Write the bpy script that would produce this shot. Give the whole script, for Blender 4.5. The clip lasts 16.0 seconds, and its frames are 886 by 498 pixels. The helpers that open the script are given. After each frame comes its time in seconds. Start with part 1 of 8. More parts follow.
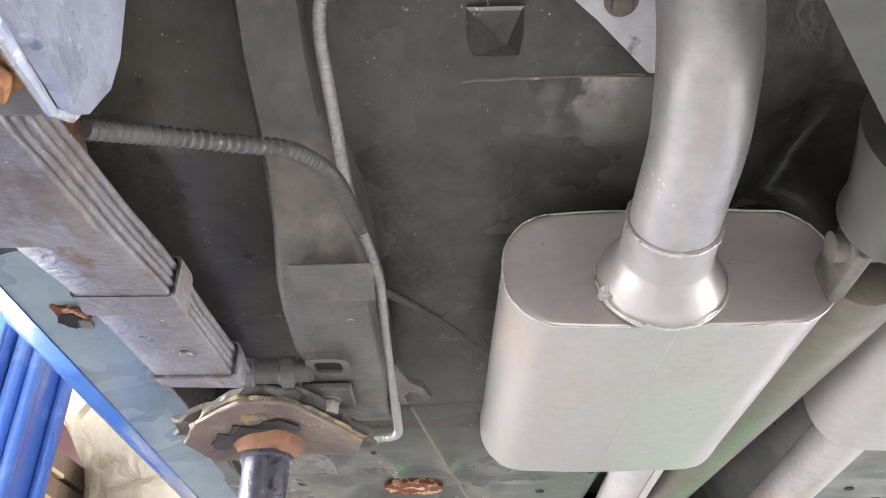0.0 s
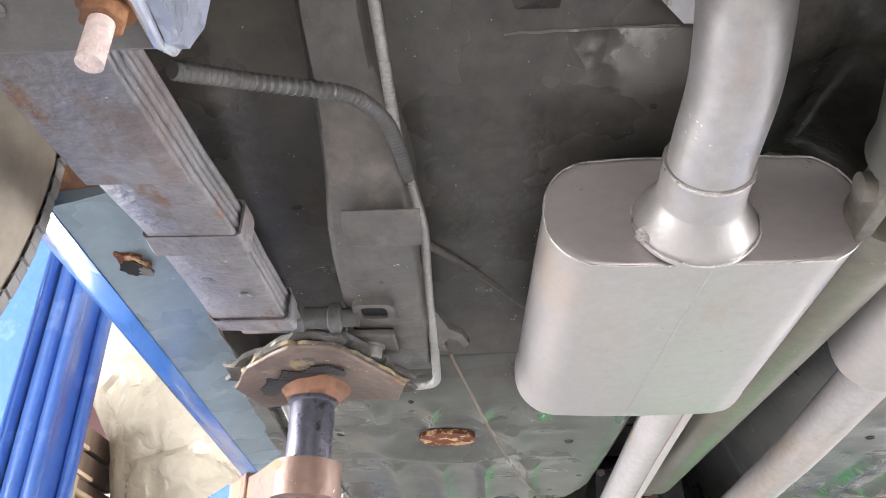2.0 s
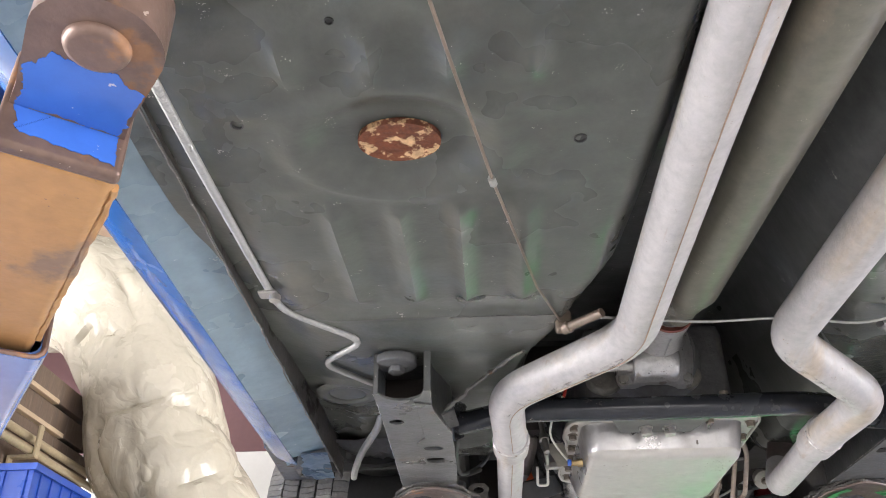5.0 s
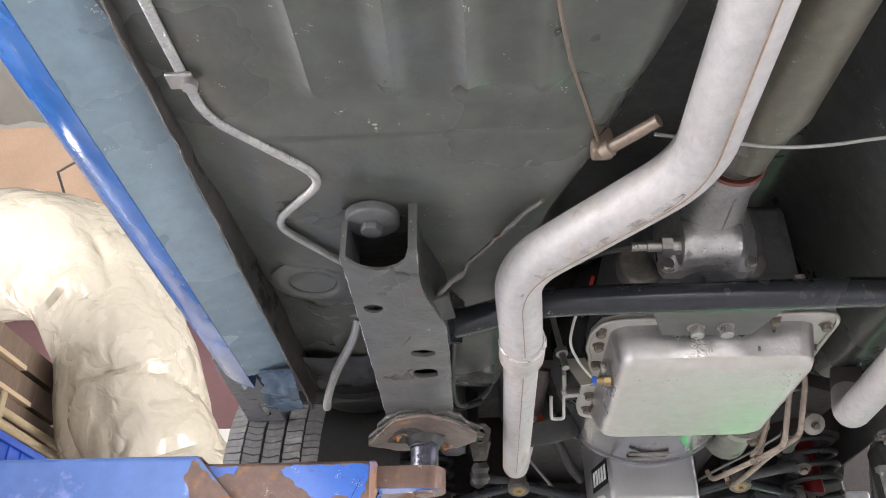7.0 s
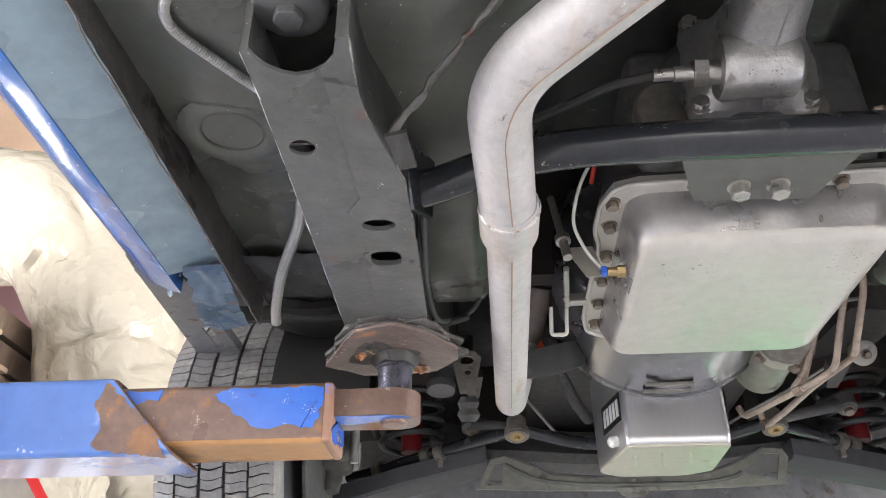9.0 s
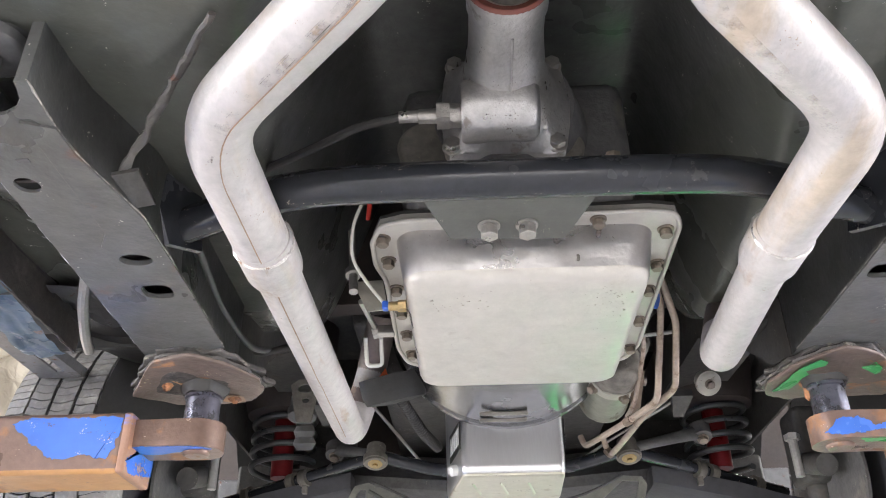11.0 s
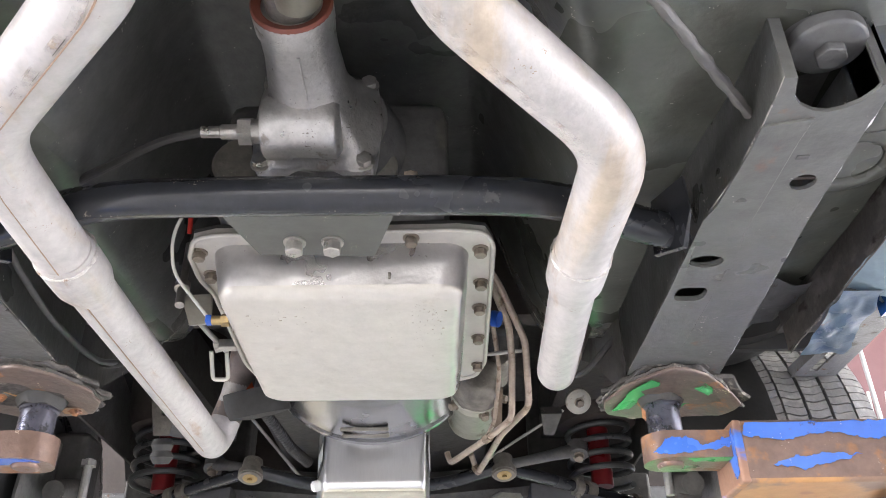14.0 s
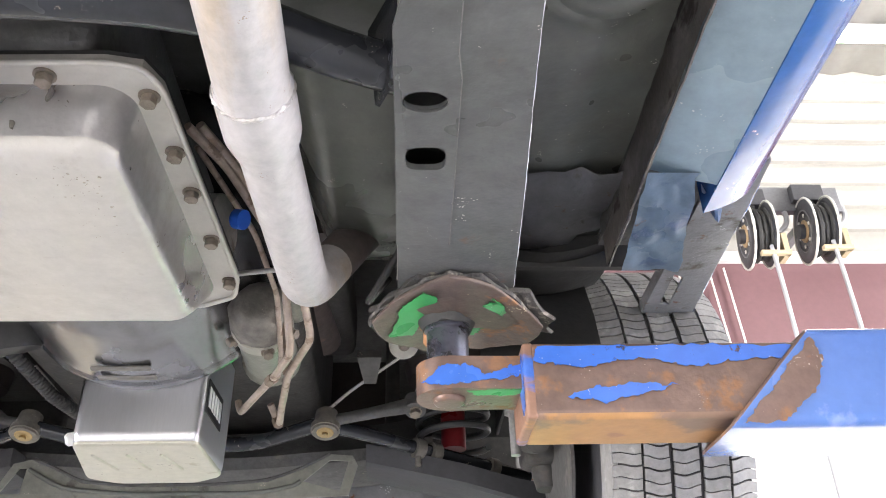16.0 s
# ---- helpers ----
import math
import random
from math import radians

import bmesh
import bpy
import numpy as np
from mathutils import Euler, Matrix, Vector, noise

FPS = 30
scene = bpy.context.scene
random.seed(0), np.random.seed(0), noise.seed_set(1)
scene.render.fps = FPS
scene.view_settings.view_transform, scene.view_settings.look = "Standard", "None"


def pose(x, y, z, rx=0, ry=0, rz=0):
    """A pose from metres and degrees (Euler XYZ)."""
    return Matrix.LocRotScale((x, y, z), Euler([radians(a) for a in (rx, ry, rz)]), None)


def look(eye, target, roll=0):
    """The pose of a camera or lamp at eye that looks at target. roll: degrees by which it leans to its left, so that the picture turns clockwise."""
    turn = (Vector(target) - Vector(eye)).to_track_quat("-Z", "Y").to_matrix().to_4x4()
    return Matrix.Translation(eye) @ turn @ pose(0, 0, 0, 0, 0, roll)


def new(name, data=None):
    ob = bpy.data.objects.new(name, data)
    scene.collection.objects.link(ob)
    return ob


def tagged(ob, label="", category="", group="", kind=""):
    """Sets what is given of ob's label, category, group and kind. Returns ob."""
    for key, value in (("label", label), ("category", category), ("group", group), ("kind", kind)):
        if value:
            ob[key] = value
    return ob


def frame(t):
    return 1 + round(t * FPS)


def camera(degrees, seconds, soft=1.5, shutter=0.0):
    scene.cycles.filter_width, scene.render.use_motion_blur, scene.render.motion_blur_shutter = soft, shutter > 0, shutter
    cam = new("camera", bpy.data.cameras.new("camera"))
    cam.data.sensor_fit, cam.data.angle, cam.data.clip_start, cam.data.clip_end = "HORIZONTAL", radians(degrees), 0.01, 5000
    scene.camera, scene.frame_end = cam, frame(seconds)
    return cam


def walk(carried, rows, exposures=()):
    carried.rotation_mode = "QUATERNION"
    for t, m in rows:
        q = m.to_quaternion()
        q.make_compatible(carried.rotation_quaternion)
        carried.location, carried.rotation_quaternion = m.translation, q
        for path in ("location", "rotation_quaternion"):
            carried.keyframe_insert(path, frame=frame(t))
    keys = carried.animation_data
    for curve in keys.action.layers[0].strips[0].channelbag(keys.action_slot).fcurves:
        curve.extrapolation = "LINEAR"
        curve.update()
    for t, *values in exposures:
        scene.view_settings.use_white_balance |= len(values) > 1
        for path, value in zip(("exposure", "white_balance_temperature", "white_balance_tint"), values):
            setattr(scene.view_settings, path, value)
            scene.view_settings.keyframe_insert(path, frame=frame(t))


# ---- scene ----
import collections

from mathutils.geometry import tessellate_polygon

cam = camera(56.0, 16.0, soft=1.0)
# seconds, place, turn
ROWS = [
    (0.0, -0.3053, 0.0326, 1.4150, 122.31, -0.20, 2.04),
    (0.5, -0.3094, -0.0627, 1.4365, 120.85, -0.61, 2.50),
    (1.0, -0.3155, -0.0765, 1.4312, 120.61, -0.57, 3.05),
    (1.5, -0.3195, -0.0347, 1.4007, 120.81, -0.38, 3.02),
    (2.0, -0.3313, 0.0152, 1.3717, 120.83, -0.33, 2.99),
    (2.5, -0.3478, 0.0873, 1.3438, 120.74, -0.23, 2.92),
    (3.0, -0.3637, 0.1810, 1.3121, 120.72, -0.10, 2.85),
    (3.5, -0.3421, 0.2857, 1.2895, 120.87, 0.15, 2.64),
    (4.0, -0.3216, 0.3896, 1.2726, 120.90, 0.39, 2.73),
    (4.5, -0.3001, 0.4749, 1.2646, 120.77, 0.31, 3.38),
    (5.0, -0.3074, 0.5536, 1.2502, 120.56, 0.31, 3.67),
    (7.5, -0.3256, 1.0286, 1.2378, 119.88, 0.18, 3.38),
    (8.0, -0.2988, 1.0990, 1.2262, 119.34, 0.24, 3.97),
    (8.5, -0.3116, 1.2041, 1.2322, 119.08, 0.30, 4.25),
    (9.0, -0.2946, 1.2755, 1.2489, 119.05, 0.36, 4.17),
    (9.5, -0.2048, 1.2863, 1.2562, 119.09, 0.54, 3.67),
    (10.0, -0.1388, 1.2809, 1.2618, 119.23, 0.62, 3.35),
    (12.5, 0.0042, 1.2589, 1.2555, 121.47, 0.51, 1.43),
    (13.0, 0.0074, 1.2586, 1.2579, 121.38, 0.50, 1.45),
    (13.5, 0.0391, 1.2593, 1.2544, 121.41, 0.64, 1.22),
    (14.0, 0.1210, 1.2639, 1.2578, 121.11, 0.81, -0.25),
    (14.5, 0.1853, 1.3057, 1.2613, 120.73, 0.95, -1.67),
    (15.0, 0.2672, 1.3885, 1.2775, 120.71, 1.20, -2.16),
    (15.5, 0.3354, 1.4572, 1.2835, 120.69, 1.29, -2.34),
    (16.0, 0.3994, 1.5305, 1.2696, 120.51, 1.40, -2.40),
]
walk(cam, [(t, pose(x, y, z, rx, ry, rz)) for t, x, y, z, rx, ry, rz in ROWS], exposures=[(0, 0.4), (1.5, 0.4), (3.5, 0.0), (5.0, 0.12), (8.5, 0.2), (10.0, 0.56), (12.5, 0.58), (14.5, 0.66), (16, 0.6)])

# ---- world, fill lamps added in unseen bay openings, and the shop's ceiling lights ----
world = bpy.data.worlds.new("sky")
scene.world = world
world.use_nodes = True
_wn = world.node_tree.nodes
_sky = _wn.new("ShaderNodeTexSky")
_sky.sky_type = 'NISHITA'
_sky.sun_disc = False
_sky.sun_elevation = radians(42)
_sky.sun_rotation = radians(150)
world.node_tree.links.new(_sky.outputs[0], _wn["Background"].inputs[0])
_wn["Background"].inputs[1].default_value = 0.12

sun = new("sun", bpy.data.lights.new("sun", 'SUN'))
sun.data.energy, sun.data.angle, sun.data.color = 3.0, radians(0.5), (1.0, 0.95, 0.88)
sun.matrix_world = look((4, -8, 9), (0, 0, 0))


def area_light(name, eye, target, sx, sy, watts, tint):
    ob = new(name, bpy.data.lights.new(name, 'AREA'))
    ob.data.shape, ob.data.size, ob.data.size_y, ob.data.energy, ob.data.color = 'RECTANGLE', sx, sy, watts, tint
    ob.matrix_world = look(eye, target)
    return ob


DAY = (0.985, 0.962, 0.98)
# Three fill lamps added in unseen bay openings to light the underside.
area_light("rear_fill_light", (0.0, -5.9, 2.0), (0, 0, 1.2), 7.2, 3.6, 330, DAY)
area_light("left_fill_light", (-6.9, 0.0, 1.75), (0, 0.8, 1.3), 5.0, 3.3, 1420, DAY)
area_light("right_fill_light", (6.9, 1.6, 1.75), (0, 2.0, 1.3), 5.0, 3.3, 1290, DAY)
area_light("window_daylight", (-6.4, 7.12, 1.45), (-6.1, 2.0, 1.45), 0.86, 1.65, 140, DAY)


# ---- materials ----
def srgb(r, g, b):
    return tuple((c / 12.92 if c <= 0.04045 else ((c + 0.055) / 1.055) ** 2.4) for c in (r / 255, g / 255, b / 255)) + (1.0,)


def surface(name, base, rough=0.5, metal=0.0, vary=0.25, grain=60.0, blotch=6.0, bump=0.15, bump_scale=180.0,
            spot=None, spot_amount=0.5, spot_scale=12.0, spot_rough=0.8, spot_metal=0.0, second=None, second_amount=0.5, second_scale=25.0,
            coat=0.0, stretch=(1, 1, 1), drawn=None, speck=None, speck_amount=0.3, speck_scale=260.0, dent=0.0, dent_scale=9.0, sheen=0.1, soft=0.06):
    """A worn surface: base colour with two scales of variation, up to two kinds of stain or chipped paint, relief."""
    m = bpy.data.materials.new(name)
    m.use_nodes = True
    nt = m.node_tree
    b = nt.nodes["Principled BSDF"]

    def node(kind, **kw):
        n = nt.nodes.new(kind)
        for k, v in kw.items():
            n.inputs[k].default_value = v
        return n

    def link(a, c):
        nt.links.new(a, c)
    geo = nt.nodes.new("ShaderNodeNewGeometry")
    mp = node("ShaderNodeMapping", Scale=stretch)
    link(geo.outputs["Position"], mp.inputs["Vector"])
    pos = mp.outputs[0]
    fine = node("ShaderNodeTexNoise", Scale=grain, Detail=5.0, Roughness=0.65)
    wide = node("ShaderNodeTexNoise", Scale=blotch, Detail=4.0, Roughness=0.6)
    link(pos, fine.inputs["Vector"]), link(pos, wide.inputs["Vector"])
    add = nt.nodes.new("ShaderNodeMath")
    add.operation = 'ADD'
    link(fine.outputs["Fac"], add.inputs[0]), link(wide.outputs["Fac"], add.inputs[1])
    rng = node("ShaderNodeMapRange")
    rng.inputs["From Min"].default_value, rng.inputs["From Max"].default_value = 0.65, 1.35
    rng.inputs["To Min"].default_value, rng.inputs["To Max"].default_value = 1.0 - vary, 1.0 + vary
    link(add.outputs[0], rng.inputs["Value"])
    mul = nt.nodes.new("ShaderNodeMix")
    mul.data_type, mul.blend_type = 'RGBA', 'MULTIPLY'
    mul.inputs[0].default_value = 1.0
    mul.inputs[6].default_value = base
    link(rng.outputs[0], mul.inputs[7])
    colour, roughness, metallic = mul.outputs[2], None, None
    rr = node("ShaderNodeMapRange")
    rr.inputs["From Min"].default_value, rr.inputs["From Max"].default_value = 0.3, 0.7
    rr.inputs["To Min"].default_value, rr.inputs["To Max"].default_value = max(rough - sheen, 0.05), min(rough + sheen * 1.2, 1.0)
    link(wide.outputs["Fac"], rr.inputs["Value"])
    roughness = rr.outputs[0]
    mval = nt.nodes.new("ShaderNodeValue")
    mval.outputs[0].default_value = metal
    metallic = mval.outputs[0]
    for stain, amount, sc, seed in ((spot, spot_amount, spot_scale, 3.1), (second, second_amount, second_scale, 9.7)):
        if not stain:
            continue
        off = node("ShaderNodeMapping", Location=(seed, seed * 2, -seed))
        if drawn:
            off.inputs["Scale"].default_value = drawn
        link(pos, off.inputs["Vector"])
        nz = node("ShaderNodeTexNoise", Scale=sc, Detail=7.0, Roughness=0.62)
        link(off.outputs[0], nz.inputs["Vector"])
        ramp = node("ShaderNodeMapRange")
        edge = 0.72 - 0.44 * amount
        ramp.inputs["From Min"].default_value, ramp.inputs["From Max"].default_value = edge, edge + soft
        link(nz.outputs["Fac"], ramp.inputs["Value"])
        mix = nt.nodes.new("ShaderNodeMix")
        mix.data_type = 'RGBA'
        link(ramp.outputs[0], mix.inputs[0])
        link(colour, mix.inputs[6])
        tone = nt.nodes.new("ShaderNodeMix")
        tone.data_type, tone.blend_type = 'RGBA', 'MULTIPLY'
        tone.inputs[0].default_value = 1.0
        tone.inputs[6].default_value = stain
        link(rng.outputs[0], tone.inputs[7])
        link(tone.outputs[2], mix.inputs[7])
        colour = mix.outputs[2]
        for what in ("r", "m"):
            mf = nt.nodes.new("ShaderNodeMix")
            link(ramp.outputs[0], mf.inputs[0])
            link(roughness if what == "r" else metallic, mf.inputs[2])
            mf.inputs[3].default_value = spot_rough if what == "r" else spot_metal
            if what == "r":
                roughness = mf.outputs[0]
            else:
                metallic = mf.outputs[0]
    if speck:
        # pale chips and grit
        sn = node("ShaderNodeTexNoise", Scale=speck_scale * 1.8, Detail=2.0, Roughness=0.5)
        gate = node("ShaderNodeTexNoise", Scale=speck_scale * 0.2, Detail=1.0)
        link(pos, sn.inputs["Vector"]), link(geo.outputs["Position"], gate.inputs["Vector"])
        both = nt.nodes.new("ShaderNodeMath")
        both.operation = 'MULTIPLY'
        link(sn.outputs["Fac"], both.inputs[0]), link(gate.outputs["Fac"], both.inputs[1])
        cut = node("ShaderNodeMapRange")
        e = 0.482 - 0.10 * speck_amount
        cut.inputs["From Min"].default_value, cut.inputs["From Max"].default_value = e, e + 0.02
        link(both.outputs[0], cut.inputs["Value"])
        sm = nt.nodes.new("ShaderNodeMix")
        sm.data_type = 'RGBA'
        link(cut.outputs[0], sm.inputs[0]), link(colour, sm.inputs[6])
        sm.inputs[7].default_value = speck
        colour = sm.outputs[2]
    link(colour, b.inputs["Base Color"]), link(roughness, b.inputs["Roughness"]), link(metallic, b.inputs["Metallic"])
    b.inputs["Coat Weight"].default_value = coat
    b.inputs["Coat Roughness"].default_value = 0.12
    bn = node("ShaderNodeTexNoise", Scale=bump_scale, Detail=4.0)
    link(pos, bn.inputs["Vector"])
    mixb = nt.nodes.new("ShaderNodeMath")
    mixb.operation = 'ADD'
    link(bn.outputs["Fac"], mixb.inputs[0]), link(wide.outputs["Fac"], mixb.inputs[1])
    bp = node("ShaderNodeBump", Strength=bump, Distance=0.002)
    link(mixb.outputs[0], bp.inputs["Height"])
    if dent:
        dn = node("ShaderNodeTexNoise", Scale=dent_scale, Detail=1.5, Roughness=0.4)
        link(geo.outputs["Position"], dn.inputs["Vector"])
        db = node("ShaderNodeBump", Strength=dent, Distance=0.02)
        link(dn.outputs["Fac"], db.inputs["Height"])
        link(db.outputs[0], bp.inputs["Normal"])
    link(bp.outputs[0], b.inputs["Normal"])
    return m


def plain(name, base, rough=0.5, metal=0.0, glow=0.0):
    m = bpy.data.materials.new(name)
    m.use_nodes = True
    b = m.node_tree.nodes["Principled BSDF"]
    b.inputs["Base Color"].default_value, b.inputs["Roughness"].default_value, b.inputs["Metallic"].default_value = base, rough, metal
    if glow:
        b.inputs["Emission Color"].default_value, b.inputs["Emission Strength"].default_value = base, glow
    return m


RUST = (0.19, 0.075, 0.03, 1)
RUST_PALE = (0.42, 0.21, 0.09, 1)
UNDERCOAT = surface("undercoat", (0.082, 0.076, 0.067, 1), 0.26, 0.0, 0.4, 40, 4, 0.35, 130, spot=(0.125, 0.113, 0.098, 1), spot_amount=0.36, spot_scale=6, spot_rough=0.3, second=(0.05, 0.048, 0.045, 1), second_amount=0.34, second_scale=9, speck=(0.55, 0.52, 0.46, 1), speck_amount=0.14, speck_scale=230, dent=0.5, dent_scale=7, sheen=0.14, soft=0.22)
# The bluish spots stand in for sky reflected in the floor.
FLOOR_GREEN = surface("floor_green", (0.093, 0.096, 0.082, 1), 0.28, 0.0, 0.3, 30, 4, 0.25, 110, spot=(0.092, 0.112, 0.116, 1), spot_amount=0.45, spot_scale=3.5, spot_rough=0.26, second=(0.075, 0.07, 0.06, 1), second_amount=0.3, second_scale=8, speck=(0.55, 0.52, 0.46, 1), speck_amount=0.12, speck_scale=260, dent=0.75, dent_scale=6, sheen=0.14, soft=0.22)
RAIL_GREY = surface("rail_grey", (0.104, 0.105, 0.1, 1), 0.34, 0.0, 0.32, 35, 5, 0.4, 120, spot=(0.14, 0.138, 0.122, 1), spot_amount=0.3, spot_scale=9, spot_rough=0.45, second=RUST, second_amount=0.2, second_scale=22, speck=(0.55, 0.52, 0.46, 1), speck_amount=0.14, speck_scale=180, dent=0.25, dent_scale=14, soft=0.22)
RAIL_DUSTY = surface("rail_dusty", (0.13, 0.122, 0.112, 1), 0.42, 0.0, 0.35, 45, 9, 0.4, 150, spot=(0.19, 0.17, 0.15, 1), spot_amount=0.34, spot_scale=11, second=RUST, second_amount=0.14, second_scale=26, speck=(0.55, 0.52, 0.46, 1), speck_amount=0.12, speck_scale=170, dent=0.3, dent_scale=16)
SPRING_STEEL = surface("spring_steel", (0.21, 0.2, 0.21, 1), 0.42, 0.3, 0.35, 60, 10, 0.8, 160, spot=(0.2, 0.17, 0.17, 1), spot_amount=0.4, spot_scale=16, second=(0.2, 0.125, 0.095, 1), second_amount=0.27, second_scale=24, drawn=(1, 0.35, 1), speck=(0.55, 0.52, 0.46, 1), speck_amount=0.2, speck_scale=220, sheen=0.15)
RUSTY = surface("rusty", (0.2, 0.1, 0.06, 1), 0.8, 0.0, 0.4, 70, 12, 0.6, 160, spot=(0.34, 0.16, 0.07, 1), spot_amount=0.42, spot_scale=22)
RUST_PLUG = surface("rust_plug", (0.16, 0.05, 0.022, 1), 0.85, 0.0, 0.4, 120, 30, 0.8, 260, spot=(0.6, 0.38, 0.2, 1), spot_amount=0.46, spot_scale=60)
MUFFLER_STEEL = surface("muffler_steel", (0.44, 0.42, 0.405, 1), 0.37, 0.45, 0.1, 90, 4, 0.12, 240, spot=(0.44, 0.35, 0.27, 1), spot_amount=0.34, spot_scale=8, spot_rough=0.5, spot_metal=0.25, drawn=(1.6, 0.5, 1), speck=(0.34, 0.26, 0.2, 1), speck_amount=0.02, dent=0.1, dent_scale=10, sheen=0.1, soft=0.22)
MUFFLER_END = surface("muffler_end", (0.47, 0.425, 0.415, 1), 0.34, 0.6, 0.1, 120, 6, 0.04, 260, spot=(0.45, 0.37, 0.32, 1), spot_amount=0.28, spot_scale=12, spot_rough=0.45, spot_metal=0.4, stretch=(0.5, 1, 1), speck=(0.3, 0.22, 0.18, 1), speck_amount=0.2, soft=0.22)
PIPE_STEEL = surface("pipe_steel", (0.465, 0.44, 0.425, 1), 0.52, 0.15, 0.2, 80, 7, 0.25, 200, spot=(0.44, 0.37, 0.295, 1), spot_amount=0.42, spot_scale=10, spot_rough=0.62, spot_metal=0.05, second=(0.36, 0.26, 0.19, 1), second_amount=0.2, second_scale=22, drawn=(1.6, 0.28, 1.2), speck=(0.3, 0.22, 0.16, 1), speck_amount=0.1, dent=0.12, dent_scale=18, soft=0.13)
INLET_STEEL = surface("inlet_steel", (0.5, 0.48, 0.465, 1), 0.4, 0.45, 0.18, 70, 9, 0.18, 220, spot=(0.47, 0.4, 0.35, 1), spot_amount=0.4, spot_scale=14, spot_rough=0.5, spot_metal=0.4, drawn=(2, 0.5, 0.8), speck=(0.75, 0.72, 0.68, 1), speck_amount=0.3, speck_scale=150, dent=0.15, dent_scale=20, sheen=0.12, soft=0.22)
WELD = surface("weld", (0.6, 0.57, 0.54, 1), 0.35, 0.7, 0.35, 200, 60, 0.9, 300, spot=(0.3, 0.2, 0.14, 1), spot_amount=0.25, spot_scale=90)
WELD_BROWN = surface("weld_brown", (0.32, 0.22, 0.15, 1), 0.6, 0.3, 0.3, 150, 40, 0.6, 300)
SHAFT_GREEN = surface("shaft_green", (0.2, 0.185, 0.145, 1), 0.38, 0.25, 0.22, 60, 5, 0.15, 140, spot=(0.33, 0.26, 0.18, 1), spot_amount=0.22, spot_scale=11, drawn=(1.5, 0.4, 1), speck=(0.5, 0.45, 0.35, 1), speck_amount=0.22, soft=0.22)
AXLE_BLACK = surface("axle_black", (0.1, 0.1, 0.088, 1), 0.42, 0.0, 0.2, 50, 8, 0.08, 120, spot=(0.16, 0.13, 0.1, 1), spot_amount=0.12, spot_scale=18)
SATIN_BLACK = surface("satin_black", (0.028, 0.03, 0.035, 1), 0.22, 0.0, 0.2, 60, 8, 0.12, 160, spot=(0.06, 0.058, 0.056, 1), spot_amount=0.16, spot_scale=16, spot_rough=0.5, speck=(0.4, 0.36, 0.3, 1), speck_amount=0.1, sheen=0.12)
PLATE_GREY = surface("plate_grey", (0.095, 0.097, 0.085, 1), 0.45, 0.0, 0.18, 60, 8, 0.12, 160, spot=(0.14, 0.13, 0.11, 1), spot_amount=0.2, spot_scale=30, speck=(0.4, 0.38, 0.3, 1), speck_amount=0.08)
PAN_SIDE = surface("pan_side", (0.5, 0.485, 0.475, 1), 0.3, 0.75, 0.16, 60, 7, 0.2, 160, spot=(0.4, 0.36, 0.33, 1), spot_amount=0.34, spot_scale=12, spot_rough=0.42, spot_metal=0.6, speck=(0.2, 0.18, 0.16, 1), speck_amount=0.2, speck_scale=160, dent=0.3, dent_scale=14, soft=0.2)
PAN_PAINT = surface("pan_paint", (0.5, 0.475, 0.43, 1), 0.4, 0.28, 0.12, 50, 4, 0.24, 160, spot=(0.47, 0.44, 0.39, 1), spot_amount=0.28, spot_scale=14, spot_rough=0.45, second=(0.36, 0.32, 0.27, 1), second_amount=0.2, second_scale=30, speck=(0.37, 0.34, 0.29, 1), speck_amount=0.08, speck_scale=170, dent=0.34, dent_scale=16, soft=0.22)
CAST_ALUMINIUM = surface("cast_aluminium", (0.5, 0.485, 0.47, 1), 0.33, 0.75, 0.22, 120, 14, 0.4, 260, spot=(0.28, 0.25, 0.22, 1), spot_amount=0.24, spot_scale=25, spot_rough=0.55, spot_metal=0.4, speck=(0.14, 0.12, 0.1, 1), speck_amount=0.3)
OIL_PAN_METAL = surface("oil_pan_metal", (0.62, 0.62, 0.63, 1), 0.38, 0.9, 0.06, 300, 10, 0.05, 500, stretch=(1, 1, 0.08), spot=(0.55, 0.55, 0.56, 1), spot_amount=0.3, spot_scale=22, spot_rough=0.44, spot_metal=0.9, soft=0.22)
OIL_PAN_BASE = surface("oil_pan_base", (0.46, 0.44, 0.36, 1), 0.4, 0.3, 0.15, 60, 10, 0.15, 200, spot=(0.42, 0.39, 0.31, 1), spot_amount=0.22, spot_scale=30, speck=(0.15, 0.13, 0.1, 1), speck_amount=0.34, speck_scale=150)
BELL_GREY = surface("bell_grey", (0.25, 0.25, 0.26, 1), 0.2, 0.85, 0.14, 70, 9, 0.06, 160, spot=(0.22, 0.22, 0.23, 1), spot_amount=0.3, spot_scale=12, spot_rough=0.26, spot_metal=0.8, speck=(0.1, 0.1, 0.1, 1), speck_amount=0.1, soft=0.22)
CASE_DARK = surface("case_dark", (0.2, 0.185, 0.16, 1), 0.5, 0.4, 0.4, 70, 12, 0.5, 160, spot=(0.1, 0.09, 0.08, 1), spot_amount=0.4, spot_scale=14, speck=(0.4, 0.36, 0.3, 1), speck_amount=0.2, soft=0.2)
# Serves grimy parts, and dark plates that stand in for shade.
GRIME_SHADE_BLACK = surface("grime_shade_black", (0.095, 0.093, 0.09, 1), 0.62, 0.0, 0.45, 60, 12, 0.5, 140, spot=(0.125, 0.115, 0.1, 1), spot_amount=0.3, spot_scale=10, spot_rough=0.5, speck=(0.3, 0.27, 0.22, 1), speck_amount=0.12, speck_scale=140)
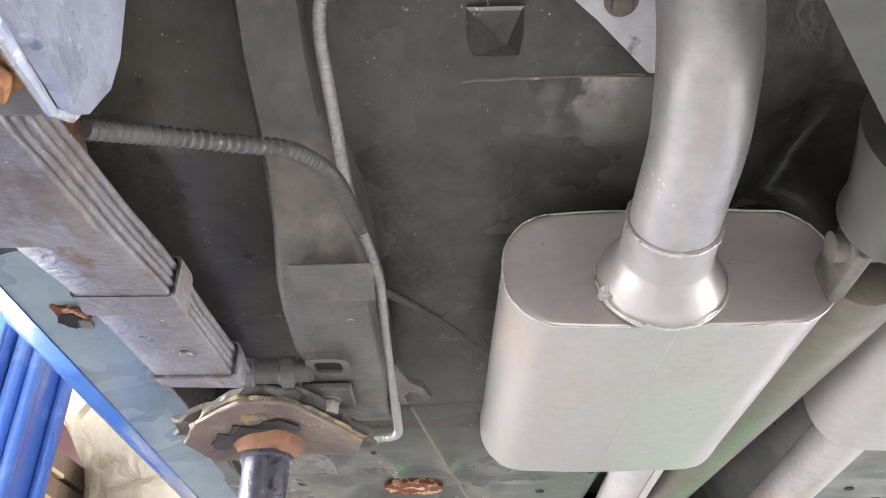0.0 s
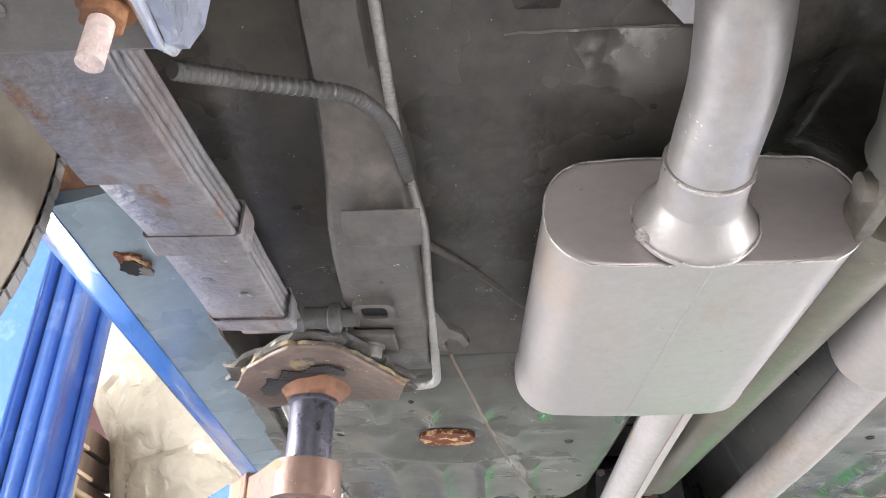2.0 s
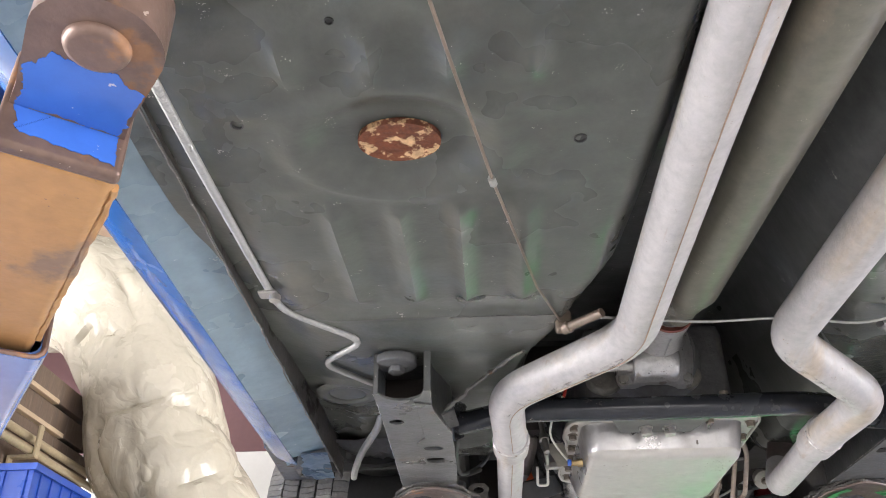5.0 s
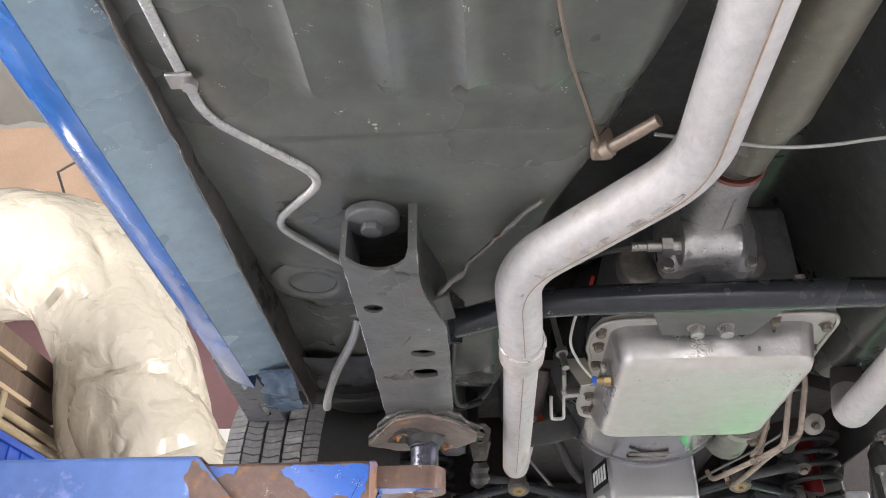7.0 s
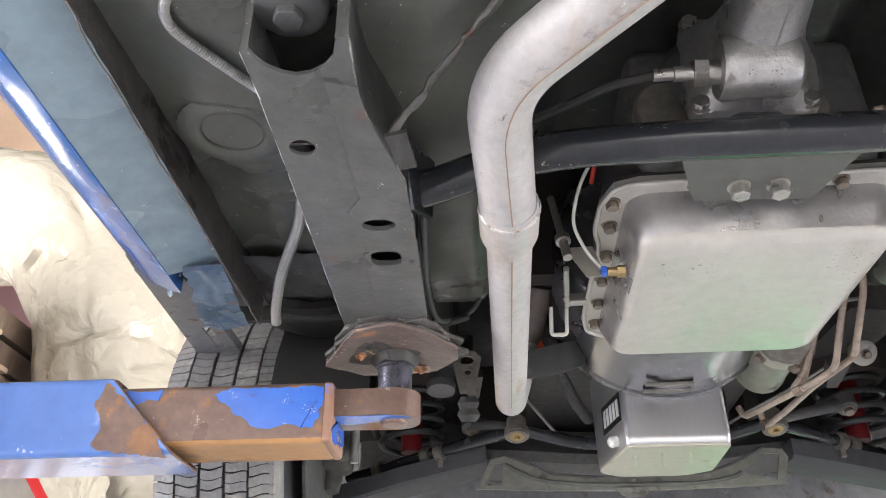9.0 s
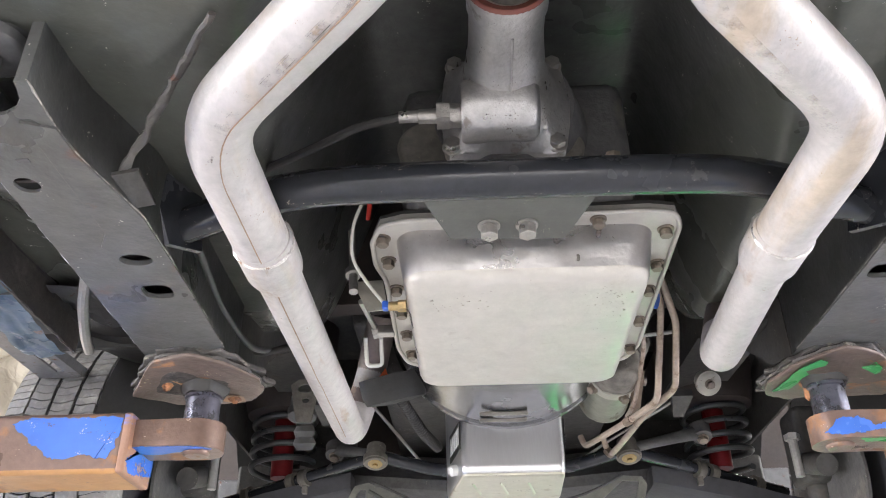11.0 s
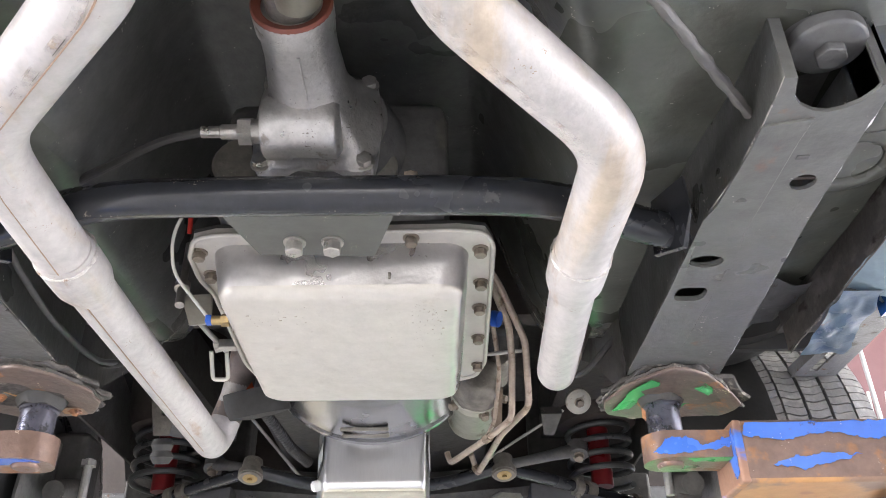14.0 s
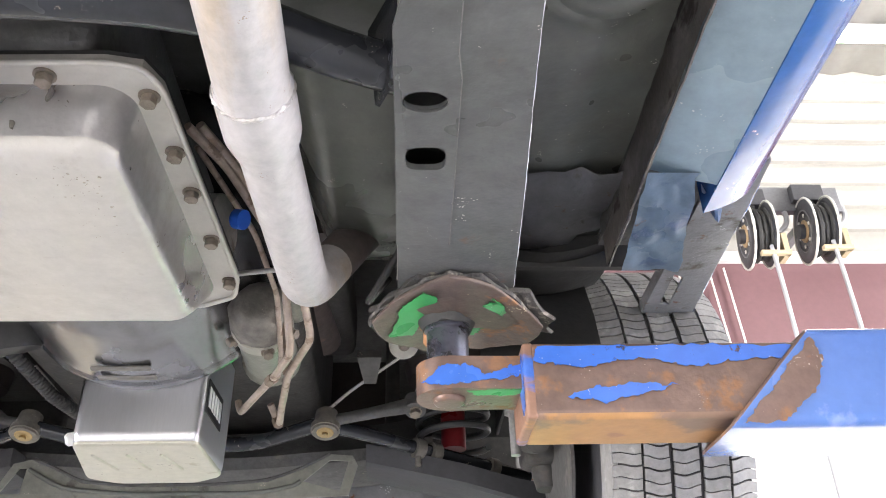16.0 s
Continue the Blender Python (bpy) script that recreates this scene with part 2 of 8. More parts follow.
# Darker, duller tone, mostly for parts up in the engine bay.
DULL_DARK = surface("dull_dark", (0.066, 0.063, 0.058, 1), 0.6, 0.0, 0.5, 50, 9, 0.5, 120, spot=(0.09, 0.08, 0.07, 1), spot_amount=0.3, spot_scale=14, speck=(0.25, 0.22, 0.18, 1), speck_amount=0.1, speck_scale=140)
FRONT_OLIVE = surface("front_olive", (0.2, 0.2, 0.17, 1), 0.55, 0.0, 0.3, 50, 8, 0.35, 130, spot=(0.11, 0.1, 0.085, 1), spot_amount=0.34, spot_scale=12, spot_rough=0.6, speck=(0.42, 0.38, 0.3, 1), speck_amount=0.25, speck_scale=150)
FRONT_GREEN = surface("front_green", (0.12, 0.125, 0.11, 1), 0.6, 0.0, 0.3, 50, 8, 0.3, 130, spot=(0.1, 0.095, 0.08, 1), spot_amount=0.3, spot_scale=12, spot_rough=0.45, speck=(0.42, 0.38, 0.3, 1), speck_amount=0.32, speck_scale=150)
BOLT_STEEL = surface("bolt_steel", (0.45, 0.43, 0.4, 1), 0.35, 0.85, 0.2, 200, 40, 0.3, 400)
BOLT_DULL = surface("bolt_dull", (0.25, 0.21, 0.17, 1), 0.5, 0.5, 0.3, 200, 40, 0.3, 400)
BOLT_RUST = surface("bolt_rust", (0.36, 0.165, 0.08, 1), 0.75, 0.1, 0.4, 160, 30, 0.6, 300, spot=(0.13, 0.06, 0.035, 1), spot_amount=0.45, spot_scale=60)
STUD_PINK = surface("stud_pink", (0.66, 0.54, 0.5, 1), 0.6, 0.1, 0.25, 200, 50, 0.4, 500)
BRASS = surface("brass", (0.42, 0.31, 0.15, 1), 0.36, 0.85, 0.2, 120, 30, 0.2, 300, spot=(0.3, 0.24, 0.15, 1), spot_amount=0.35, spot_scale=60, spot_rough=0.5, spot_metal=0.6)
LINE_STEEL = surface("line_steel", (0.42, 0.41, 0.38, 1), 0.35, 0.6, 0.2, 200, 30, 0.1)
LINE_GREY = surface("line_grey", (0.42, 0.41, 0.385, 1), 0.42, 0.35, 0.2, 200, 30, 0.1)
LINE_TAN = surface("line_tan", (0.36, 0.29, 0.235, 1), 0.42, 0.3, 0.25, 120, 30, 0.15, spot=(0.22, 0.16, 0.12, 1), spot_amount=0.35, spot_scale=40)
PAINT_OLIVE = surface("paint_olive", (0.27, 0.27, 0.22, 1), 0.42, 0.2, 0.25, 60, 12, 0.25, 160, spot=(0.15, 0.13, 0.1, 1), spot_amount=0.3, spot_scale=24, speck=(0.12, 0.1, 0.08, 1), speck_amount=0.3, speck_scale=150)
LINE_BROWN = surface("line_brown", (0.22, 0.17, 0.13, 1), 0.45, 0.4, 0.25, 200, 30, 0.1)
RUBBER_BLACK = surface("rubber_black", (0.04, 0.039, 0.037, 1), 0.6, 0.0, 0.25, 90, 20, 0.2)
MOUNT_RUBBER = surface("mount_rubber", (0.12, 0.12, 0.12, 1), 0.5, 0.1, 0.25, 90, 20, 0.2)
CONDUIT_GREY = surface("conduit_grey", (0.1, 0.095, 0.09, 1), 0.5, 0.0, 0.3, 90, 14, 0.2, spot=(0.17, 0.155, 0.14, 1), spot_amount=0.3, spot_scale=30)
TYRE_RUBBER = surface("tyre_rubber", (0.23, 0.222, 0.215, 1), 0.62, 0.0, 0.3, 90, 14, 0.3, 260, spot=(0.32, 0.31, 0.29, 1), spot_amount=0.34, spot_scale=26, spot_rough=0.8)
TYRE_DUSTY = surface("tyre_dusty", (0.3, 0.26, 0.21, 1), 0.8, 0.0, 0.2, 60, 8, 0.2)
GROOVE_SHADE = surface("groove_shade", (0.035, 0.034, 0.034, 1), 0.8, 0.0, 0.25, 60, 12, 0.2)
SILL_TEAL = surface("sill_teal", (0.24, 0.315, 0.355, 1), 0.26, 0.0, 0.2, 40, 4, 0.15, 120, spot=(0.275, 0.35, 0.385, 1), spot_amount=0.32, spot_scale=5, spot_rough=0.3, second=(0.19, 0.215, 0.23, 1), second_amount=0.1, second_scale=14, drawn=(1.5, 0.4, 1), speck=(0.6, 0.62, 0.6, 1), speck_amount=0.14, speck_scale=190, dent=0.3, dent_scale=10, sheen=0.12, soft=0.22)
SILL_BLUE = surface("sill_blue", (0.02, 0.09, 0.27, 1), 0.17, 0.0, 0.22, 40, 4, 0.05, 100, spot=(0.12, 0.18, 0.33, 1), spot_amount=0.24, spot_scale=9, spot_rough=0.34, drawn=(1.6, 0.35, 1), coat=0.5, dent=0.35, dent_scale=9, speck=(0.6, 0.63, 0.66, 1), speck_amount=0.15, speck_scale=120)
SEAM_DUSTY = surface("seam_dusty", (0.12, 0.108, 0.098, 1), 0.5, 0.0, 0.4, 60, 9, 0.5, 150, spot=(0.21, 0.195, 0.18, 1), spot_amount=0.36, spot_scale=14, second=(0.06, 0.05, 0.043, 1), second_amount=0.34, second_scale=18, drawn=(1, 0.5, 1))
SEAM_GREY = surface("seam_grey", (0.17, 0.155, 0.14, 1), 0.7, 0.0, 0.4, 90, 20, 0.7, 200, spot=(0.42, 0.4, 0.36, 1), spot_amount=0.25, spot_scale=70)
FLANGE_BLUE = surface("flange_blue", (0.4, 0.43, 0.52, 1), 0.32, 0.25, 0.3, 60, 14, 0.4, 200, spot=(0.16, 0.18, 0.25, 1), spot_amount=0.36, spot_scale=24, spot_rough=0.42, second=(0.6, 0.62, 0.66, 1), second_amount=0.2, second_scale=30, speck=(0.1, 0.1, 0.13, 1), speck_amount=0.4, speck_scale=140)
FLANGE_EDGE = surface("flange_edge", (0.52, 0.54, 0.6, 1), 0.26, 0.6, 0.25, 80, 16, 0.3, 200, spot=(0.3, 0.26, 0.27, 1), spot_amount=0.3, spot_scale=30)
# The paler spots put some of the paint's sheen into its colour.
LIFT_BLUE = surface("lift_blue", (0.085, 0.185, 0.49, 1), 0.17, 0.0, 0.12, 40, 4, 0.08, 100, spot=(0.2, 0.3, 0.66, 1), spot_amount=0.32, spot_scale=7, spot_rough=0.24, coat=0.9, dent=0.2, dent_scale=8, speck=(0.4, 0.48, 0.72, 1), speck_amount=0.22, speck_scale=110)
# Paler copy of the lift's blue that takes in the glare on the posts.
POST_BLUE = surface("post_blue", (0.12, 0.26, 0.66, 1), 0.12, 0.0, 0.1, 40, 4, 0.05, 100, spot=(0.19, 0.34, 0.72, 1), spot_amount=0.3, spot_scale=6, spot_rough=0.18, coat=1.0, dent=0.2, dent_scale=6, speck=(0.4, 0.48, 0.72, 1), speck_amount=0.12, speck_scale=110)
LIFT_CHIPPED = surface("lift_chipped", (0.05, 0.15, 0.54, 1), 0.24, 0.0, 0.15, 40, 5, 0.15, 140, spot=(0.27, 0.14, 0.085, 1), spot_amount=0.56, spot_scale=11, spot_rough=0.6, second=(0.5, 0.42, 0.4, 1), second_amount=0.12, second_scale=26, speck=(0.55, 0.5, 0.5, 1), speck_amount=0.3, speck_scale=130)
TUBE_RUST = surface("tube_rust", (0.27, 0.15, 0.1, 1), 0.48, 0.1, 0.32, 50, 6, 0.3, 150, spot=(0.42, 0.2, 0.065, 1), spot_amount=0.32, spot_scale=9, spot_rough=0.5, second=(0.05, 0.15, 0.54, 1), second_amount=0.4, second_scale=8, drawn=(0.4, 1, 1.5), speck=(0.5, 0.36, 0.28, 1), speck_amount=0.36, speck_scale=130)
TUBE_ORANGE = surface("tube_orange", (0.42, 0.22, 0.085, 1), 0.4, 0.0, 0.2, 50, 5, 0.15, 140, spot=(0.24, 0.15, 0.1, 1), spot_amount=0.42, spot_scale=6, spot_rough=0.45, second=(0.33, 0.16, 0.09, 1), second_amount=0.16, second_scale=22, speck=(0.25, 0.14, 0.09, 1), speck_amount=0.3, speck_scale=130)
STEM_STEEL = surface("stem_steel", (0.12, 0.12, 0.15, 1), 0.3, 0.75, 0.3, 80, 20, 0.2, 200, spot=(0.03, 0.03, 0.035, 1), spot_amount=0.36, spot_scale=60, spot_rough=0.4, spot_metal=0.5)
PAD_PLATE = surface("pad_plate", (0.155, 0.115, 0.096, 1), 0.46, 0.25, 0.35, 60, 10, 0.5, 140, spot=(0.33, 0.165, 0.08, 1), spot_amount=0.27, spot_scale=13, second=(0.2, 0.2, 0.16, 1), second_amount=0.26, second_scale=12, speck=(0.5, 0.42, 0.3, 1), speck_amount=0.3, speck_scale=150)
PAD_RUBBER = surface("pad_rubber", (0.085, 0.078, 0.072, 1), 0.8, 0.0, 0.45, 90, 20, 0.8, 200, spot=(0.26, 0.235, 0.2, 1), spot_amount=0.3, spot_scale=40, second=(0.03, 0.028, 0.026, 1), second_amount=0.3, second_scale=30)
SHOCK_RED = surface("shock_red", (0.2, 0.012, 0.016, 1), 0.35, 0.0, 0.2, 60, 10, 0.1)
COIL_BLACK = surface("coil_black", (0.045, 0.048, 0.048, 1), 0.35, 0.0, 0.2, 60, 10, 0.1)
SEAL_RED = surface("seal_red", (0.2, 0.06, 0.04, 1), 0.5, 0.0, 0.2, 90, 20, 0.1)
WIRE_WHITE = plain("wire_white", (0.7, 0.69, 0.62, 1), 0.45)
WIRE_RED = plain("wire_red", (0.5, 0.03, 0.02, 1), 0.45)
CONNECTOR_BLUE = plain("connector_blue", (0.03, 0.12, 0.55, 1), 0.35)
REFLECTOR_ORANGE = plain("reflector_orange", (0.65, 0.1, 0.02, 1), 0.4)
DECAL_BLACK = plain("decal_black", (0.015, 0.015, 0.015, 1), 0.4)
DECAL_WHITE = plain("decal_white", (0.75, 0.75, 0.73, 1), 0.5)
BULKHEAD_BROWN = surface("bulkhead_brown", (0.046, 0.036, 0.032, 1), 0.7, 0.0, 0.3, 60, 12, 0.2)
HOLE_SHADE = plain("hole_shade", (0.012, 0.012, 0.012, 1), 0.9)
DUCT_FILM = surface("duct_film", (0.5, 0.455, 0.365, 1), 0.22, 0.0, 0.06, 30, 3, 0.3, 20, spot=(0.47, 0.39, 0.28, 1), spot_amount=0.26, spot_scale=2, spot_rough=0.34, dent=0.25, dent_scale=3, sheen=0.08, soft=0.2)
s_nodes, s_links = DUCT_FILM.node_tree.nodes, DUCT_FILM.node_tree.links
crease_at = s_nodes.new("ShaderNodeNewGeometry")
crease_warp = s_nodes.new("ShaderNodeTexNoise")
crease_warp.inputs["Scale"].default_value = 2.5
s_links.new(crease_at.outputs["Position"], crease_warp.inputs["Vector"])
crease_sum = s_nodes.new("ShaderNodeVectorMath")
crease_sum.operation = 'ADD'
s_links.new(crease_at.outputs["Position"], crease_sum.inputs[0]), s_links.new(crease_warp.outputs["Color"], crease_sum.inputs[1])
for crease_scale, crease_depth in ((1.3, 0.09), (3.4, 0.035), (9.0, 0.008)):
    cell = s_nodes.new("ShaderNodeTexVoronoi")
    cell.feature = 'DISTANCE_TO_EDGE'
    cell.inputs["Scale"].default_value = crease_scale
    s_links.new(crease_sum.outputs[0], cell.inputs["Vector"])
    fold = s_nodes.new("ShaderNodeBump")
    fold.inputs["Strength"].default_value, fold.inputs["Distance"].default_value = 0.5, crease_depth
    s_links.new(cell.outputs["Distance"], fold.inputs["Height"])
    old = s_nodes["Principled BSDF"].inputs["Normal"].links[0].from_socket
    s_links.new(old, fold.inputs["Normal"])
    s_links.new(fold.outputs[0], s_nodes["Principled BSDF"].inputs["Normal"])
CARDBOARD = surface("cardboard", (0.15, 0.105, 0.075, 1), 0.75, 0.0, 0.3, 40, 5, 0.25, 90, stretch=(1, 3.5, 0.35), spot=(0.22, 0.165, 0.125, 1), spot_amount=0.34, spot_scale=9, soft=0.1)
BATTEN = surface("batten", (0.5, 0.38, 0.25, 1), 0.65, 0.0, 0.18, 60, 6, 0.15, stretch=(4, 1, 4))
PIPE_TAN = surface("pipe_tan", (0.4, 0.32, 0.2, 1), 0.5, 0.0, 0.2, 60, 8, 0.15)
BIN_BLUE = surface("bin_blue", (0.02, 0.08, 0.42, 1), 0.35, 0.0, 0.1, 40, 5, 0.05)
TIMBER = surface("timber", (0.38, 0.26, 0.14, 1), 0.6, 0.0, 0.2, 50, 6, 0.1, stretch=(1, 1, 6))
CONCRETE = surface("concrete", (0.42, 0.42, 0.425, 1), 0.55, 0.0, 0.2, 20, 1.2, 0.2, 60, spot=(0.2, 0.19, 0.18, 1), spot_amount=0.28, spot_scale=1.5)
WALL_CREAM = surface("wall_cream", (0.36, 0.345, 0.31, 1), 0.6, 0.0, 0.06, 20, 1.5, 0.1)
WALL_RED = surface("wall_red", (0.14, 0.07, 0.075, 1), 0.55, 0.0, 0.1, 20, 1.5, 0.1)
WALL_WHITE = surface("wall_white", (0.66, 0.65, 0.63, 1), 0.6, 0.0, 0.05, 20, 1.5, 0.1)
PEGBOARD = surface("pegboard", (0.42, 0.29, 0.2, 1), 0.7, 0.0, 0.15, 60, 3, 0.1)
REEL_GREY = surface("reel_grey", (0.22, 0.22, 0.23, 1), 0.4, 0.5, 0.2, 60, 8, 0.1)
AXLE_TUBE = surface("axle_tube", (0.06, 0.06, 0.06, 1), 0.26, 0.0, 0.2, 50, 6, 0.06, 120, spot=(0.09, 0.09, 0.085, 1), spot_amount=0.25, spot_scale=9)
STRAP_PALE = surface("strap_pale", (0.68, 0.68, 0.7, 1), 0.3, 0.1, 0.2, 60, 14, 0.1, spot=(0.3, 0.28, 0.26, 1), spot_amount=0.28, spot_scale=24)
EDGE_PALE = surface("edge_pale", (0.34, 0.32, 0.29, 1), 0.45, 0.3, 0.3, 120, 30, 0.4, 220, spot=(0.12, 0.115, 0.105, 1), spot_amount=0.5, spot_scale=50)
HEAT_BROWN = surface("heat_brown", (0.2, 0.165, 0.15, 1), 0.5, 0.3, 0.3, 60, 10, 0.3, 160, spot=(0.3, 0.22, 0.18, 1), spot_amount=0.35, spot_scale=20)
REEL_RIM = surface("reel_rim", (0.6, 0.58, 0.53, 1), 0.4, 0.1, 0.2, 60, 8, 0.1)
HOSE_GREY = plain("hose_grey", (0.36, 0.36, 0.37, 1), 0.5)
PAD_YELLOW = surface("pad_yellow", (0.26, 0.2, 0.11, 1), 0.75, 0.0, 0.35, 60, 14, 0.7, 160, spot=(0.1, 0.09, 0.075, 1), spot_amount=0.56, spot_scale=26)
BLACK_SMEAR = surface("black_smear", (0.02, 0.02, 0.022, 1), 0.3, 0.0, 0.2, 60, 12, 0.2)
BARE_BROWN = surface("bare_brown", (0.185, 0.12, 0.095, 1), 0.36, 0.35, 0.3, 60, 10, 0.25, 150, spot=(0.27, 0.14, 0.075, 1), spot_amount=0.36, spot_scale=18, speck=(0.5, 0.4, 0.33, 1), speck_amount=0.3, speck_scale=150)
PAINT_PATCH = surface("paint_patch", (0.05, 0.15, 0.54, 1), 0.22, 0.0, 0.12, 40, 5, 0.1, 120, coat=0.3, speck=(0.45, 0.45, 0.55, 1), speck_amount=0.45, speck_scale=220)
PAINT_GREEN = surface("paint_green", (0.05, 0.36, 0.1, 1), 0.3, 0.0, 0.2, 40, 8, 0.15, 120)
LABEL_WHITE = surface("label_white", (0.72, 0.72, 0.7, 1), 0.4, 0.0, 0.06, 60, 8, 0.05)
CABINET_GREEN = surface("cabinet_green", (0.035, 0.59, 0.13, 1), 0.35, 0.0, 0.1, 20, 3, 0.05)
BODY_BLUE = surface("body_blue", (0.03, 0.11, 0.4, 1), 0.2, 0.2, 0.06, 40, 3, 0.02, 100, coat=0.8)
# Pale colour that stands in for a sheen on the seat pan.
PAN_SHEEN = surface("pan_sheen", (0.66, 0.63, 0.59, 1), 0.34, 0.0, 0.3, 60, 12, 0.2, 140, spot=(0.13, 0.12, 0.105, 1), spot_amount=0.44, spot_scale=13)


RUST_STAIN = surface("rust_stain", (0.52, 0.42, 0.33, 1), 0.6, 0.1, 0.3, 90, 20, 0.4, 200, spot=(0.34, 0.22, 0.14, 1), spot_amount=0.34, spot_scale=50, second=(0.62, 0.585, 0.555, 1), second_amount=0.52, second_scale=28, soft=0.16)


def fade_edges(material, centre, radius, strength):
    """Fades a painted sheen out from its middle to its ragged edge."""
    nt = material.node_tree
    geo, sub, ln = nt.nodes.new("ShaderNodeNewGeometry"), nt.nodes.new("ShaderNodeVectorMath"), nt.nodes.new("ShaderNodeVectorMath")
    sub.operation, ln.operation = 'SUBTRACT', 'LENGTH'
    sub.inputs[1].default_value = centre
    nz = nt.nodes.new("ShaderNodeTexNoise")
    nz.inputs["Scale"].default_value, nz.inputs["Detail"].default_value = 40.0, 6.0
    nt.links.new(geo.outputs["Position"], sub.inputs[0]), nt.links.new(sub.outputs[0], ln.inputs[0]), nt.links.new(geo.outputs["Position"], nz.inputs["Vector"])
    fade = nt.nodes.new("ShaderNodeMapRange")
    fade.inputs["From Min"].default_value, fade.inputs["From Max"].default_value = 0.0, radius
    fade.inputs["To Min"].default_value, fade.inputs["To Max"].default_value = strength, 0.0
    nt.links.new(ln.outputs["Value"], fade.inputs["Value"])
    mul = nt.nodes.new("ShaderNodeMath")
    mul.operation = 'MULTIPLY'
    nt.links.new(fade.outputs[0], mul.inputs[0]), nt.links.new(nz.outputs["Fac"], mul.inputs[1])
    nt.links.new(mul.outputs[0], nt.nodes["Principled BSDF"].inputs["Alpha"])


def flaked(material, scale, keep, soft=0.04, strength=1.0):
    """Lets what lies below show through where a thin coat has flaked away."""
    nt = material.node_tree
    geo, nz, wide = nt.nodes.new("ShaderNodeNewGeometry"), nt.nodes.new("ShaderNodeTexNoise"), nt.nodes.new("ShaderNodeTexNoise")
    nz.inputs["Scale"].default_value, nz.inputs["Detail"].default_value, nz.inputs["Roughness"].default_value = scale, 6.0, 0.7
    wide.inputs["Scale"].default_value, wide.inputs["Detail"].default_value = scale * 0.16, 2.0
    add = nt.nodes.new("ShaderNodeMath")
    add.operation = 'ADD'
    nt.links.new(geo.outputs["Position"], nz.inputs["Vector"]), nt.links.new(geo.outputs["Position"], wide.inputs["Vector"])
    nt.links.new(nz.outputs["Fac"], add.inputs[0]), nt.links.new(wide.outputs["Fac"], add.inputs[1])
    ramp = nt.nodes.new("ShaderNodeMapRange")
    edge = 1.3 - 0.6 * keep
    ramp.inputs["From Min"].default_value, ramp.inputs["From Max"].default_value, ramp.inputs["To Max"].default_value = edge, edge + soft, strength
    nt.links.new(add.outputs[0], ramp.inputs["Value"])
    nt.links.new(ramp.outputs[0], nt.nodes["Principled BSDF"].inputs["Alpha"])


flaked(PAINT_PATCH, 120, 0.9)
flaked(PAINT_GREEN, 110, 0.86)
flaked(RUST_STAIN, 38, 0.5, 0.3, 0.75)
fade_edges(PAN_SHEEN, (-0.205, 0.512, 1.88), 0.075, 1.2)
TIP_BLUE = surface("tip_blue", (0.26, 0.36, 0.47, 1), 0.28, 0.0, 0.25, 40, 8, 0.2, 120, spot=(0.12, 0.2, 0.36, 1), spot_amount=0.34, spot_scale=16, spot_rough=0.3, second=(0.2, 0.13, 0.09, 1), second_amount=0.16, second_scale=26, speck=(0.6, 0.62, 0.65, 1), speck_amount=0.3, speck_scale=140, dent=0.4, dent_scale=20)
FOOT_GREY = surface("foot_grey", (0.19, 0.19, 0.195, 1), 0.45, 0.0, 0.3, 45, 9, 0.35, 150, spot=(0.12, 0.1, 0.085, 1), spot_amount=0.24, spot_scale=14, second=RUST, second_amount=0.2, second_scale=30, speck=(0.5, 0.5, 0.5, 1), speck_amount=0.25, speck_scale=150)
BRIGHT_WORN = surface("bright_worn", (0.42, 0.4, 0.34, 1), 0.45, 0.2, 0.2, 60, 10, 0.2, 150, spot=(0.2, 0.18, 0.14, 1), spot_amount=0.24, spot_scale=30)
PAINT_CHIP = surface("paint_chip", (0.37, 0.34, 0.28, 1), 0.6, 0.0, 0.4, 200, 40, 0.3, 300)
TUNNEL_SHADED = surface("tunnel_shaded", (0.1, 0.101, 0.095, 1), 0.35, 0.0, 0.4, 40, 4, 0.3, 130, spot=(0.1, 0.098, 0.09, 1), spot_amount=0.3, spot_scale=7, spot_rough=0.35, speck=(0.45, 0.43, 0.38, 1), speck_amount=0.2, speck_scale=170, dent=0.6, dent_scale=7, sheen=0.14, soft=0.2)
STEEL_DARK = surface("steel_dark", (0.07, 0.07, 0.075, 1), 0.5, 0.4, 0.2, 60, 8, 0.2)


# ---- mesh helpers ----
WORLD = {}


def thing(name, at, label, category, group="", kind=""):
    ob = new(name)
    ob.empty_display_size = 0.1
    ob.matrix_basis = Matrix.Translation(at)
    WORLD[ob] = Matrix.Translation(at)
    return tagged(ob, label, category, group, kind)


def mesh_of(bm, name, material, smooth=True, sharp=35.0):
    bmesh.ops.recalc_face_normals(bm, faces=bm.faces)
    me = bpy.data.meshes.new(name)
    if smooth:
        for f in bm.faces:
            f.smooth = True
        limit = radians(sharp)
        for e in bm.edges:
            if len(e.link_faces) == 2 and e.calc_face_angle(0.0) > limit:
                e.smooth = False
    bm.to_mesh(me)
    bm.free()
    me.materials.append(material)
    if smooth and 6 < len(me.polygons) < 2500:
        weigh_normals(me, math.cos(radians(50.0)))
    return me


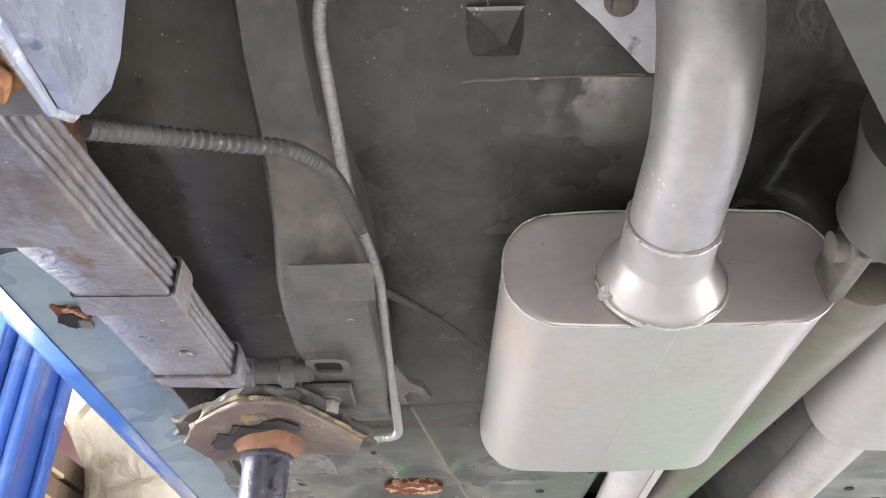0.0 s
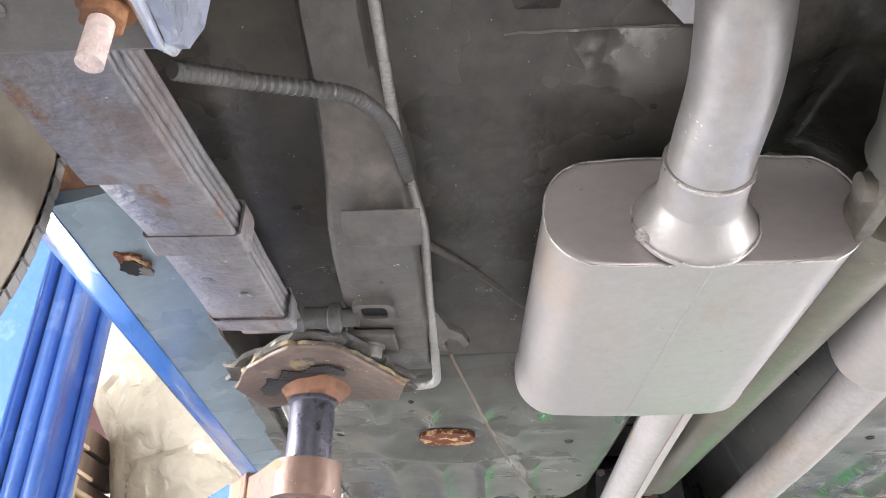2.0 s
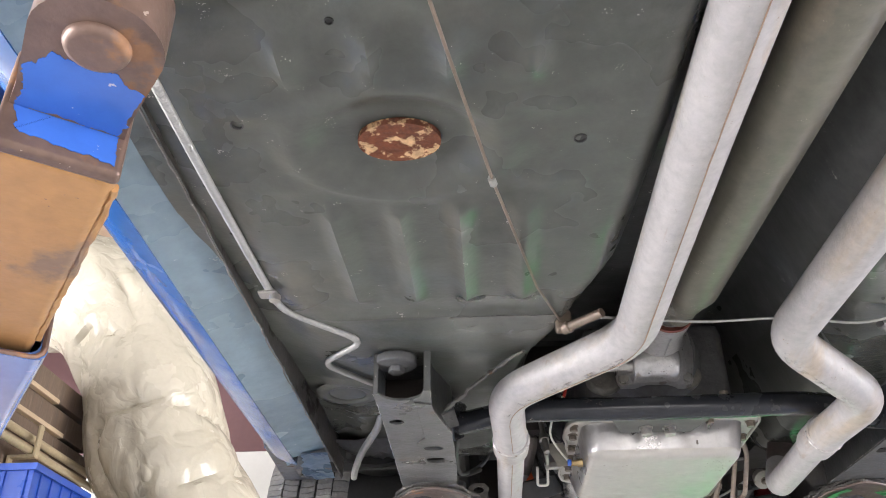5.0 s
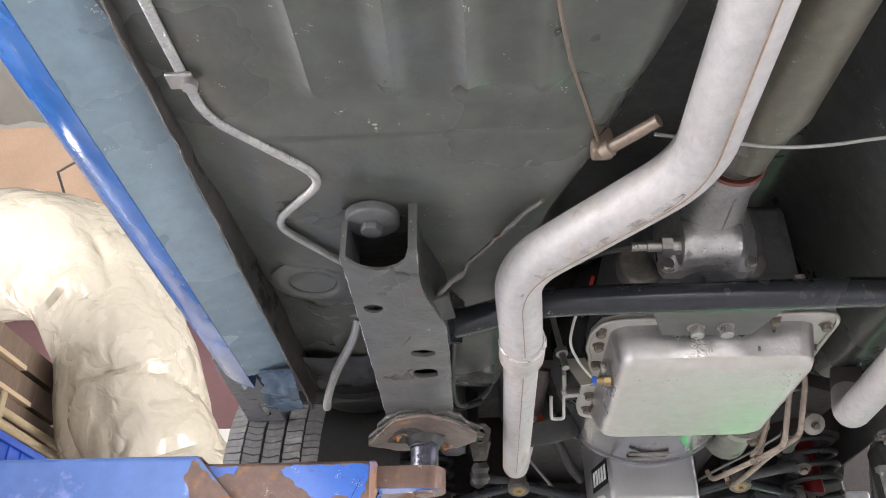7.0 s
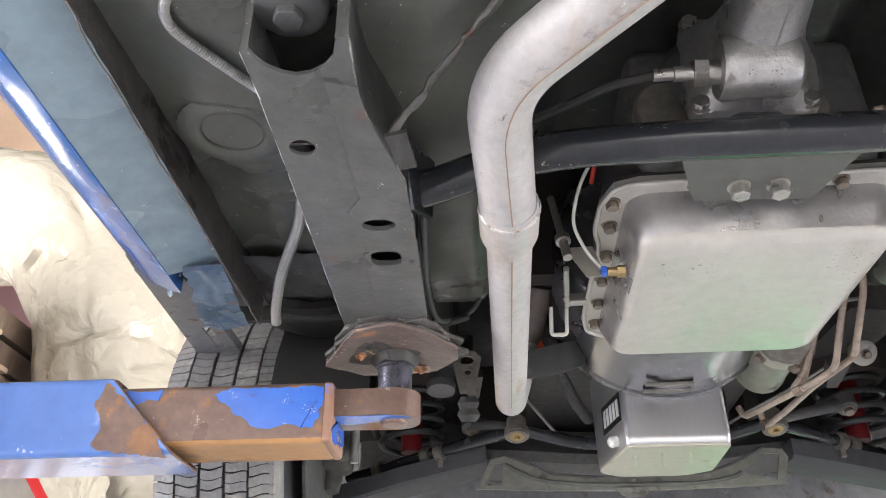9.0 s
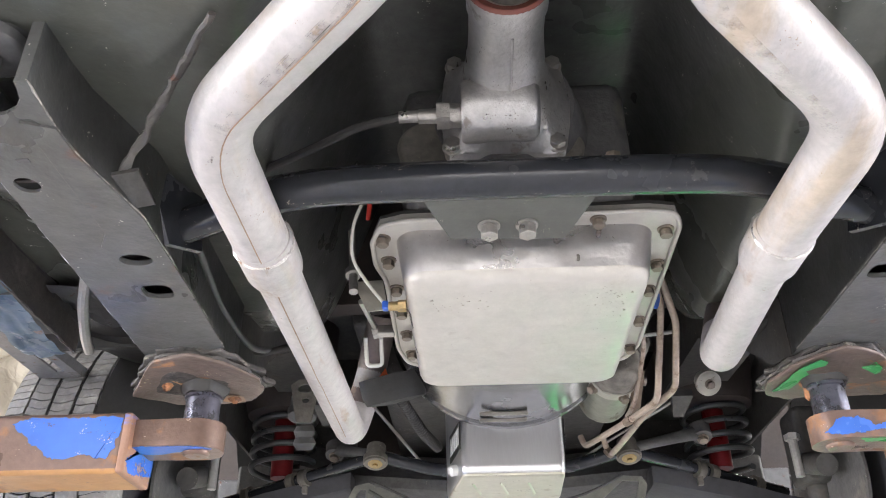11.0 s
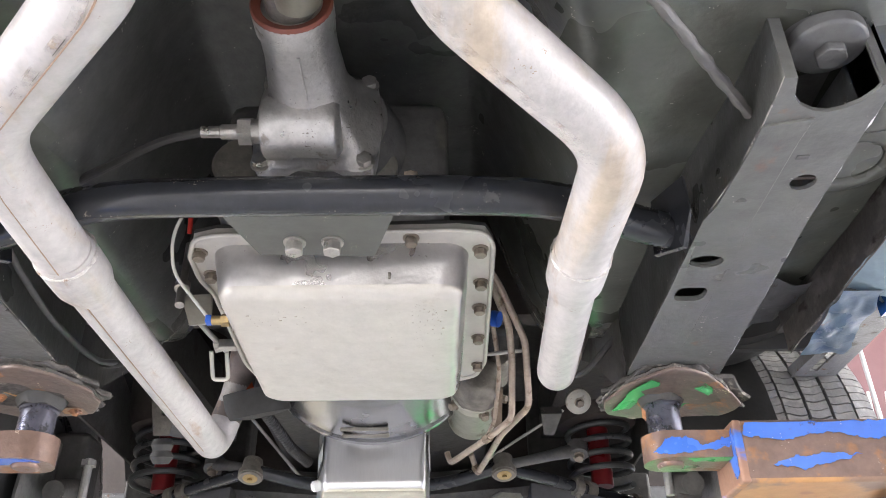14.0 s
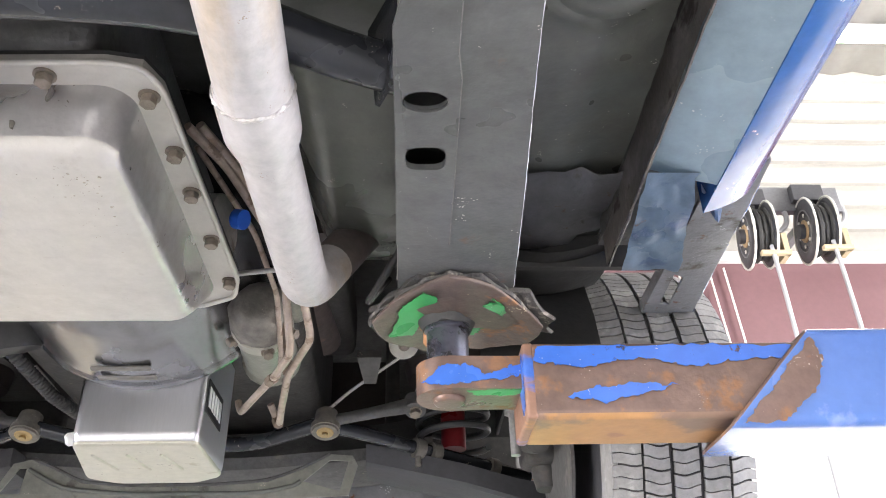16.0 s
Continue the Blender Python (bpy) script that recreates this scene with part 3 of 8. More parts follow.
def weigh_normals(me, limit):
    """Large flat faces keep their own normal beside narrow rounded edges."""
    fn = [f.normal.copy() for f in me.polygons]
    fa = [f.area for f in me.polygons]
    if max(fa) < 40 * (min(fa) + 1e-9):
        return
    around = collections.defaultdict(list)
    for f in me.polygons:
        for v in f.vertices:
            around[v].append(f.index)
    out = []
    for f in me.polygons:
        n = fn[f.index]
        for v in f.vertices:
            total = Vector((0, 0, 0))
            for g in around[v]:
                if n.dot(fn[g]) > limit:
                    total += fn[g] * fa[g]
            out.append(total.normalized() if total.length > 0 else n)
    me.normals_split_custom_set(out)


def part(name, bm, material, parent=None, label="", smooth=True, sharp=35.0):
    """Links a bmesh, given in world coordinates, as one mesh object under a thing or a part."""
    lo = [min(v.co[i] for v in bm.verts) for i in range(3)]
    hi = [max(v.co[i] for v in bm.verts) for i in range(3)]
    mid = Vector([(a + b) / 2 for a, b in zip(lo, hi)])
    bmesh.ops.translate(bm, vec=-mid, verts=bm.verts)
    return placed(name, mesh_of(bm, name, material, smooth, sharp), Matrix.Translation(mid), parent, label)


def placed(name, me, m, parent=None, label=""):
    ob = new(name, me)
    if parent:
        ob.parent = parent
        ob.matrix_parent_inverse = WORLD[parent].inverted()
    ob.matrix_basis = m
    WORLD[ob] = m.copy()
    if label:
        ob["label"] = label
    return ob


def merge(*bms):
    out = bmesh.new()
    for b in bms:
        me = bpy.data.meshes.new("tmp")
        b.to_mesh(me)
        b.free()
        out.from_mesh(me)
        bpy.data.meshes.remove(me)
    return out


def bevel(bm, width, seg=2, angle=30.0):
    if width:
        es = [e for e in bm.edges if len(e.link_faces) == 2 and e.calc_face_angle(0.0) > radians(angle)]
        bmesh.ops.bevel(bm, geom=es, offset=width, segments=seg, profile=0.5, affect='EDGES', clamp_overlap=True)
    return bm


def box(x0, x1, y0, y1, z0, z1, bev=0.0, seg=2):
    bm = bmesh.new()
    bmesh.ops.create_cube(bm, size=1.0, matrix=Matrix.Translation(((x0 + x1) / 2, (y0 + y1) / 2, (z0 + z1) / 2)) @ Matrix.Diagonal((x1 - x0, y1 - y0, z1 - z0, 1)))
    return bevel(bm, bev, seg)


def turned(bm, m):
    bmesh.ops.transform(bm, matrix=m, verts=bm.verts)
    return bm


def loft(rings, closed_ring=True, caps=True):
    bm = bmesh.new()
    vs = [[bm.verts.new(p) for p in r] for r in rings]
    n = len(vs[0])
    for a, b in zip(vs, vs[1:]):
        for i in range(n if closed_ring else n - 1):
            j = (i + 1) % n
            bm.faces.new((a[i], a[j], b[j], b[i]))
    if caps and closed_ring:
        bm.faces.new(vs[0][::-1])
        bm.faces.new(vs[-1])
    return bm


def filleted(points, radius, steps=6):
    """A path through points, with its corners rounded."""
    ps = [Vector(p) for p in points]
    out = [ps[0]]
    for a, b, c in zip(ps, ps[1:], ps[2:]):
        u, w = (a - b), (c - b)
        r = min(radius, u.length * 0.49, w.length * 0.49)
        p, q = b + u.normalized() * r, b + w.normalized() * r
        for i in range(steps + 1):
            t = i / steps
            out.append((1 - t) ** 2 * p + 2 * t * (1 - t) * b + t * t * q)
    out.append(ps[-1])
    return out


def sweep(points, radius, seg=16, caps=True, flat=1.0):
    """A tube along a path; radius is a number or one for each point."""
    ps = [Vector(p) for p in points]
    rs = radius if isinstance(radius, (list, tuple)) else [radius] * len(ps)
    d0 = (ps[1] - ps[0]).normalized()
    side = d0.orthogonal().normalized()
    rings = []
    for i, p in enumerate(ps):
        d = (ps[min(i + 1, len(ps) - 1)] - ps[max(i - 1, 0)]).normalized()
        side = (side - d * side.dot(d)).normalized()
        up = d.cross(side)
        rings.append([p + (side * math.cos(2 * math.pi * k / seg) + up * math.sin(2 * math.pi * k / seg) * flat) * rs[i] for k in range(seg)])
    return loft(rings, True, caps)


def ribbed(points, radius, pitch, depth, seg=12):
    """A corrugated tube along a path."""
    ps = [Vector(p) for p in points]
    out, rs, left = [], [], 0.0
    for a, b in zip(ps, ps[1:]):
        far = (b - a).length
        while left < far:
            out.append(a.lerp(b, left / far))
            rs.append(radius - (depth if len(out) % 2 else 0))
            left += pitch / 2
        left -= far
    return sweep(out, rs, seg)


def lathe(profile, at, axis, seg=32, caps=True):
    """profile: (distance along the axis, radius)."""
    d = Vector(axis).normalized()
    u = d.orthogonal().normalized()
    w = d.cross(u)
    at = Vector(at)
    return loft([[at + d * s + (u * math.cos(2 * math.pi * k / seg) + w * math.sin(2 * math.pi * k / seg)) * max(r, 1e-4) for k in range(seg)] for s, r in profile], True, caps)


def prism(outline, z0, z1, bev=0.0, seg=2):
    bm = loft([[(x, y, z0) for x, y in outline], [(x, y, z1) for x, y in outline]])
    return bevel(bm, bev, seg, 60)


def holed(outline, holes, z0, z1):
    """A plate in x and y with holes through it."""
    loops = [outline] + holes
    flat = [p for l in loops for p in l]
    tris = tessellate_polygon([[Vector((x, y, 0)) for x, y in l] for l in loops])
    bm = bmesh.new()
    lo = [bm.verts.new((x, y, z0)) for x, y in flat]
    hi = [bm.verts.new((x, y, z1)) for x, y in flat]
    for a, b, c in tris:
        bm.faces.new((lo[a], lo[b], lo[c]))
        bm.faces.new((hi[a], hi[c], hi[b]))
    k = 0
    for l in loops:
        for i in range(len(l)):
            j = (i + 1) % len(l)
            bm.faces.new((lo[k + i], lo[k + j], hi[k + j], hi[k + i]))
        k += len(l)
    return bm


def oval(cx, cy, rx, ry, n=20, square=1.0):
    out = []
    for k in range(n):
        c, s = math.cos(2 * math.pi * k / n), math.sin(2 * math.pi * k / n)
        out.append((cx + rx * math.copysign(abs(c) ** square, c), cy + ry * math.copysign(abs(s) ** square, s)))
    return out


def stepped(x, pts):
    """Straight-line reading of a table."""
    if x <= pts[0][0]:
        return pts[0][1]
    for (a, p), (b, q) in zip(pts, pts[1:]):
        if x <= b:
            return p + (q - p) * (x - a) / (b - a)
    return pts[-1][1]


def smooth01(t):
    t = max(0.0, min(1.0, t))
    return t * t * (3 - 2 * t)


def jitter(bm, amount, scale=40.0):
    for v in bm.verts:
        v.co += noise.noise_vector(v.co * scale) * amount
    return bm


def bolt_mesh(name, r, h, material, washer=1.45):
    """A hexagon head with a washer, standing on z = 0."""
    parts = [lathe([(0, r * washer), (h * 0.18, r * washer), (h * 0.2, r * washer * 0.96)], (0, 0, 0), (0, 0, 1), 18)] if washer else []
    hexa = bmesh.new()
    bmesh.ops.create_cone(hexa, segments=6, radius1=r, radius2=r, depth=h, cap_ends=True, matrix=Matrix.Translation((0, 0, h / 2 + (h * 0.2 if washer else 0))))
    bevel(hexa, r * 0.12, 1, 20)
    return mesh_of(merge(*parts, hexa), name, material)


def facing(at, axis):
    """The pose of a thing that stands at a place with its z along an axis."""
    q = Vector((0, 0, 1)).rotation_difference(Vector(axis).normalized())
    return Matrix.Translation(at) @ q.to_matrix().to_4x4()


def mirrored(points):
    return [(-p[0],) + tuple(p[1:]) for p in points]


# ---- the workshop ----
def workshop():
    tagged(part("floor", box(-7, 7, -6, 7.4, -0.12, 0.0), CONCRETE), "worn grey concrete workshop floor", "floor", kind="structure")
    # wall at the far end: white foot, maroon band, cream siding of lapped boards
    tagged(part("wall_far_foot", merge(box(-7, -6.9, 7.0, 7.2, 0, 3.25), box(-5.9, 7, 7.0, 7.2, 0, 3.25), box(-6.9, -5.9, 7.0, 7.2, 0, 0.55), box(-6.9, -5.9, 7.0, 7.2, 2.35, 3.25)), WALL_WHITE), "white painted lower wall of the workshop", "wall", kind="structure")
    tagged(part("wall_far_band", box(-7, 7, 6.99, 7.2, 3.25, 4.36), WALL_RED), "maroon painted band on the workshop wall", "wall", kind="structure")
    tagged(part("trim", box(-7, 7, 6.93, 7.2, 4.36, 4.44, 0.01), WALL_WHITE), "white painted timber trim above the maroon band", "trim", kind="structure")
    z = 4.44
    prof = []
    while z < 6.3:
        prof += [(6.96, z), (7.0, z + 0.215), (6.96, z + 0.22)]
        z += 0.22
    prof += [(7.2, z), (7.2, 4.44)]
    bm = loft([[(-7, y, zz) for y, zz in prof], [(7, y, zz) for y, zz in prof]])
    tagged(part("wall_far_siding", bm, WALL_CREAM, smooth=False), "cream corrugated siding on the upper workshop wall", "wall", kind="structure")
    # The bay openings in the side walls are unseen, added for the fill lamps.
    tagged(part("wall_left", merge(box(-7.2, -7.0, -6, -2.5, 0, 6.4), box(-7.2, -7.0, 2.5, 7.2, 0, 6.4), box(-7.2, -7.0, -2.5, 2.5, 3.45, 6.4)), WALL_WHITE), "white workshop side wall with an added bay opening", "wall", kind="structure")
    tagged(part("wall_right", merge(box(7.0, 7.2, -6, -0.9, 0, 6.4), box(7.0, 7.2, 4.1, 7.2, 0, 6.4), box(7.0, 7.2, -0.9, 4.1, 3.45, 6.4)), WALL_WHITE), "white workshop side wall with an added bay opening", "wall", kind="structure")
    win = tagged(part("window_1", merge(box(-6.9, -5.9, 7.0, 7.06, 0.55, 0.61, 0.004), box(-6.9, -5.9, 7.0, 7.06, 2.29, 2.35, 0.004), box(-6.9, -6.84, 7.0, 7.06, 0.612, 2.288, 0.004), box(-5.96, -5.9, 7.0, 7.06, 0.612, 2.288, 0.004)), WALL_WHITE), "white framed window beside the corner of the workshop", "window", kind="structure")
    # unseen rear wall with a wide opening added for a fill lamp
    tagged(part("wall_rear", merge(box(-7, -3.8, -6.2, -6.0, 0, 6.4), box(3.8, 7, -6.2, -6.0, 0, 6.4), box(-3.8, 3.8, -6.2, -6.0, 3.9, 6.4)), WALL_WHITE), "white rear wall around an added bay opening", "wall", kind="structure")
    bm = bmesh.new()
    n = 140
    rows = [[], []]
    for i in range(n + 1):
        x = -7.2 + 14.4 * i / n
        zz = 6.3 + 0.03 * math.sin(i * 1.5707)
        for r, y in enumerate((-6.2, 7.2)):
            rows[r].append((x, y, zz))
    low = loft(rows, False, False)
    bmesh.ops.solidify(low, geom=low.faces, thickness=0.02)
    tagged(part("ceiling", low, WALL_CREAM), "cream corrugated metal workshop ceiling", "ceiling", kind="structure")


workshop()

# ---- the raised car ----
car = thing("car", (0, 1.5, 1.70), "dark-undercoated blue classic coupe raised on a lift, seen from below", "car")


FLOOR_Z = [(-0.9, 1.97), (0.0, 1.96), (0.36, 1.935), (0.48, 1.905), (0.56, 1.855), (0.70, 1.842), (0.84, 1.838), (0.92, 1.828), (0.985, 1.795), (1.012, 1.758), (1.03, 1.754),
           (1.2, 1.752), (1.5, 1.758), (1.7, 1.772), (1.8, 1.785), (2.0, 1.80), (2.2, 1.808), (2.4, 1.815), (2.5, 1.83), (2.58, 1.87)]
TUNNEL_X = [(-0.9, 0.10), (0.3, 0.10), (0.9, 0.115), (1.15, 0.133), (1.48, 0.155), (1.66, 0.20), (1.85, 0.255), (2.05, 0.29), (2.3, 0.30), (2.6, 0.305)]
TUNNEL_H = [(-0.9, 0.02), (0.5, 0.04), (0.75, 0.10), (1.0, 0.20), (1.5, 0.24), (1.9, 0.24), (2.2, 0.26), (2.6, 0.30)]


def floor_height(x, y):
    z = stepped(y, FLOOR_Z)
    ax = abs(x)
    d = stepped(y, TUNNEL_X) - ax
    if d > -0.02:
        z += stepped(y, TUNNEL_H) * smooth01((d + 0.02) / 0.14)
    # pressed ribs and a shallow dish round the drain plug
    for rx in (0.475, 0.405, 0.335, 0.265):
        for y0, y1 in ((1.29, 1.56), (1.03, 1.12)):
            edge = min(smooth01((y - y0) / 0.03), smooth01((y1 - y) / 0.03))
            z -= 0.012 * edge * smooth01(1 - abs(ax - rx) / 0.017)
    rr = math.hypot((ax - 0.389) / 1.25, y - 1.2)
    z += 0.011 * smooth01((0.072 - rr) / 0.02)
    z -= 0.007 * smooth01(1 - abs(rr - 0.085) / 0.018)
    rr = math.hypot(ax - 0.569, y - 1.979)
    z -= 0.006 * smooth01(1 - abs(rr - 0.058) / 0.022)
    z += 0.022 * smooth01((0.05 - rr) / 0.012)
    # outer edge turns down to the pinch seam
    z += 0.012 * smooth01((ax - 0.56) / 0.06)
    # crossways swage behind the ribs and one along the front of the footwell
    for ys, d in ((1.145, 0.005), (1.265, 0.004), (1.60, 0.006)):
        z -= d * smooth01(1 - abs(y - ys) / 0.014) * smooth01((0.56 - ax) / 0.04) * smooth01((ax - 0.19) / 0.03) * (1.0 if y > 1.5 or abs(ax - 0.389) > 0.1 else 0.0)
    return z + 0.0035 * noise.noise(Vector((x * 6, y * 6, 0.3))) + 0.0015 * noise.noise(Vector((x * 19, y * 19, 4.3)))


def floor_piece(name, x0, x1, y0, y1, step, material, label):
    nx, ny = max(2, round((x1 - x0) / step)), max(2, round((y1 - y0) / step))
    rows = [[(x0 + (x1 - x0) * i / nx, y0 + (y1 - y0) * j / ny) for i in range(nx + 1)] for j in range(ny + 1)]
    bm = loft([[(x, y, floor_height(x, y)) for x, y in r] for r in rows], False, False)
    top = bmesh.ops.extrude_face_region(bm, geom=bm.faces[:])
    for v in top["geom"]:
        if isinstance(v, bmesh.types.BMVert):
            v.co.z += 0.004
    return part(name, bm, material, car, label, True, 50)


pan_ = floor_piece("floor_pan", -0.655, 0.655, 0.985, 2.58, 0.011, FLOOR_GREEN, "dark green-grey pressed steel floor pan, its undercoated tunnel darkened for shade")
pan_.data.materials.append(TUNNEL_SHADED)
at_ = WORLD[pan_].translation
# Tunnel faces go near-black: dark undercoat plus the shade of its depth.
for f in pan_.data.polygons:
    c = f.center + at_
    if abs(c.x) < min(stepped(c.y, TUNNEL_X), 0.235 if c.x > 0 else 0.3) + 0.004 * noise.noise(c * 30):
        f.material_index = 1
floor_piece("rear_seat_pan", -0.655, 0.655, -0.85, 0.983, 0.012, UNDERCOAT, "black-undercoated rear seat pan")
# Unseen plates added to close the body, dark like its shaded inside.
part("inner_body", box(-0.78, 0.78, -1.0, 3.5, 2.3, 2.33, 0.01), GRIME_SHADE_BLACK, car, "dark plate added to close the body from above")
for s in (-1, 1):
    part("inner_side", box(*sorted((s * 0.70, s * 0.74)), -1.0, 2.4, 1.86, 2.32), GRIME_SHADE_BLACK, car)
# outer skin of the coupe above the sills: y, half width, belt height, roof height, roof half width
rings = []
for y, w, zb, zr, rw in ((-1.35, 0.70, 2.36, 2.44, 0.60), (-1.28, 0.80, 2.40, 2.50, 0.66), (-0.7, 0.87, 2.44, 2.56, 0.68), (-0.1, 0.89, 2.46, 2.80, 0.56), (0.5, 0.89, 2.46, 2.93, 0.55), (1.2, 0.89, 2.46, 2.95, 0.56), (1.7, 0.89, 2.46, 2.86, 0.56), (2.3, 0.88, 2.46, 2.52, 0.70), (3.0, 0.87, 2.44, 2.50, 0.70), (3.75, 0.83, 2.38, 2.44, 0.66), (3.9, 0.76, 2.34, 2.38, 0.6)):
    half = [(0.80, 2.14), (w, 2.22), (w + 0.012, 2.32), (w - 0.01, zb), (rw + 0.06, zr - 0.04), (rw, zr)]
    rings.append([(x, y, z) for x, z in half] + [(-x, y, z) for x, z in half[::-1]])
skin = part("outer_body", loft(rings), BODY_BLUE, car, "glossy blue coupe body")
# Underside faces are coloured dark in place of the shade inside the body.
skin.data.materials.append(GRIME_SHADE_BLACK)
for f in skin.data.polygons:
    if f.normal.z < -0.5:
        f.material_index = 1
# Dark closures added where gaps would show bright background.
for s in (-1, 1):
    part("sill_filler", box(*sorted((s * 0.645, s * 0.70)), 0.5, 2.4, 1.80, 1.87), GRIME_SHADE_BLACK, car)
    part("apron", box(*sorted((s * 0.61, s * 0.616)), 2.72, 3.6, 1.86, 2.3), DULL_DARK, car, "dark apron added to close the wheel bay")
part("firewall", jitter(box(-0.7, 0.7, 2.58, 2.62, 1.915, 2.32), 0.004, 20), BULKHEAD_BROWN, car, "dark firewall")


BOLT_BIG = bolt_mesh("mount_bolt", 0.014, 0.010, MOUNT_RUBBER, 0)
BOLT_BIG_DULL = bolt_mesh("arm_nut", 0.0105, 0.009, BOLT_DULL, 1.2)
BOLT_PAN = bolt_mesh("pan_bolt", 0.0078, 0.009, BOLT_DULL, 1.25)
BOLT_TAIL_SMALL = bolt_mesh("rail_bolt", 0.005, 0.005, CASE_DARK, 1.3)
BOLT_BRIGHT = bolt_mesh("bright_bolt", 0.0105, 0.013, BOLT_STEEL, 1.18)


# rocker panels
def rocker(s):
    # cross-section from the pinch seam outwards: x, z
    under = [(0.634, 1.79), (0.636, 1.772), (0.66, 1.765), (0.685, 1.757), (0.706, 1.752)]
    outer = [(0.7045, 1.7505), (0.722, 1.756), (0.742, 1.765), (0.758, 1.776), (0.766, 1.79), (0.770, 1.84)]
    y0, y1 = 0.57, 2.22
    n = 34

    def shell(sec, inner, ya, yb):
        rings = []
        for i in range(n + 1):
            y = ya + (yb - ya) * i / n
            wob = 0.0015 * noise.noise(Vector((y * 3, s, 0)))
            taper = 0.034 * (y - 1.4)
            ring = [(s * (x + taper * 0.6), y, z + wob) for x, z in sec] + [(s * (x + taper * 0.6), y, z + inner) for x, z in sec[::-1]]
            rings.append(ring)
        return loft(rings)
    r = part("rocker_panel", shell(under, 0.05, y0, y1), SILL_TEAL, car, "faded blue-grey painted rocker panel")
    part("rocker_edge", shell(outer, 0.04, y0 - 0.06, y1 + 0.05), SILL_BLUE, r, "glossy blue painted outer edge")
    # rusted-out rear corner
    def ragged(cx, cy, rx, ry, seed):
        return [(s * (cx + rx * math.cos(a) * (1 + 0.5 * noise.noise(Vector((2.2 * math.cos(a), 2.2 * math.sin(a), seed + s))))), cy + ry * math.sin(a) * (1 + 0.5 * noise.noise(Vector((2.2 * math.cos(a), 2.2 * math.sin(a), seed + 5))))) for a in [2 * math.pi * k / 40 for k in range(40)]]
    # Solid black plate; its colour stands in for the dark inside the rust hole.
    part("rust_hole", prism(ragged(0.66, 0.682, 0.012, 0.014, 7.0), 1.7562, 1.7595), HOLE_SHADE, r, "black plate for the dark of a ragged rust hole")
    part("hole_edge", jitter(prism(ragged(0.664, 0.676, 0.019, 0.019, 2.0), 1.7572, 1.76), 0.0012, 140), RUST_PLUG, r, "rust-brown torn edge")
    part("hole_crust", jitter(prism(ragged(0.65, 0.688, 0.006, 0.009, 3.0), 1.7556, 1.7585), 0.002, 160), SEAM_GREY, r, "pale crust at the hole")
    wc = [(0.60, 0.50, 1.79), (0.70, 0.505, 1.765), (0.735, 0.56, 1.765), (0.70, 0.605, 1.757), (0.62, 0.60, 1.775)]
    part("wheelhouse_corner", jitter(loft([[(s * x, y, z) for x, y, z in wc], [(s * x, y, z + 0.05) for x, y, z in wc]]), 0.006, 40), RUSTY, r, "rusty wheelhouse corner")
    # ragged pinch seam
    rows = [[], []]
    m = 120
    for i in range(m + 1):
        y = y0 + 0.02 + (y1 + 0.16 - y0) * i / m
        taper = 0.020 * (y - 1.4)
        drop = 0.010 + 0.003 * noise.noise(Vector((y * 40, 3.0 * s, 0)))
        x = 0.627 + taper + 0.0025 * noise.noise(Vector((y * 14, 5.0 * s, 0)))
        rows[0].append((s * x, y, 1.815))
        rows[1].append((s * x, y, 1.768 - drop))
    bm = loft(rows, False, False)
    bmesh.ops.solidify(bm, geom=bm.faces[:], thickness=0.006)
    seam_ = part("pinch_seam", jitter(bm, 0.0015, 60), SEAM_DUSTY, r, "pinch weld under brown-black undercoat")
    crust = [Vector(p) + Vector((s * 0.003, 0, 0.0005)) for p in rows[1]]
    part("seam_crust", jitter(sweep(crust, [0.0011 + 0.0014 * max(0.0, noise.noise(p * 25)) for p in crust], 6), 0.0016, 90), SEAM_GREY, seam_, "crusty pale sealer edge")
    # crumpled, torn tip in front of the rocker
    grid = []
    for j in range(19):
        y = 2.205 + 0.20 * j / 18
        left, right = 0.646 + 0.095 * (y - 2.2), 0.698 + 0.235 * (y - 2.205)
        torn = 0.007 * noise.noise(Vector((y * 38, s, 4))) + 0.004 * noise.noise(Vector((y * 120, s, 9)))
        row = []
        for i in range(13):
            x = left + (right + torn - left) * i / 12
            row.append((s * x, y + (x - 0.66) * 0.35 * (j / 18) + 0.004 * noise.noise(Vector((i * 0.6, s, 1))) * (j / 18), 1.757 + 0.012 * (i / 12) * (j / 18) + 0.008 * noise.noise(Vector((i * 0.3, j * 0.3, 2.0 * s))) * min(1.0, j / 4)))
        grid.append(row)
    bm = loft(grid, False, False)
    bmesh.ops.solidify(bm, geom=bm.faces[:], thickness=0.003)
    part("rocker_tip", bm, TIP_BLUE, r, "crumpled pale blue rocker tip with a torn edge")
    grid = []
    for j in range(7):
        grid.append([(s * (0.716 + 0.032 * j / 6 + 0.004 * i), 2.245 + 0.022 * i / 2 + 0.03 * j / 6, 1.772 - 0.014 * math.sin(math.pi * j / 6) + 0.012 * noise.noise(Vector((i, j * 0.7, s)))) for i in range(4)])
    bm = loft(grid, False, False)
    bmesh.ops.solidify(bm, geom=bm.faces[:], thickness=0.002)
    part("torn_scrap", bm, TIP_BLUE, r, "curled scrap of torn sheet metal")
    # channel at the foot of the fender, with a slot and an end bolt
    foot = [(0.735, 2.25), (0.762, 2.215), (0.785, 2.218), (0.796, 2.28), (0.8585, 2.74), (0.853, 2.766), (0.83, 2.768), (0.79, 2.735), (0.772, 2.70)]
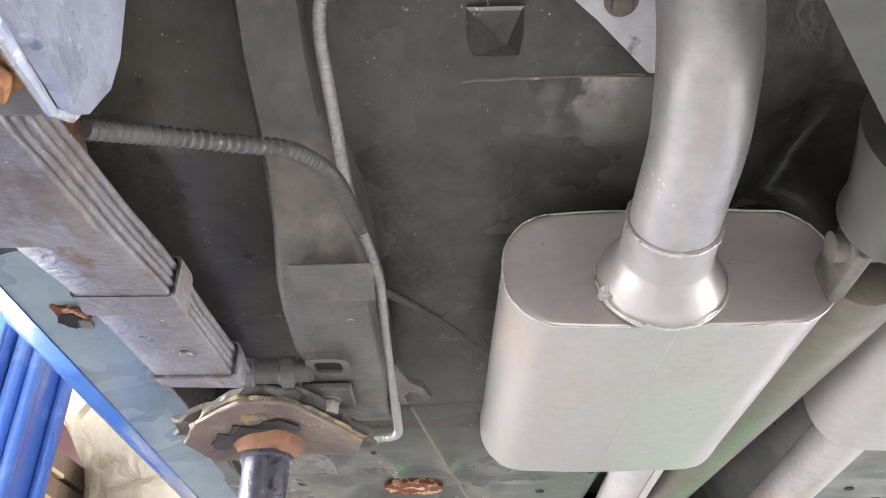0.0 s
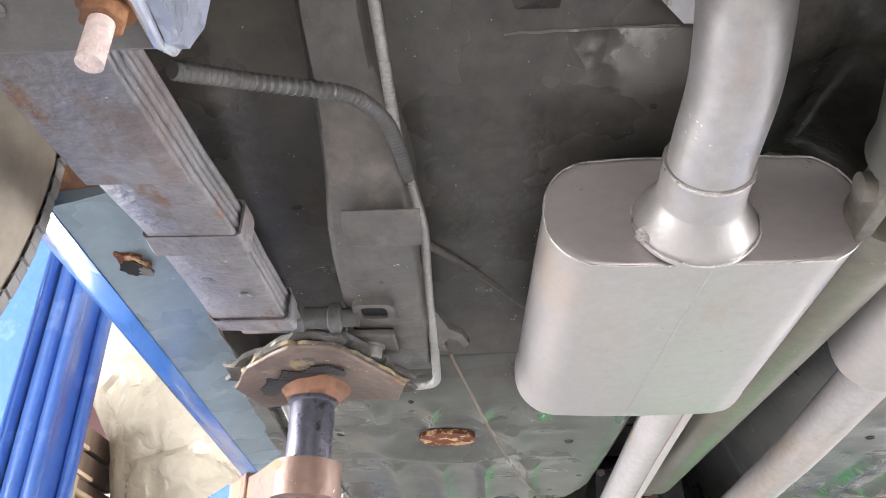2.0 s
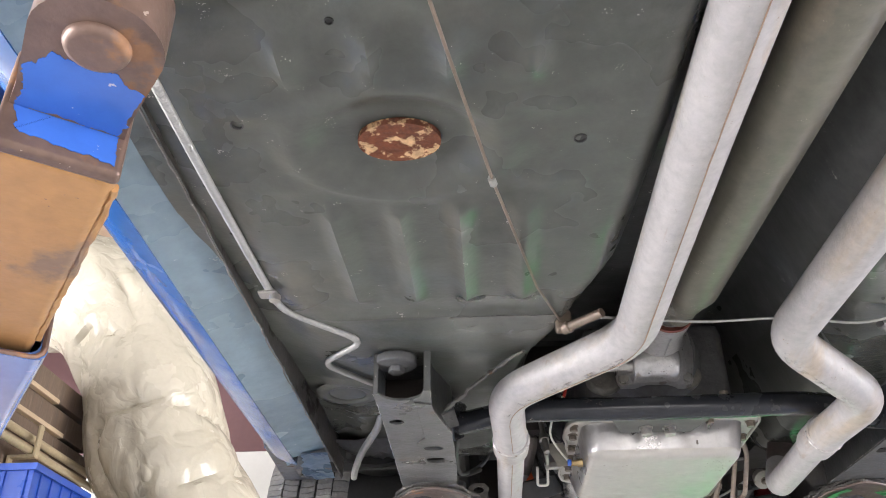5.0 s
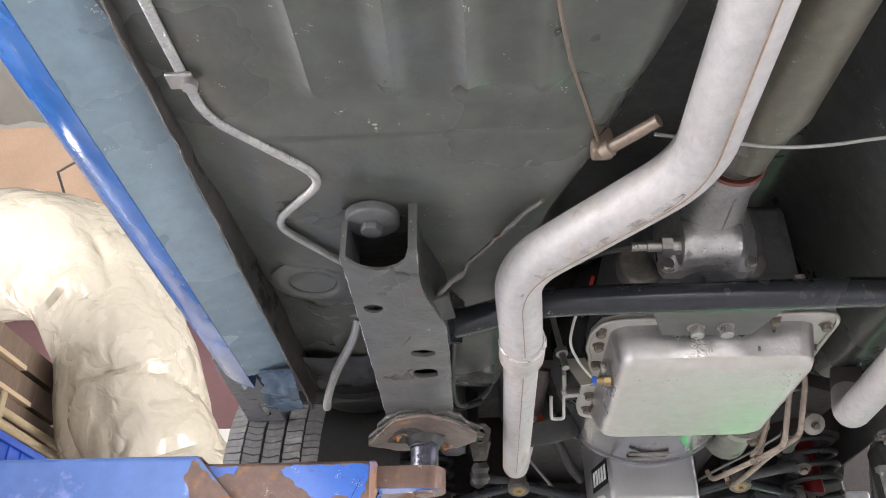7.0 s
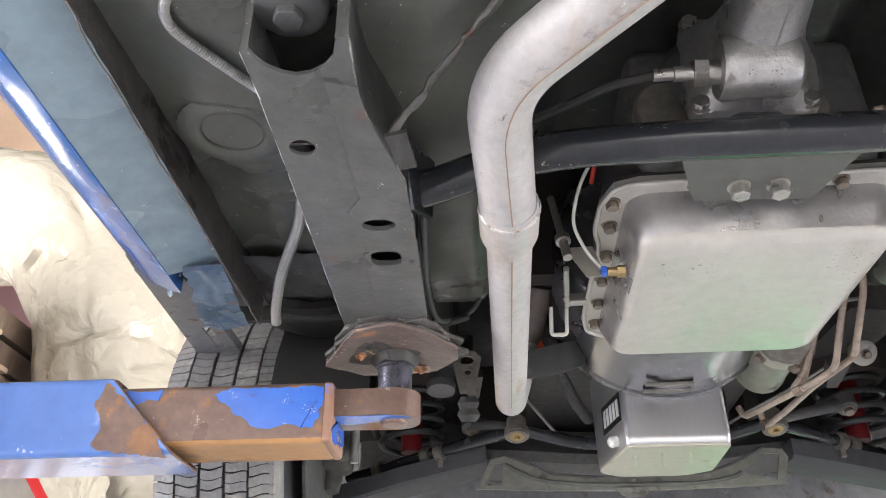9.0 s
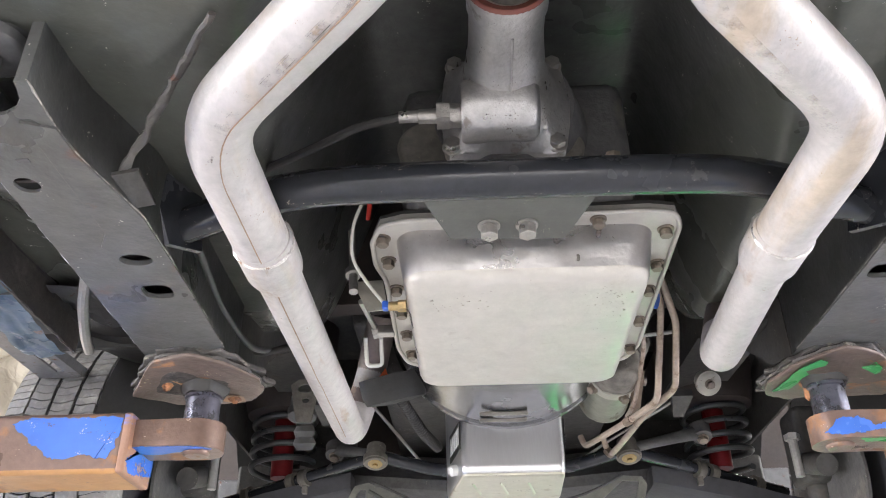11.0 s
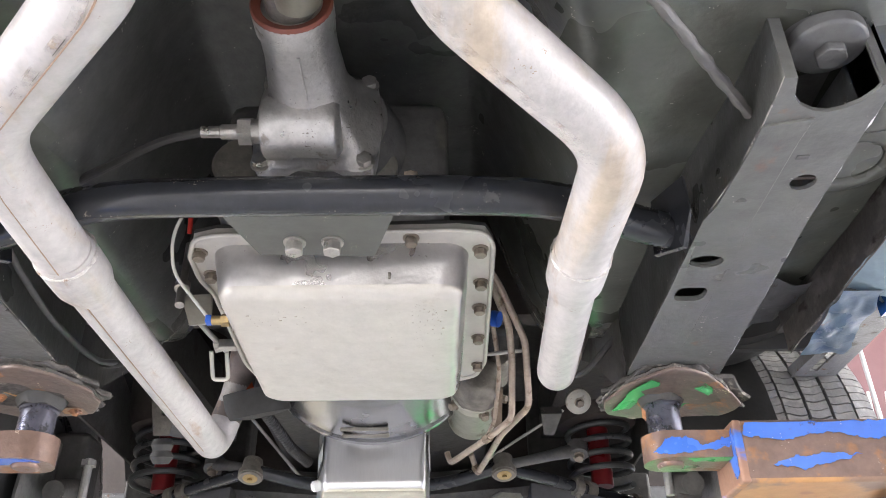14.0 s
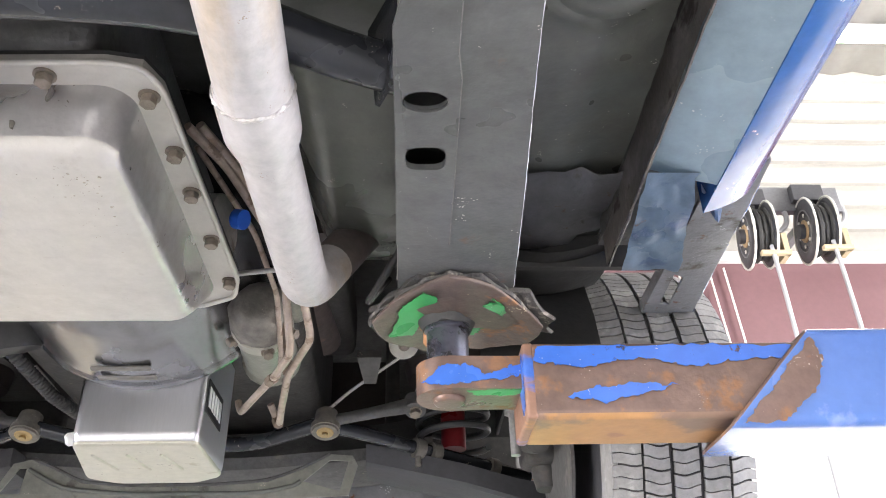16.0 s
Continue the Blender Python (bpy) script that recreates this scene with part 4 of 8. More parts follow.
    slot = [(0.776, 2.53), (0.792, 2.54), (0.804, 2.65), (0.788, 2.645)]

    def foot_z(x, y):
        return 1.783 + 0.106 * (y - 2.2)
    bm = holed(foot, [slot], 0.0, 0.004)
    for a_, b_, d_ in ((0, 8, 0.004), (3, 4, -0.004)):
        (xa, ya), (xb, yb) = foot[a_], foot[b_]
        bm = merge(bm, loft([[(xa, ya, 0.004), (xa + d_, ya, 0.004), (xa + d_, ya, 0.02), (xa, ya, 0.02)], [(xb, yb, 0.004), (xb + d_, yb, 0.004), (xb + d_, yb, 0.02), (xb, yb, 0.02)]]))
    for v in bm.verts:
        v.co.z += foot_z(v.co.x, v.co.y)
    ff = part("fender_foot", jitter(turned(bm, Matrix.Diagonal((s, 1, 1, 1))), 0.0012, 30), FOOT_GREY, r, "worn grey lower fender bracket")
    rim = [Vector((s * 0.796, 2.28, foot_z(0, 2.28) + 0.004)).lerp(Vector((s * 0.8585, 2.74, foot_z(0, 2.74) + 0.004)), k / 30) for k in range(31)]
    part("blue_edge", jitter(sweep(rim, [0.0018 + 0.0022 * max(0.0, 0.3 + noise.noise(p_ * 12)) for p_ in rim], 8), 0.001, 60), SILL_BLUE, ff, "blue painted outer edge")
    placed("foot_bolt", BOLT_PAN, facing((s * 0.818, 2.72, foot_z(0, 2.72)), (0, 0, -1)), ff)
    return r


rocker(-1), rocker(1)


# rear frame rails
def rear_rail(s):
    spine = [(0.945, 1.760, 0.041), (0.90, 1.747, 0.041), (0.74, 1.749, 0.0405), (0.65, 1.757, 0.039), (0.585, 1.80, 0.034), (0.52, 1.842, 0.028), (0.42, 1.888, 0.026), (0.25, 1.92, 0.026), (-0.3, 1.94, 0.03), (-0.85, 1.93, 0.03)]
    rings = []
    for i in range(40):
        y = 0.945 - 1.795 * (i / 39) ** 1.4
        z = stepped(-y, [(-a, b) for a, b, c in spine])
        h = stepped(-y, [(-a, c) for a, b, c in spine])
        cx = 0.4315 + 0.016 * smooth01((0.62 - y) / 0.15)
        top = z + 0.085
        rings.append([(s * (cx + px * h), y, zz) for px, zz in ((-1, top), (-1, z + 0.008), (-0.82, z), (0.82, z), (1, z + 0.008), (1, top))])
    r = part("rear_rail", loft(rings), RAIL_DUSTY, car, "dusty grey rear frame rail")
    rim = holed(oval(s * 0.441, 0.757, 0.021, 0.019, 20, 0.5), [oval(s * 0.441, 0.757, 0.0135, 0.012, 20, 0.5)], 1.742, 1.7505)
    part("hole_rim", rim, RAIL_DUSTY, r)
    # Black plug above the rim paints the dark of the open hole.
    part("hole", prism(oval(s * 0.441, 0.757, 0.0134, 0.0119, 16, 0.5), 1.7455, 1.75), HOLE_SHADE, r)
    tab = jitter(box(-0.034, 0.034, -0.02, 0.02, -0.001, 0.001, 0.0008), 0.001, 60)
    part("conduit_plate", turned(tab, Matrix.Translation((s * 0.418, 0.622, 1.757)) @ pose(0, 0, 0, -18)), RAIL_DUSTY, r, "dusty grey conduit plate")
    part("rail_end_bracket", merge(box(*sorted((s * 0.425, s * 0.475)), 0.80, 0.85, 1.738, 1.746, 0.002), box(*sorted((s * 0.47, s * 0.476)), 0.80, 0.85, 1.742, 1.79, 0.002)), RAIL_DUSTY, r, "dusty bracket on the rail end")
    placed("bracket_bolt", BOLT_BRIGHT, facing((s * 0.45, 0.826, 1.738), (0, 0, -1)), r)
    return r


rear_rail(-1), rear_rail(1)


# front subframe rails
def front_rail(s):
    zb, zt = 1.713, 1.80
    inner = [(0.402, 1.760), (0.405, 1.818), (0.404, 1.858), (0.387, 1.936), (0.381, 1.966), (0.382, 2.12), (0.388, 2.293), (0.391, 2.37)]
    outer = [(0.5045, 2.37), (0.4995, 2.214), (0.4956, 2.046), (0.4926, 1.918), (0.491, 1.822), (0.4915, 1.768)]
    notch = [(0.4845, 1.768), (0.482, 1.778), (0.4755, 1.789), (0.464, 1.798), (0.453, 1.802), (0.440, 1.80), (0.427, 1.793), (0.418, 1.782), (0.414, 1.768), (0.4125, 1.760)]
    if s > 0:
        # this rail sits wider and is broader towards the front
        inner = [(0.402, 1.760), (0.405, 1.83), (0.403, 1.89), (0.397, 1.945), (0.395, 1.98), (0.3945, 2.12), (0.394, 2.37)]
        outer = [(0.526, 2.37), (0.516, 2.2), (0.505, 2.046), (0.498, 1.93), (0.4955, 1.822), (0.4955, 1.768)]
    wide_ = 0.0125 if s > 0 else 0.0
    outline = [(s * x, y) for x, y in inner + outer + notch]
    holes = [oval(s * 0.470, 1.903, 0.0125, 0.0125, 18), oval(s * 0.4175, 2.046, 0.0185, 0.0125, 18), oval(s * 0.4195, 2.122, 0.018, 0.0165, 20, 0.6)]
    r = part("front_rail", holed(outline, holes, zb, zb + 0.004), RAIL_GREY, car, "dark grey-green front subframe rail with round holes", sharp=30)
    # side walls
    for edge, wear, coat_ in ((inner, 0.0013, EDGE_PALE), (outer, 0.0009, STRAP_PALE)):
        pts = [(s * x, y) for x, y in edge]
        bm = loft([[(x, y, zb + 0.0005) for x, y in pts], [(x, y, zt + 0.02) for x, y in pts]], False, False)
        bmesh.ops.solidify(bm, geom=bm.faces[:], thickness=0.004)
        part("rail_side", bm, RAIL_GREY, r)
        low_ = [Vector((x, y, zb + 0.0012)) for x, y in pts]
        fine = [a_.lerp(b_, k / 14) for a_, b_ in zip(low_, low_[1:]) for k in range(14)]
        thin = [0.0005 + wear * max(0.0, 0.4 + noise.noise(p_ * 34)) for p_ in fine]
        part("edge_wear", jitter(sweep(fine, thin, 6), 0.0006, 120), coat_, r, "chipped and worn rail edge")
    part("rail_roof", prism([(s * x, y) for x, y in ((0.407, 1.80), (0.396, 2.37), (0.498, 2.37), (0.486, 1.80))], zt - 0.012, zt - 0.006), GRIME_SHADE_BLACK, r)
    # rear end stands open below the floor, its lips turned up against it
    for lip in (((0.402, 1.760), (0.4125, 1.760)), ((0.4845, 1.768), (0.4915, 1.768))):
        (xa, ya), (xb, yb) = lip
        bm = loft([[(s * xa, ya, zb), (s * xb, yb, zb), (s * xb, yb, zt + 0.01), (s * xa, ya, zt + 0.01)], [(s * xa, ya + 0.004, zb), (s * xb, yb + 0.004, zb), (s * xb, yb + 0.004, zt + 0.01), (s * xa, ya + 0.004, zt + 0.01)]])
        part("end_lip", jitter(bm, 0.001, 50), RAIL_GREY, r)
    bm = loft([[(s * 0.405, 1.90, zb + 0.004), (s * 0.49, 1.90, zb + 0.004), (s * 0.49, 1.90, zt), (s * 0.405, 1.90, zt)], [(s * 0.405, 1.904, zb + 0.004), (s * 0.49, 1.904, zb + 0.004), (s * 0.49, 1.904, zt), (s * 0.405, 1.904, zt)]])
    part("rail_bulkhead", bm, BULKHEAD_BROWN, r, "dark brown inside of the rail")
    # proud strip along the inner half
    holes2 = [oval(s * 0.4175, 2.046, 0.0186, 0.0126, 18), oval(s * 0.4195, 2.122, 0.0181, 0.0166, 20, 0.6)]
    strip = [(0.4035, 1.818), (0.403, 1.858), (0.386 + wide_, 1.936), (0.3798 + wide_, 1.966), (0.3808 + wide_, 2.12), (0.386 + wide_ * 0.5, 2.27), (0.447, 2.27), (0.446, 2.12), (0.445, 2.02), (0.4285 + wide_, 1.99), (0.4285 + wide_, 1.84), (0.4305 + wide_, 1.808)]
    part("rail_strip", jitter(holed([(s * x, y) for x, y in strip], holes2, zb - 0.0026, zb), 0.0006, 60), RAIL_GREY, r)
    part("strip_edge", jitter(sweep([(s * x, y, zb - 0.001) for x, y in ((0.4305 + wide_, 1.808), (0.4285 + wide_, 1.84), (0.4285 + wide_, 1.99), (0.445, 2.02), (0.446, 2.12), (0.447, 2.27))], 0.0013, 6), 0.0008, 120), RAIL_DUSTY, r, "worn lapped edge")
    # Dark chip set proud of the rail; its colour paints a faint dent's shade.
    part("rail_dimple", bevel(box(*sorted((s * 0.449, s * 0.461)), 1.861, 1.867, zb - 0.0008, zb + 0.001), 0.0006, 2), GRIME_SHADE_BLACK, r)
    placed("rail_bolt", BOLT_TAIL_SMALL, facing((s * 0.424, 2.052, zb + 0.022), (0, 0, -1)), r)
    # body mount
    mount = part("body_mount", lathe([(-0.002, 0.006), (-0.002, 0.016), (0.0, 0.02), (0.0, 0.029), (0.003, 0.0325), (0.013, 0.0325), (0.016, 0.0285), (0.021, 0.036), (0.045, 0.036)], (s * 0.457, 1.779, 1.762), (0, 0, 1), 32), MOUNT_RUBBER, r, "grey rubber body mount")
    placed("mount_bolt", BOLT_BIG, facing((s * 0.457, 1.779, 1.7605), (0, 0, -1)), mount)
    # gusset towards the tunnel crossmember
    tri = [(0.385, 1.998, 1.745), (0.3815, 2.03, 1.718), (0.367, 2.091, 1.743), (0.361, 2.05, 1.79), (0.384, 2.0, 1.79)]
    bm = loft([[(s * (x + wide_), y, z) for x, y, z in tri], [(s * (x + wide_ - 0.004), y + 0.001, z + 0.003) for x, y, z in tri]])
    part("gusset", bm, SATIN_BLACK, r, "black triangular gusset")
    strap = [(s * x, y, z) for x, y, z in ((0.389, 1.92, 1.7375), (0.36, 1.885, 1.748), (0.332, 1.85, 1.758), (0.297, 1.806, 1.766), (0.25, 1.74, 1.77))]
    if s < 0:
        ear = [(0.396, 1.905, 1.722), (0.384, 1.952, 1.716), (0.367, 1.956, 1.722), (0.374, 1.92, 1.738)]
        part("strap_ear", loft([[(s * x, y, z) for x, y, z in ear], [(s * x, y, z + 0.004) for x, y, z in ear]]), DULL_DARK, r)
        fine = [a_.lerp(b_, k / 5) for a_, b_ in zip(filleted(strap, 0.02), filleted(strap, 0.02)[1:]) for k in range(5)]
        part("ground_strap", jitter(sweep(fine, [0.0052 + 0.0022 * noise.noise(p_ * 60) for p_ in fine], 8, flat=0.6), 0.0035, 60), RAIL_DUSTY, r, "crusty grey-brown ground strap")
    # kick-up in front of the lift pad
    up = []
    for y, z, h in ((2.37, 1.713, 0.09), (2.45, 1.73, 0.1), (2.6, 1.83, 0.11), (2.8, 1.93, 0.11), (3.2, 1.95, 0.12), (3.6, 1.95, 0.12)):
        up.append([(s * x, y, zz) for x, zz in ((0.393, z), (0.503 + wide_ * 1.5, z), (0.503 + wide_ * 1.5, z + h), (0.393, z + h))])
    part("rail_kick_up", loft(up), DULL_DARK, r)
    return r


front_rail(-1), front_rail(1)


# exhaust
def stadium(cx, y, cz, hw, hh, n=40):
    out = []
    for k in range(n):
        a = 2 * math.pi * k / n
        c, q = math.cos(a), math.sin(a)
        out.append((cx + (hw - hh) * (1 if c >= 0 else -1) * min(1, abs(c) * 3) + hh * c, y, cz + hh * math.copysign(abs(q) ** 0.85, q)))
    return out


def muffler(x0, x1, y0, name_label):
    prof = [(0.0, 1.0), (0.0015, 1.007), (0.006, 1.007), (0.010, 0.998), (0.17, 1.0), (0.324, 0.998), (0.328, 1.007), (0.335, 1.007), (0.337, 1.0)]
    rings = []
    for d, k in prof:
        t = d / 0.336
        rings.append(stadium(x0 + (x1 - x0) * t, y0 + d, 1.7605 - 0.007 * t, 0.1325 * k, 0.0545 * k))
    m = part("muffler", loft(rings, True, False), MUFFLER_STEEL, car, name_label)
    for y, nm in ((y0 + 0.0035, "end_plate"), (y0 + 0.3325, "end_plate")):
        t = (y - y0) / 0.336
        cx, cz = x0 + (x1 - x0) * t, 1.7605 - 0.007 * t
        back = -1 if t < 0.5 else 1
        rr = [stadium(cx, y + back * d, cz, 0.1325 * k, 0.0545 * k) for d, k in ((-0.003, 0.999), (0.0015, 0.999), (0.0025, 0.985), (0.003, 0.93))]
        part(nm, loft(rr), MUFFLER_END, m, "warm grey brushed end plate")
    seam = [(x0 + 0.002 + (x1 - x0 - 0.012) * t, y0 + 0.003 + 0.33 * t, 1.7062 - 0.0074 * t) for t in (0, 0.25, 0.5, 0.75, 1)]
    part("seam", sweep(seam, [0.0009] * 5, 8, flat=0.4), MUFFLER_STEEL, m)
    edge = stadium(x0, y0 + 0.0005, 1.7605, 0.1325, 0.0545, 72)
    part("rim_weld", jitter(sweep(edge + edge[:1], 0.0008, 6), 0.0009, 200), WELD, m, "thin bright rim weld")
    blob = jitter(lathe([(-0.005, 0.003), (-0.003, 0.0075), (0.002, 0.0075), (0.005, 0.003)], (x0 - 0.052, y0 - 0.004, 1.732), (0, 1, 0.3), 12), 0.0025, 160)
    part("weld_blob", blob, WELD, m, "bright weld blob")
    return m


def bead(at, axis, r, thick=0.003, seg=60, material=WELD):
    d = Vector(axis).normalized()
    u = d.orthogonal().normalized()
    w = d.cross(u)
    ps = [Vector(at) + (u * math.cos(2 * math.pi * k / seg) + w * math.sin(2 * math.pi * k / seg)) * r for k in range(seg + 1)]
    return sweep(ps, [thick * (0.75 + 0.4 * random.random()) for _ in ps], 7)


muf_l = muffler(-0.1465, -0.1635, 0.609, "pale grey oval steel muffler with welded seam")
muf_r = muffler(0.172, 0.182, 0.549, "pale grey oval steel muffler beside the driveshaft")
for m, cx, y0 in ((muf_l, -0.154, 0.609), (muf_r, 0.165, 0.549)):
    ax = (0, -1, 0.18)
    c = part("inlet_cone", lathe([(-0.004, 0.0525), (0.0, 0.052), (0.007, 0.047), (0.016, 0.0405), (0.024, 0.0368), (0.028, 0.0358), (0.030, 0.0352), (0.062, 0.0352), (0.066, 0.0352)], (cx, y0 + 0.001, 1.7515), ax, 48), MUFFLER_STEEL, m, "satin welded inlet cone")
    part("cone_weld", jitter(bead((cx, y0 - 0.001, 1.7505), ax, 0.0522, 0.0009), 0.0012, 120), WELD, c)
    part("pipe_weld", jitter(bead((cx, y0 + 0.001 - 0.064 * 0.984, 1.7505 + 0.064 * 0.177), ax, 0.0347, 0.0016), 0.0018, 90), WELD, c)
    path = filleted([(cx, y0 - 0.029, 1.7555), (cx, y0 - 0.079, 1.7645), (cx + 0.005, y0 - 0.134, 1.777), (cx, y0 - 0.209, 1.80), (cx, y0 - 0.237, 1.87), (cx, y0 - 0.299, 1.915), (cx, 0.06, 1.90), (cx, -0.12, 1.79), (cx, -0.5, 1.74), (cx, -0.85, 1.74)], 0.06)
    part("tail_pipe", sweep(path, 0.0328, 32), INLET_STEEL, car, "mandrel-bent steel tail pipe over the axle")


def front_pipe(s, pts, label):
    path = filleted(pts, 0.055, 8)
    p = part("exhaust_pipe", sweep(path, 0.0304, 32), PIPE_STEEL, car, label)
    return p


LEFT_RUN = [(-0.0895, 0.925, 1.757), (-0.0955, 1.2, 1.754), (-0.1015, 1.664, 1.7485), (-0.2865, 1.854, 1.737), (-0.2762, 2.06, 1.7205)]
RIGHT_RUN = [(0.1315, 0.865, 1.764), (0.138, 1.27, 1.759), (0.119, 1.688, 1.749), (0.2865, 1.842, 1.7125), (0.2808, 2.06, 1.7175)]
left_main = front_pipe(-1, LEFT_RUN, "whitish aluminised exhaust pipe with brown heat stains")
right_main = front_pipe(1, RIGHT_RUN, "whitish aluminised exhaust pipe with a brown heat streak")
part("exit_collar", lathe([(-0.02, 0.037), (0.0, 0.037), (0.012, 0.036), (0.014, 0.034)], (-0.0895, 0.95, 1.757), (0, 1, -0.01), 32), PIPE_STEEL, left_main)
part("exit_collar", lathe([(-0.02, 0.037), (0.0, 0.037), (0.05, 0.044), (0.06, 0.036)], (0.1315, 0.885, 1.764), (0, 1, -0.01), 32), PIPE_STEEL, right_main)
for s, p, x, ym, ye, zj in ((-1, left_main, -0.2762, 2.034, 2.735, 1.7225), (1, right_main, 0.2812, 2.036, 2.385, 1.7175)):
    bell = part("slip_joint", lathe([(-0.024, 0.0306), (-0.018, 0.0322), (0.0, 0.0335), (0.036, 0.0332), (0.056, 0.0285), (0.062, 0.0268)], (x, ym + 0.02, zj), (0, 1, 0), 32), PIPE_STEEL, p)
    part("joint_weld", jitter(bead((x, ym + 0.004, zj), (0, 1, 0), 0.0322, 0.0021), 0.0016, 240), WELD, bell, "lumpy bright weld bead")
    if s < 0:
        up = [(x, ym + 0.05, zj), (x + 0.001, ye - 0.01, 1.7295), (x + 0.03, ye - 0.01, 1.83), (x + 0.06, ye - 0.08, 1.93)]
    else:
        up = [(x, ym + 0.05, zj), (x + 0.010, ye - 0.012, 1.712), (x + 0.055, ye + 0.06, 1.82), (x + 0.11, ye + 0.13, 1.93)]
    part("down_pipe", sweep(filleted(up, 0.035, 8), 0.0268, 28), PIPE_STEEL, p, "pale down pipe with an elbow")
    a_, b_ = Vector(up[1]).lerp(Vector(up[2]), 0.5), Vector(up[2])
    part("riser", sweep(filleted([a_, b_, Vector(up[3])], 0.035, 8), 0.0272, 28), HEAT_BROWN, p, "riser browned by heat")
# folded seams, brown from heat
SEAMS = (([(x + 0.004, y, z) for x, y, z in LEFT_RUN], 0.0303, left_main),
         ([(-0.2745, 2.1, 1.7235), (-0.2745, 2.4, 1.7262), (-0.2745, 2.66, 1.7285)], 0.0268, left_main))
for pts, r, p in SEAMS:
    line = [q_ + Vector((0.0, 0, -r - 0.0002)) for q_ in filleted(pts, 0.055, 8)]
    part("pipe_seam", jitter(sweep(line, [0.0006 + 0.0009 * abs(noise.noise(p_ * 14)) for p_ in line], 6), 0.0016, 22), WELD_BROWN, p, "brown pipe seam")

# driveshaft and rear axle
BOLT_AXLE = bolt_mesh("housing_stud", 0.006, 0.005, BOLT_DULL, 0)


def bead_ring(at, axis, r, thick):
    d_ = Vector(axis).normalized()
    u_ = d_.orthogonal().normalized()
    w_ = d_.cross(u_)
    return sweep([Vector(at) + (u_ * math.cos(2 * math.pi * k / 48) + w_ * math.sin(2 * math.pi * k / 48)) * r for k in range(49)], thick, 8)


shaft = part("driveshaft", lathe([(0, 0.03), (0.03, 0.038), (0.05, 0.0385), (1.08, 0.0385), (1.12, 0.03), (1.16, 0.024), (1.2, 0.022)], (0.0, 0.60, 1.748), (0, 1.2, 0.098), 36), SHAFT_GREEN, car, "olive-grey tubular driveshaft")
part("yoke", merge(box(-0.03, -0.018, 0.545, 0.62, 1.725, 1.765, 0.004), box(0.018, 0.03, 0.545, 0.62, 1.725, 1.765, 0.004), lathe([(-0.04, 0.012), (0.04, 0.012)], (0, 0.56, 1.745), (1, 0, 0), 16)), CASE_DARK, shaft, "grimy universal joint")
axle = part("rear_axle", merge(lathe([(-0.72, 0.0355), (-0.19, 0.0355)], (0, 0.2105, 1.744), (1, 0, 0), 40), lathe([(0.19, 0.0355), (0.72, 0.0355)], (0, 0.2105, 1.744), (1, 0, 0), 40), box(-0.17, 0.17, 0.12, 0.225, 1.742, 1.775)), AXLE_TUBE, car, "glossy black rear axle tube")
half = [(-0.2, 0.10), (-0.2, 0.228), (-0.194, 0.24), (-0.176, 0.252), (-0.03, 0.455)]
web = half + [(-x, y) for x, y in reversed(half)]
well = [(-0.178, 0.13), (0.178, 0.13), (0.178, 0.214), (-0.168, 0.214)]
bm = merge(bevel(holed(web, [well], 1.719, 1.755), 0.004, 2, 50), prism([(x * 0.98, y) for x, y in web], 1.750, 1.80))
bm = merge(bm, loft([[(x, y - 0.006, 1.7195), (x, y + 0.006, 1.7195), (x, y + 0.003, 1.710), (x, y - 0.003, 1.710)] for x, y in ((-0.194, 0.222), (-0.16, 0.226), (-0.10, 0.243), (0.10, 0.243), (0.16, 0.226), (0.194, 0.222))]))
d = part("differential", bm, AXLE_BLACK, axle, "grey-black cast differential housing")
part("pinion_nose", lathe([(0, 0.06), (0.03, 0.052), (0.075, 0.042), (0.095, 0.042)], (0, 0.44, 1.752), (0, 1, 0), 32), AXLE_BLACK, d)
for s in (-1, 1):
    part("tube_collar", lathe([(0, 0.046), (0.012, 0.047), (0.03, 0.041), (0.034, 0.036)], (s * 0.196, 0.2105, 1.744), (s, 0, 0), 36), AXLE_BLACK, d)
    part("collar_weld", jitter(bead_ring((s * 0.229, 0.2105, 1.744), (1, 0, 0), 0.0365, 0.0018), 0.001, 90), GRIME_SHADE_BLACK, d, "dark grimy weld round the tube")
for x in (-0.12, -0.05, 0.02, 0.09):
    placed("housing_stud", BOLT_AXLE, facing((x, 0.204, 1.719), (0, 0, -1)), d)
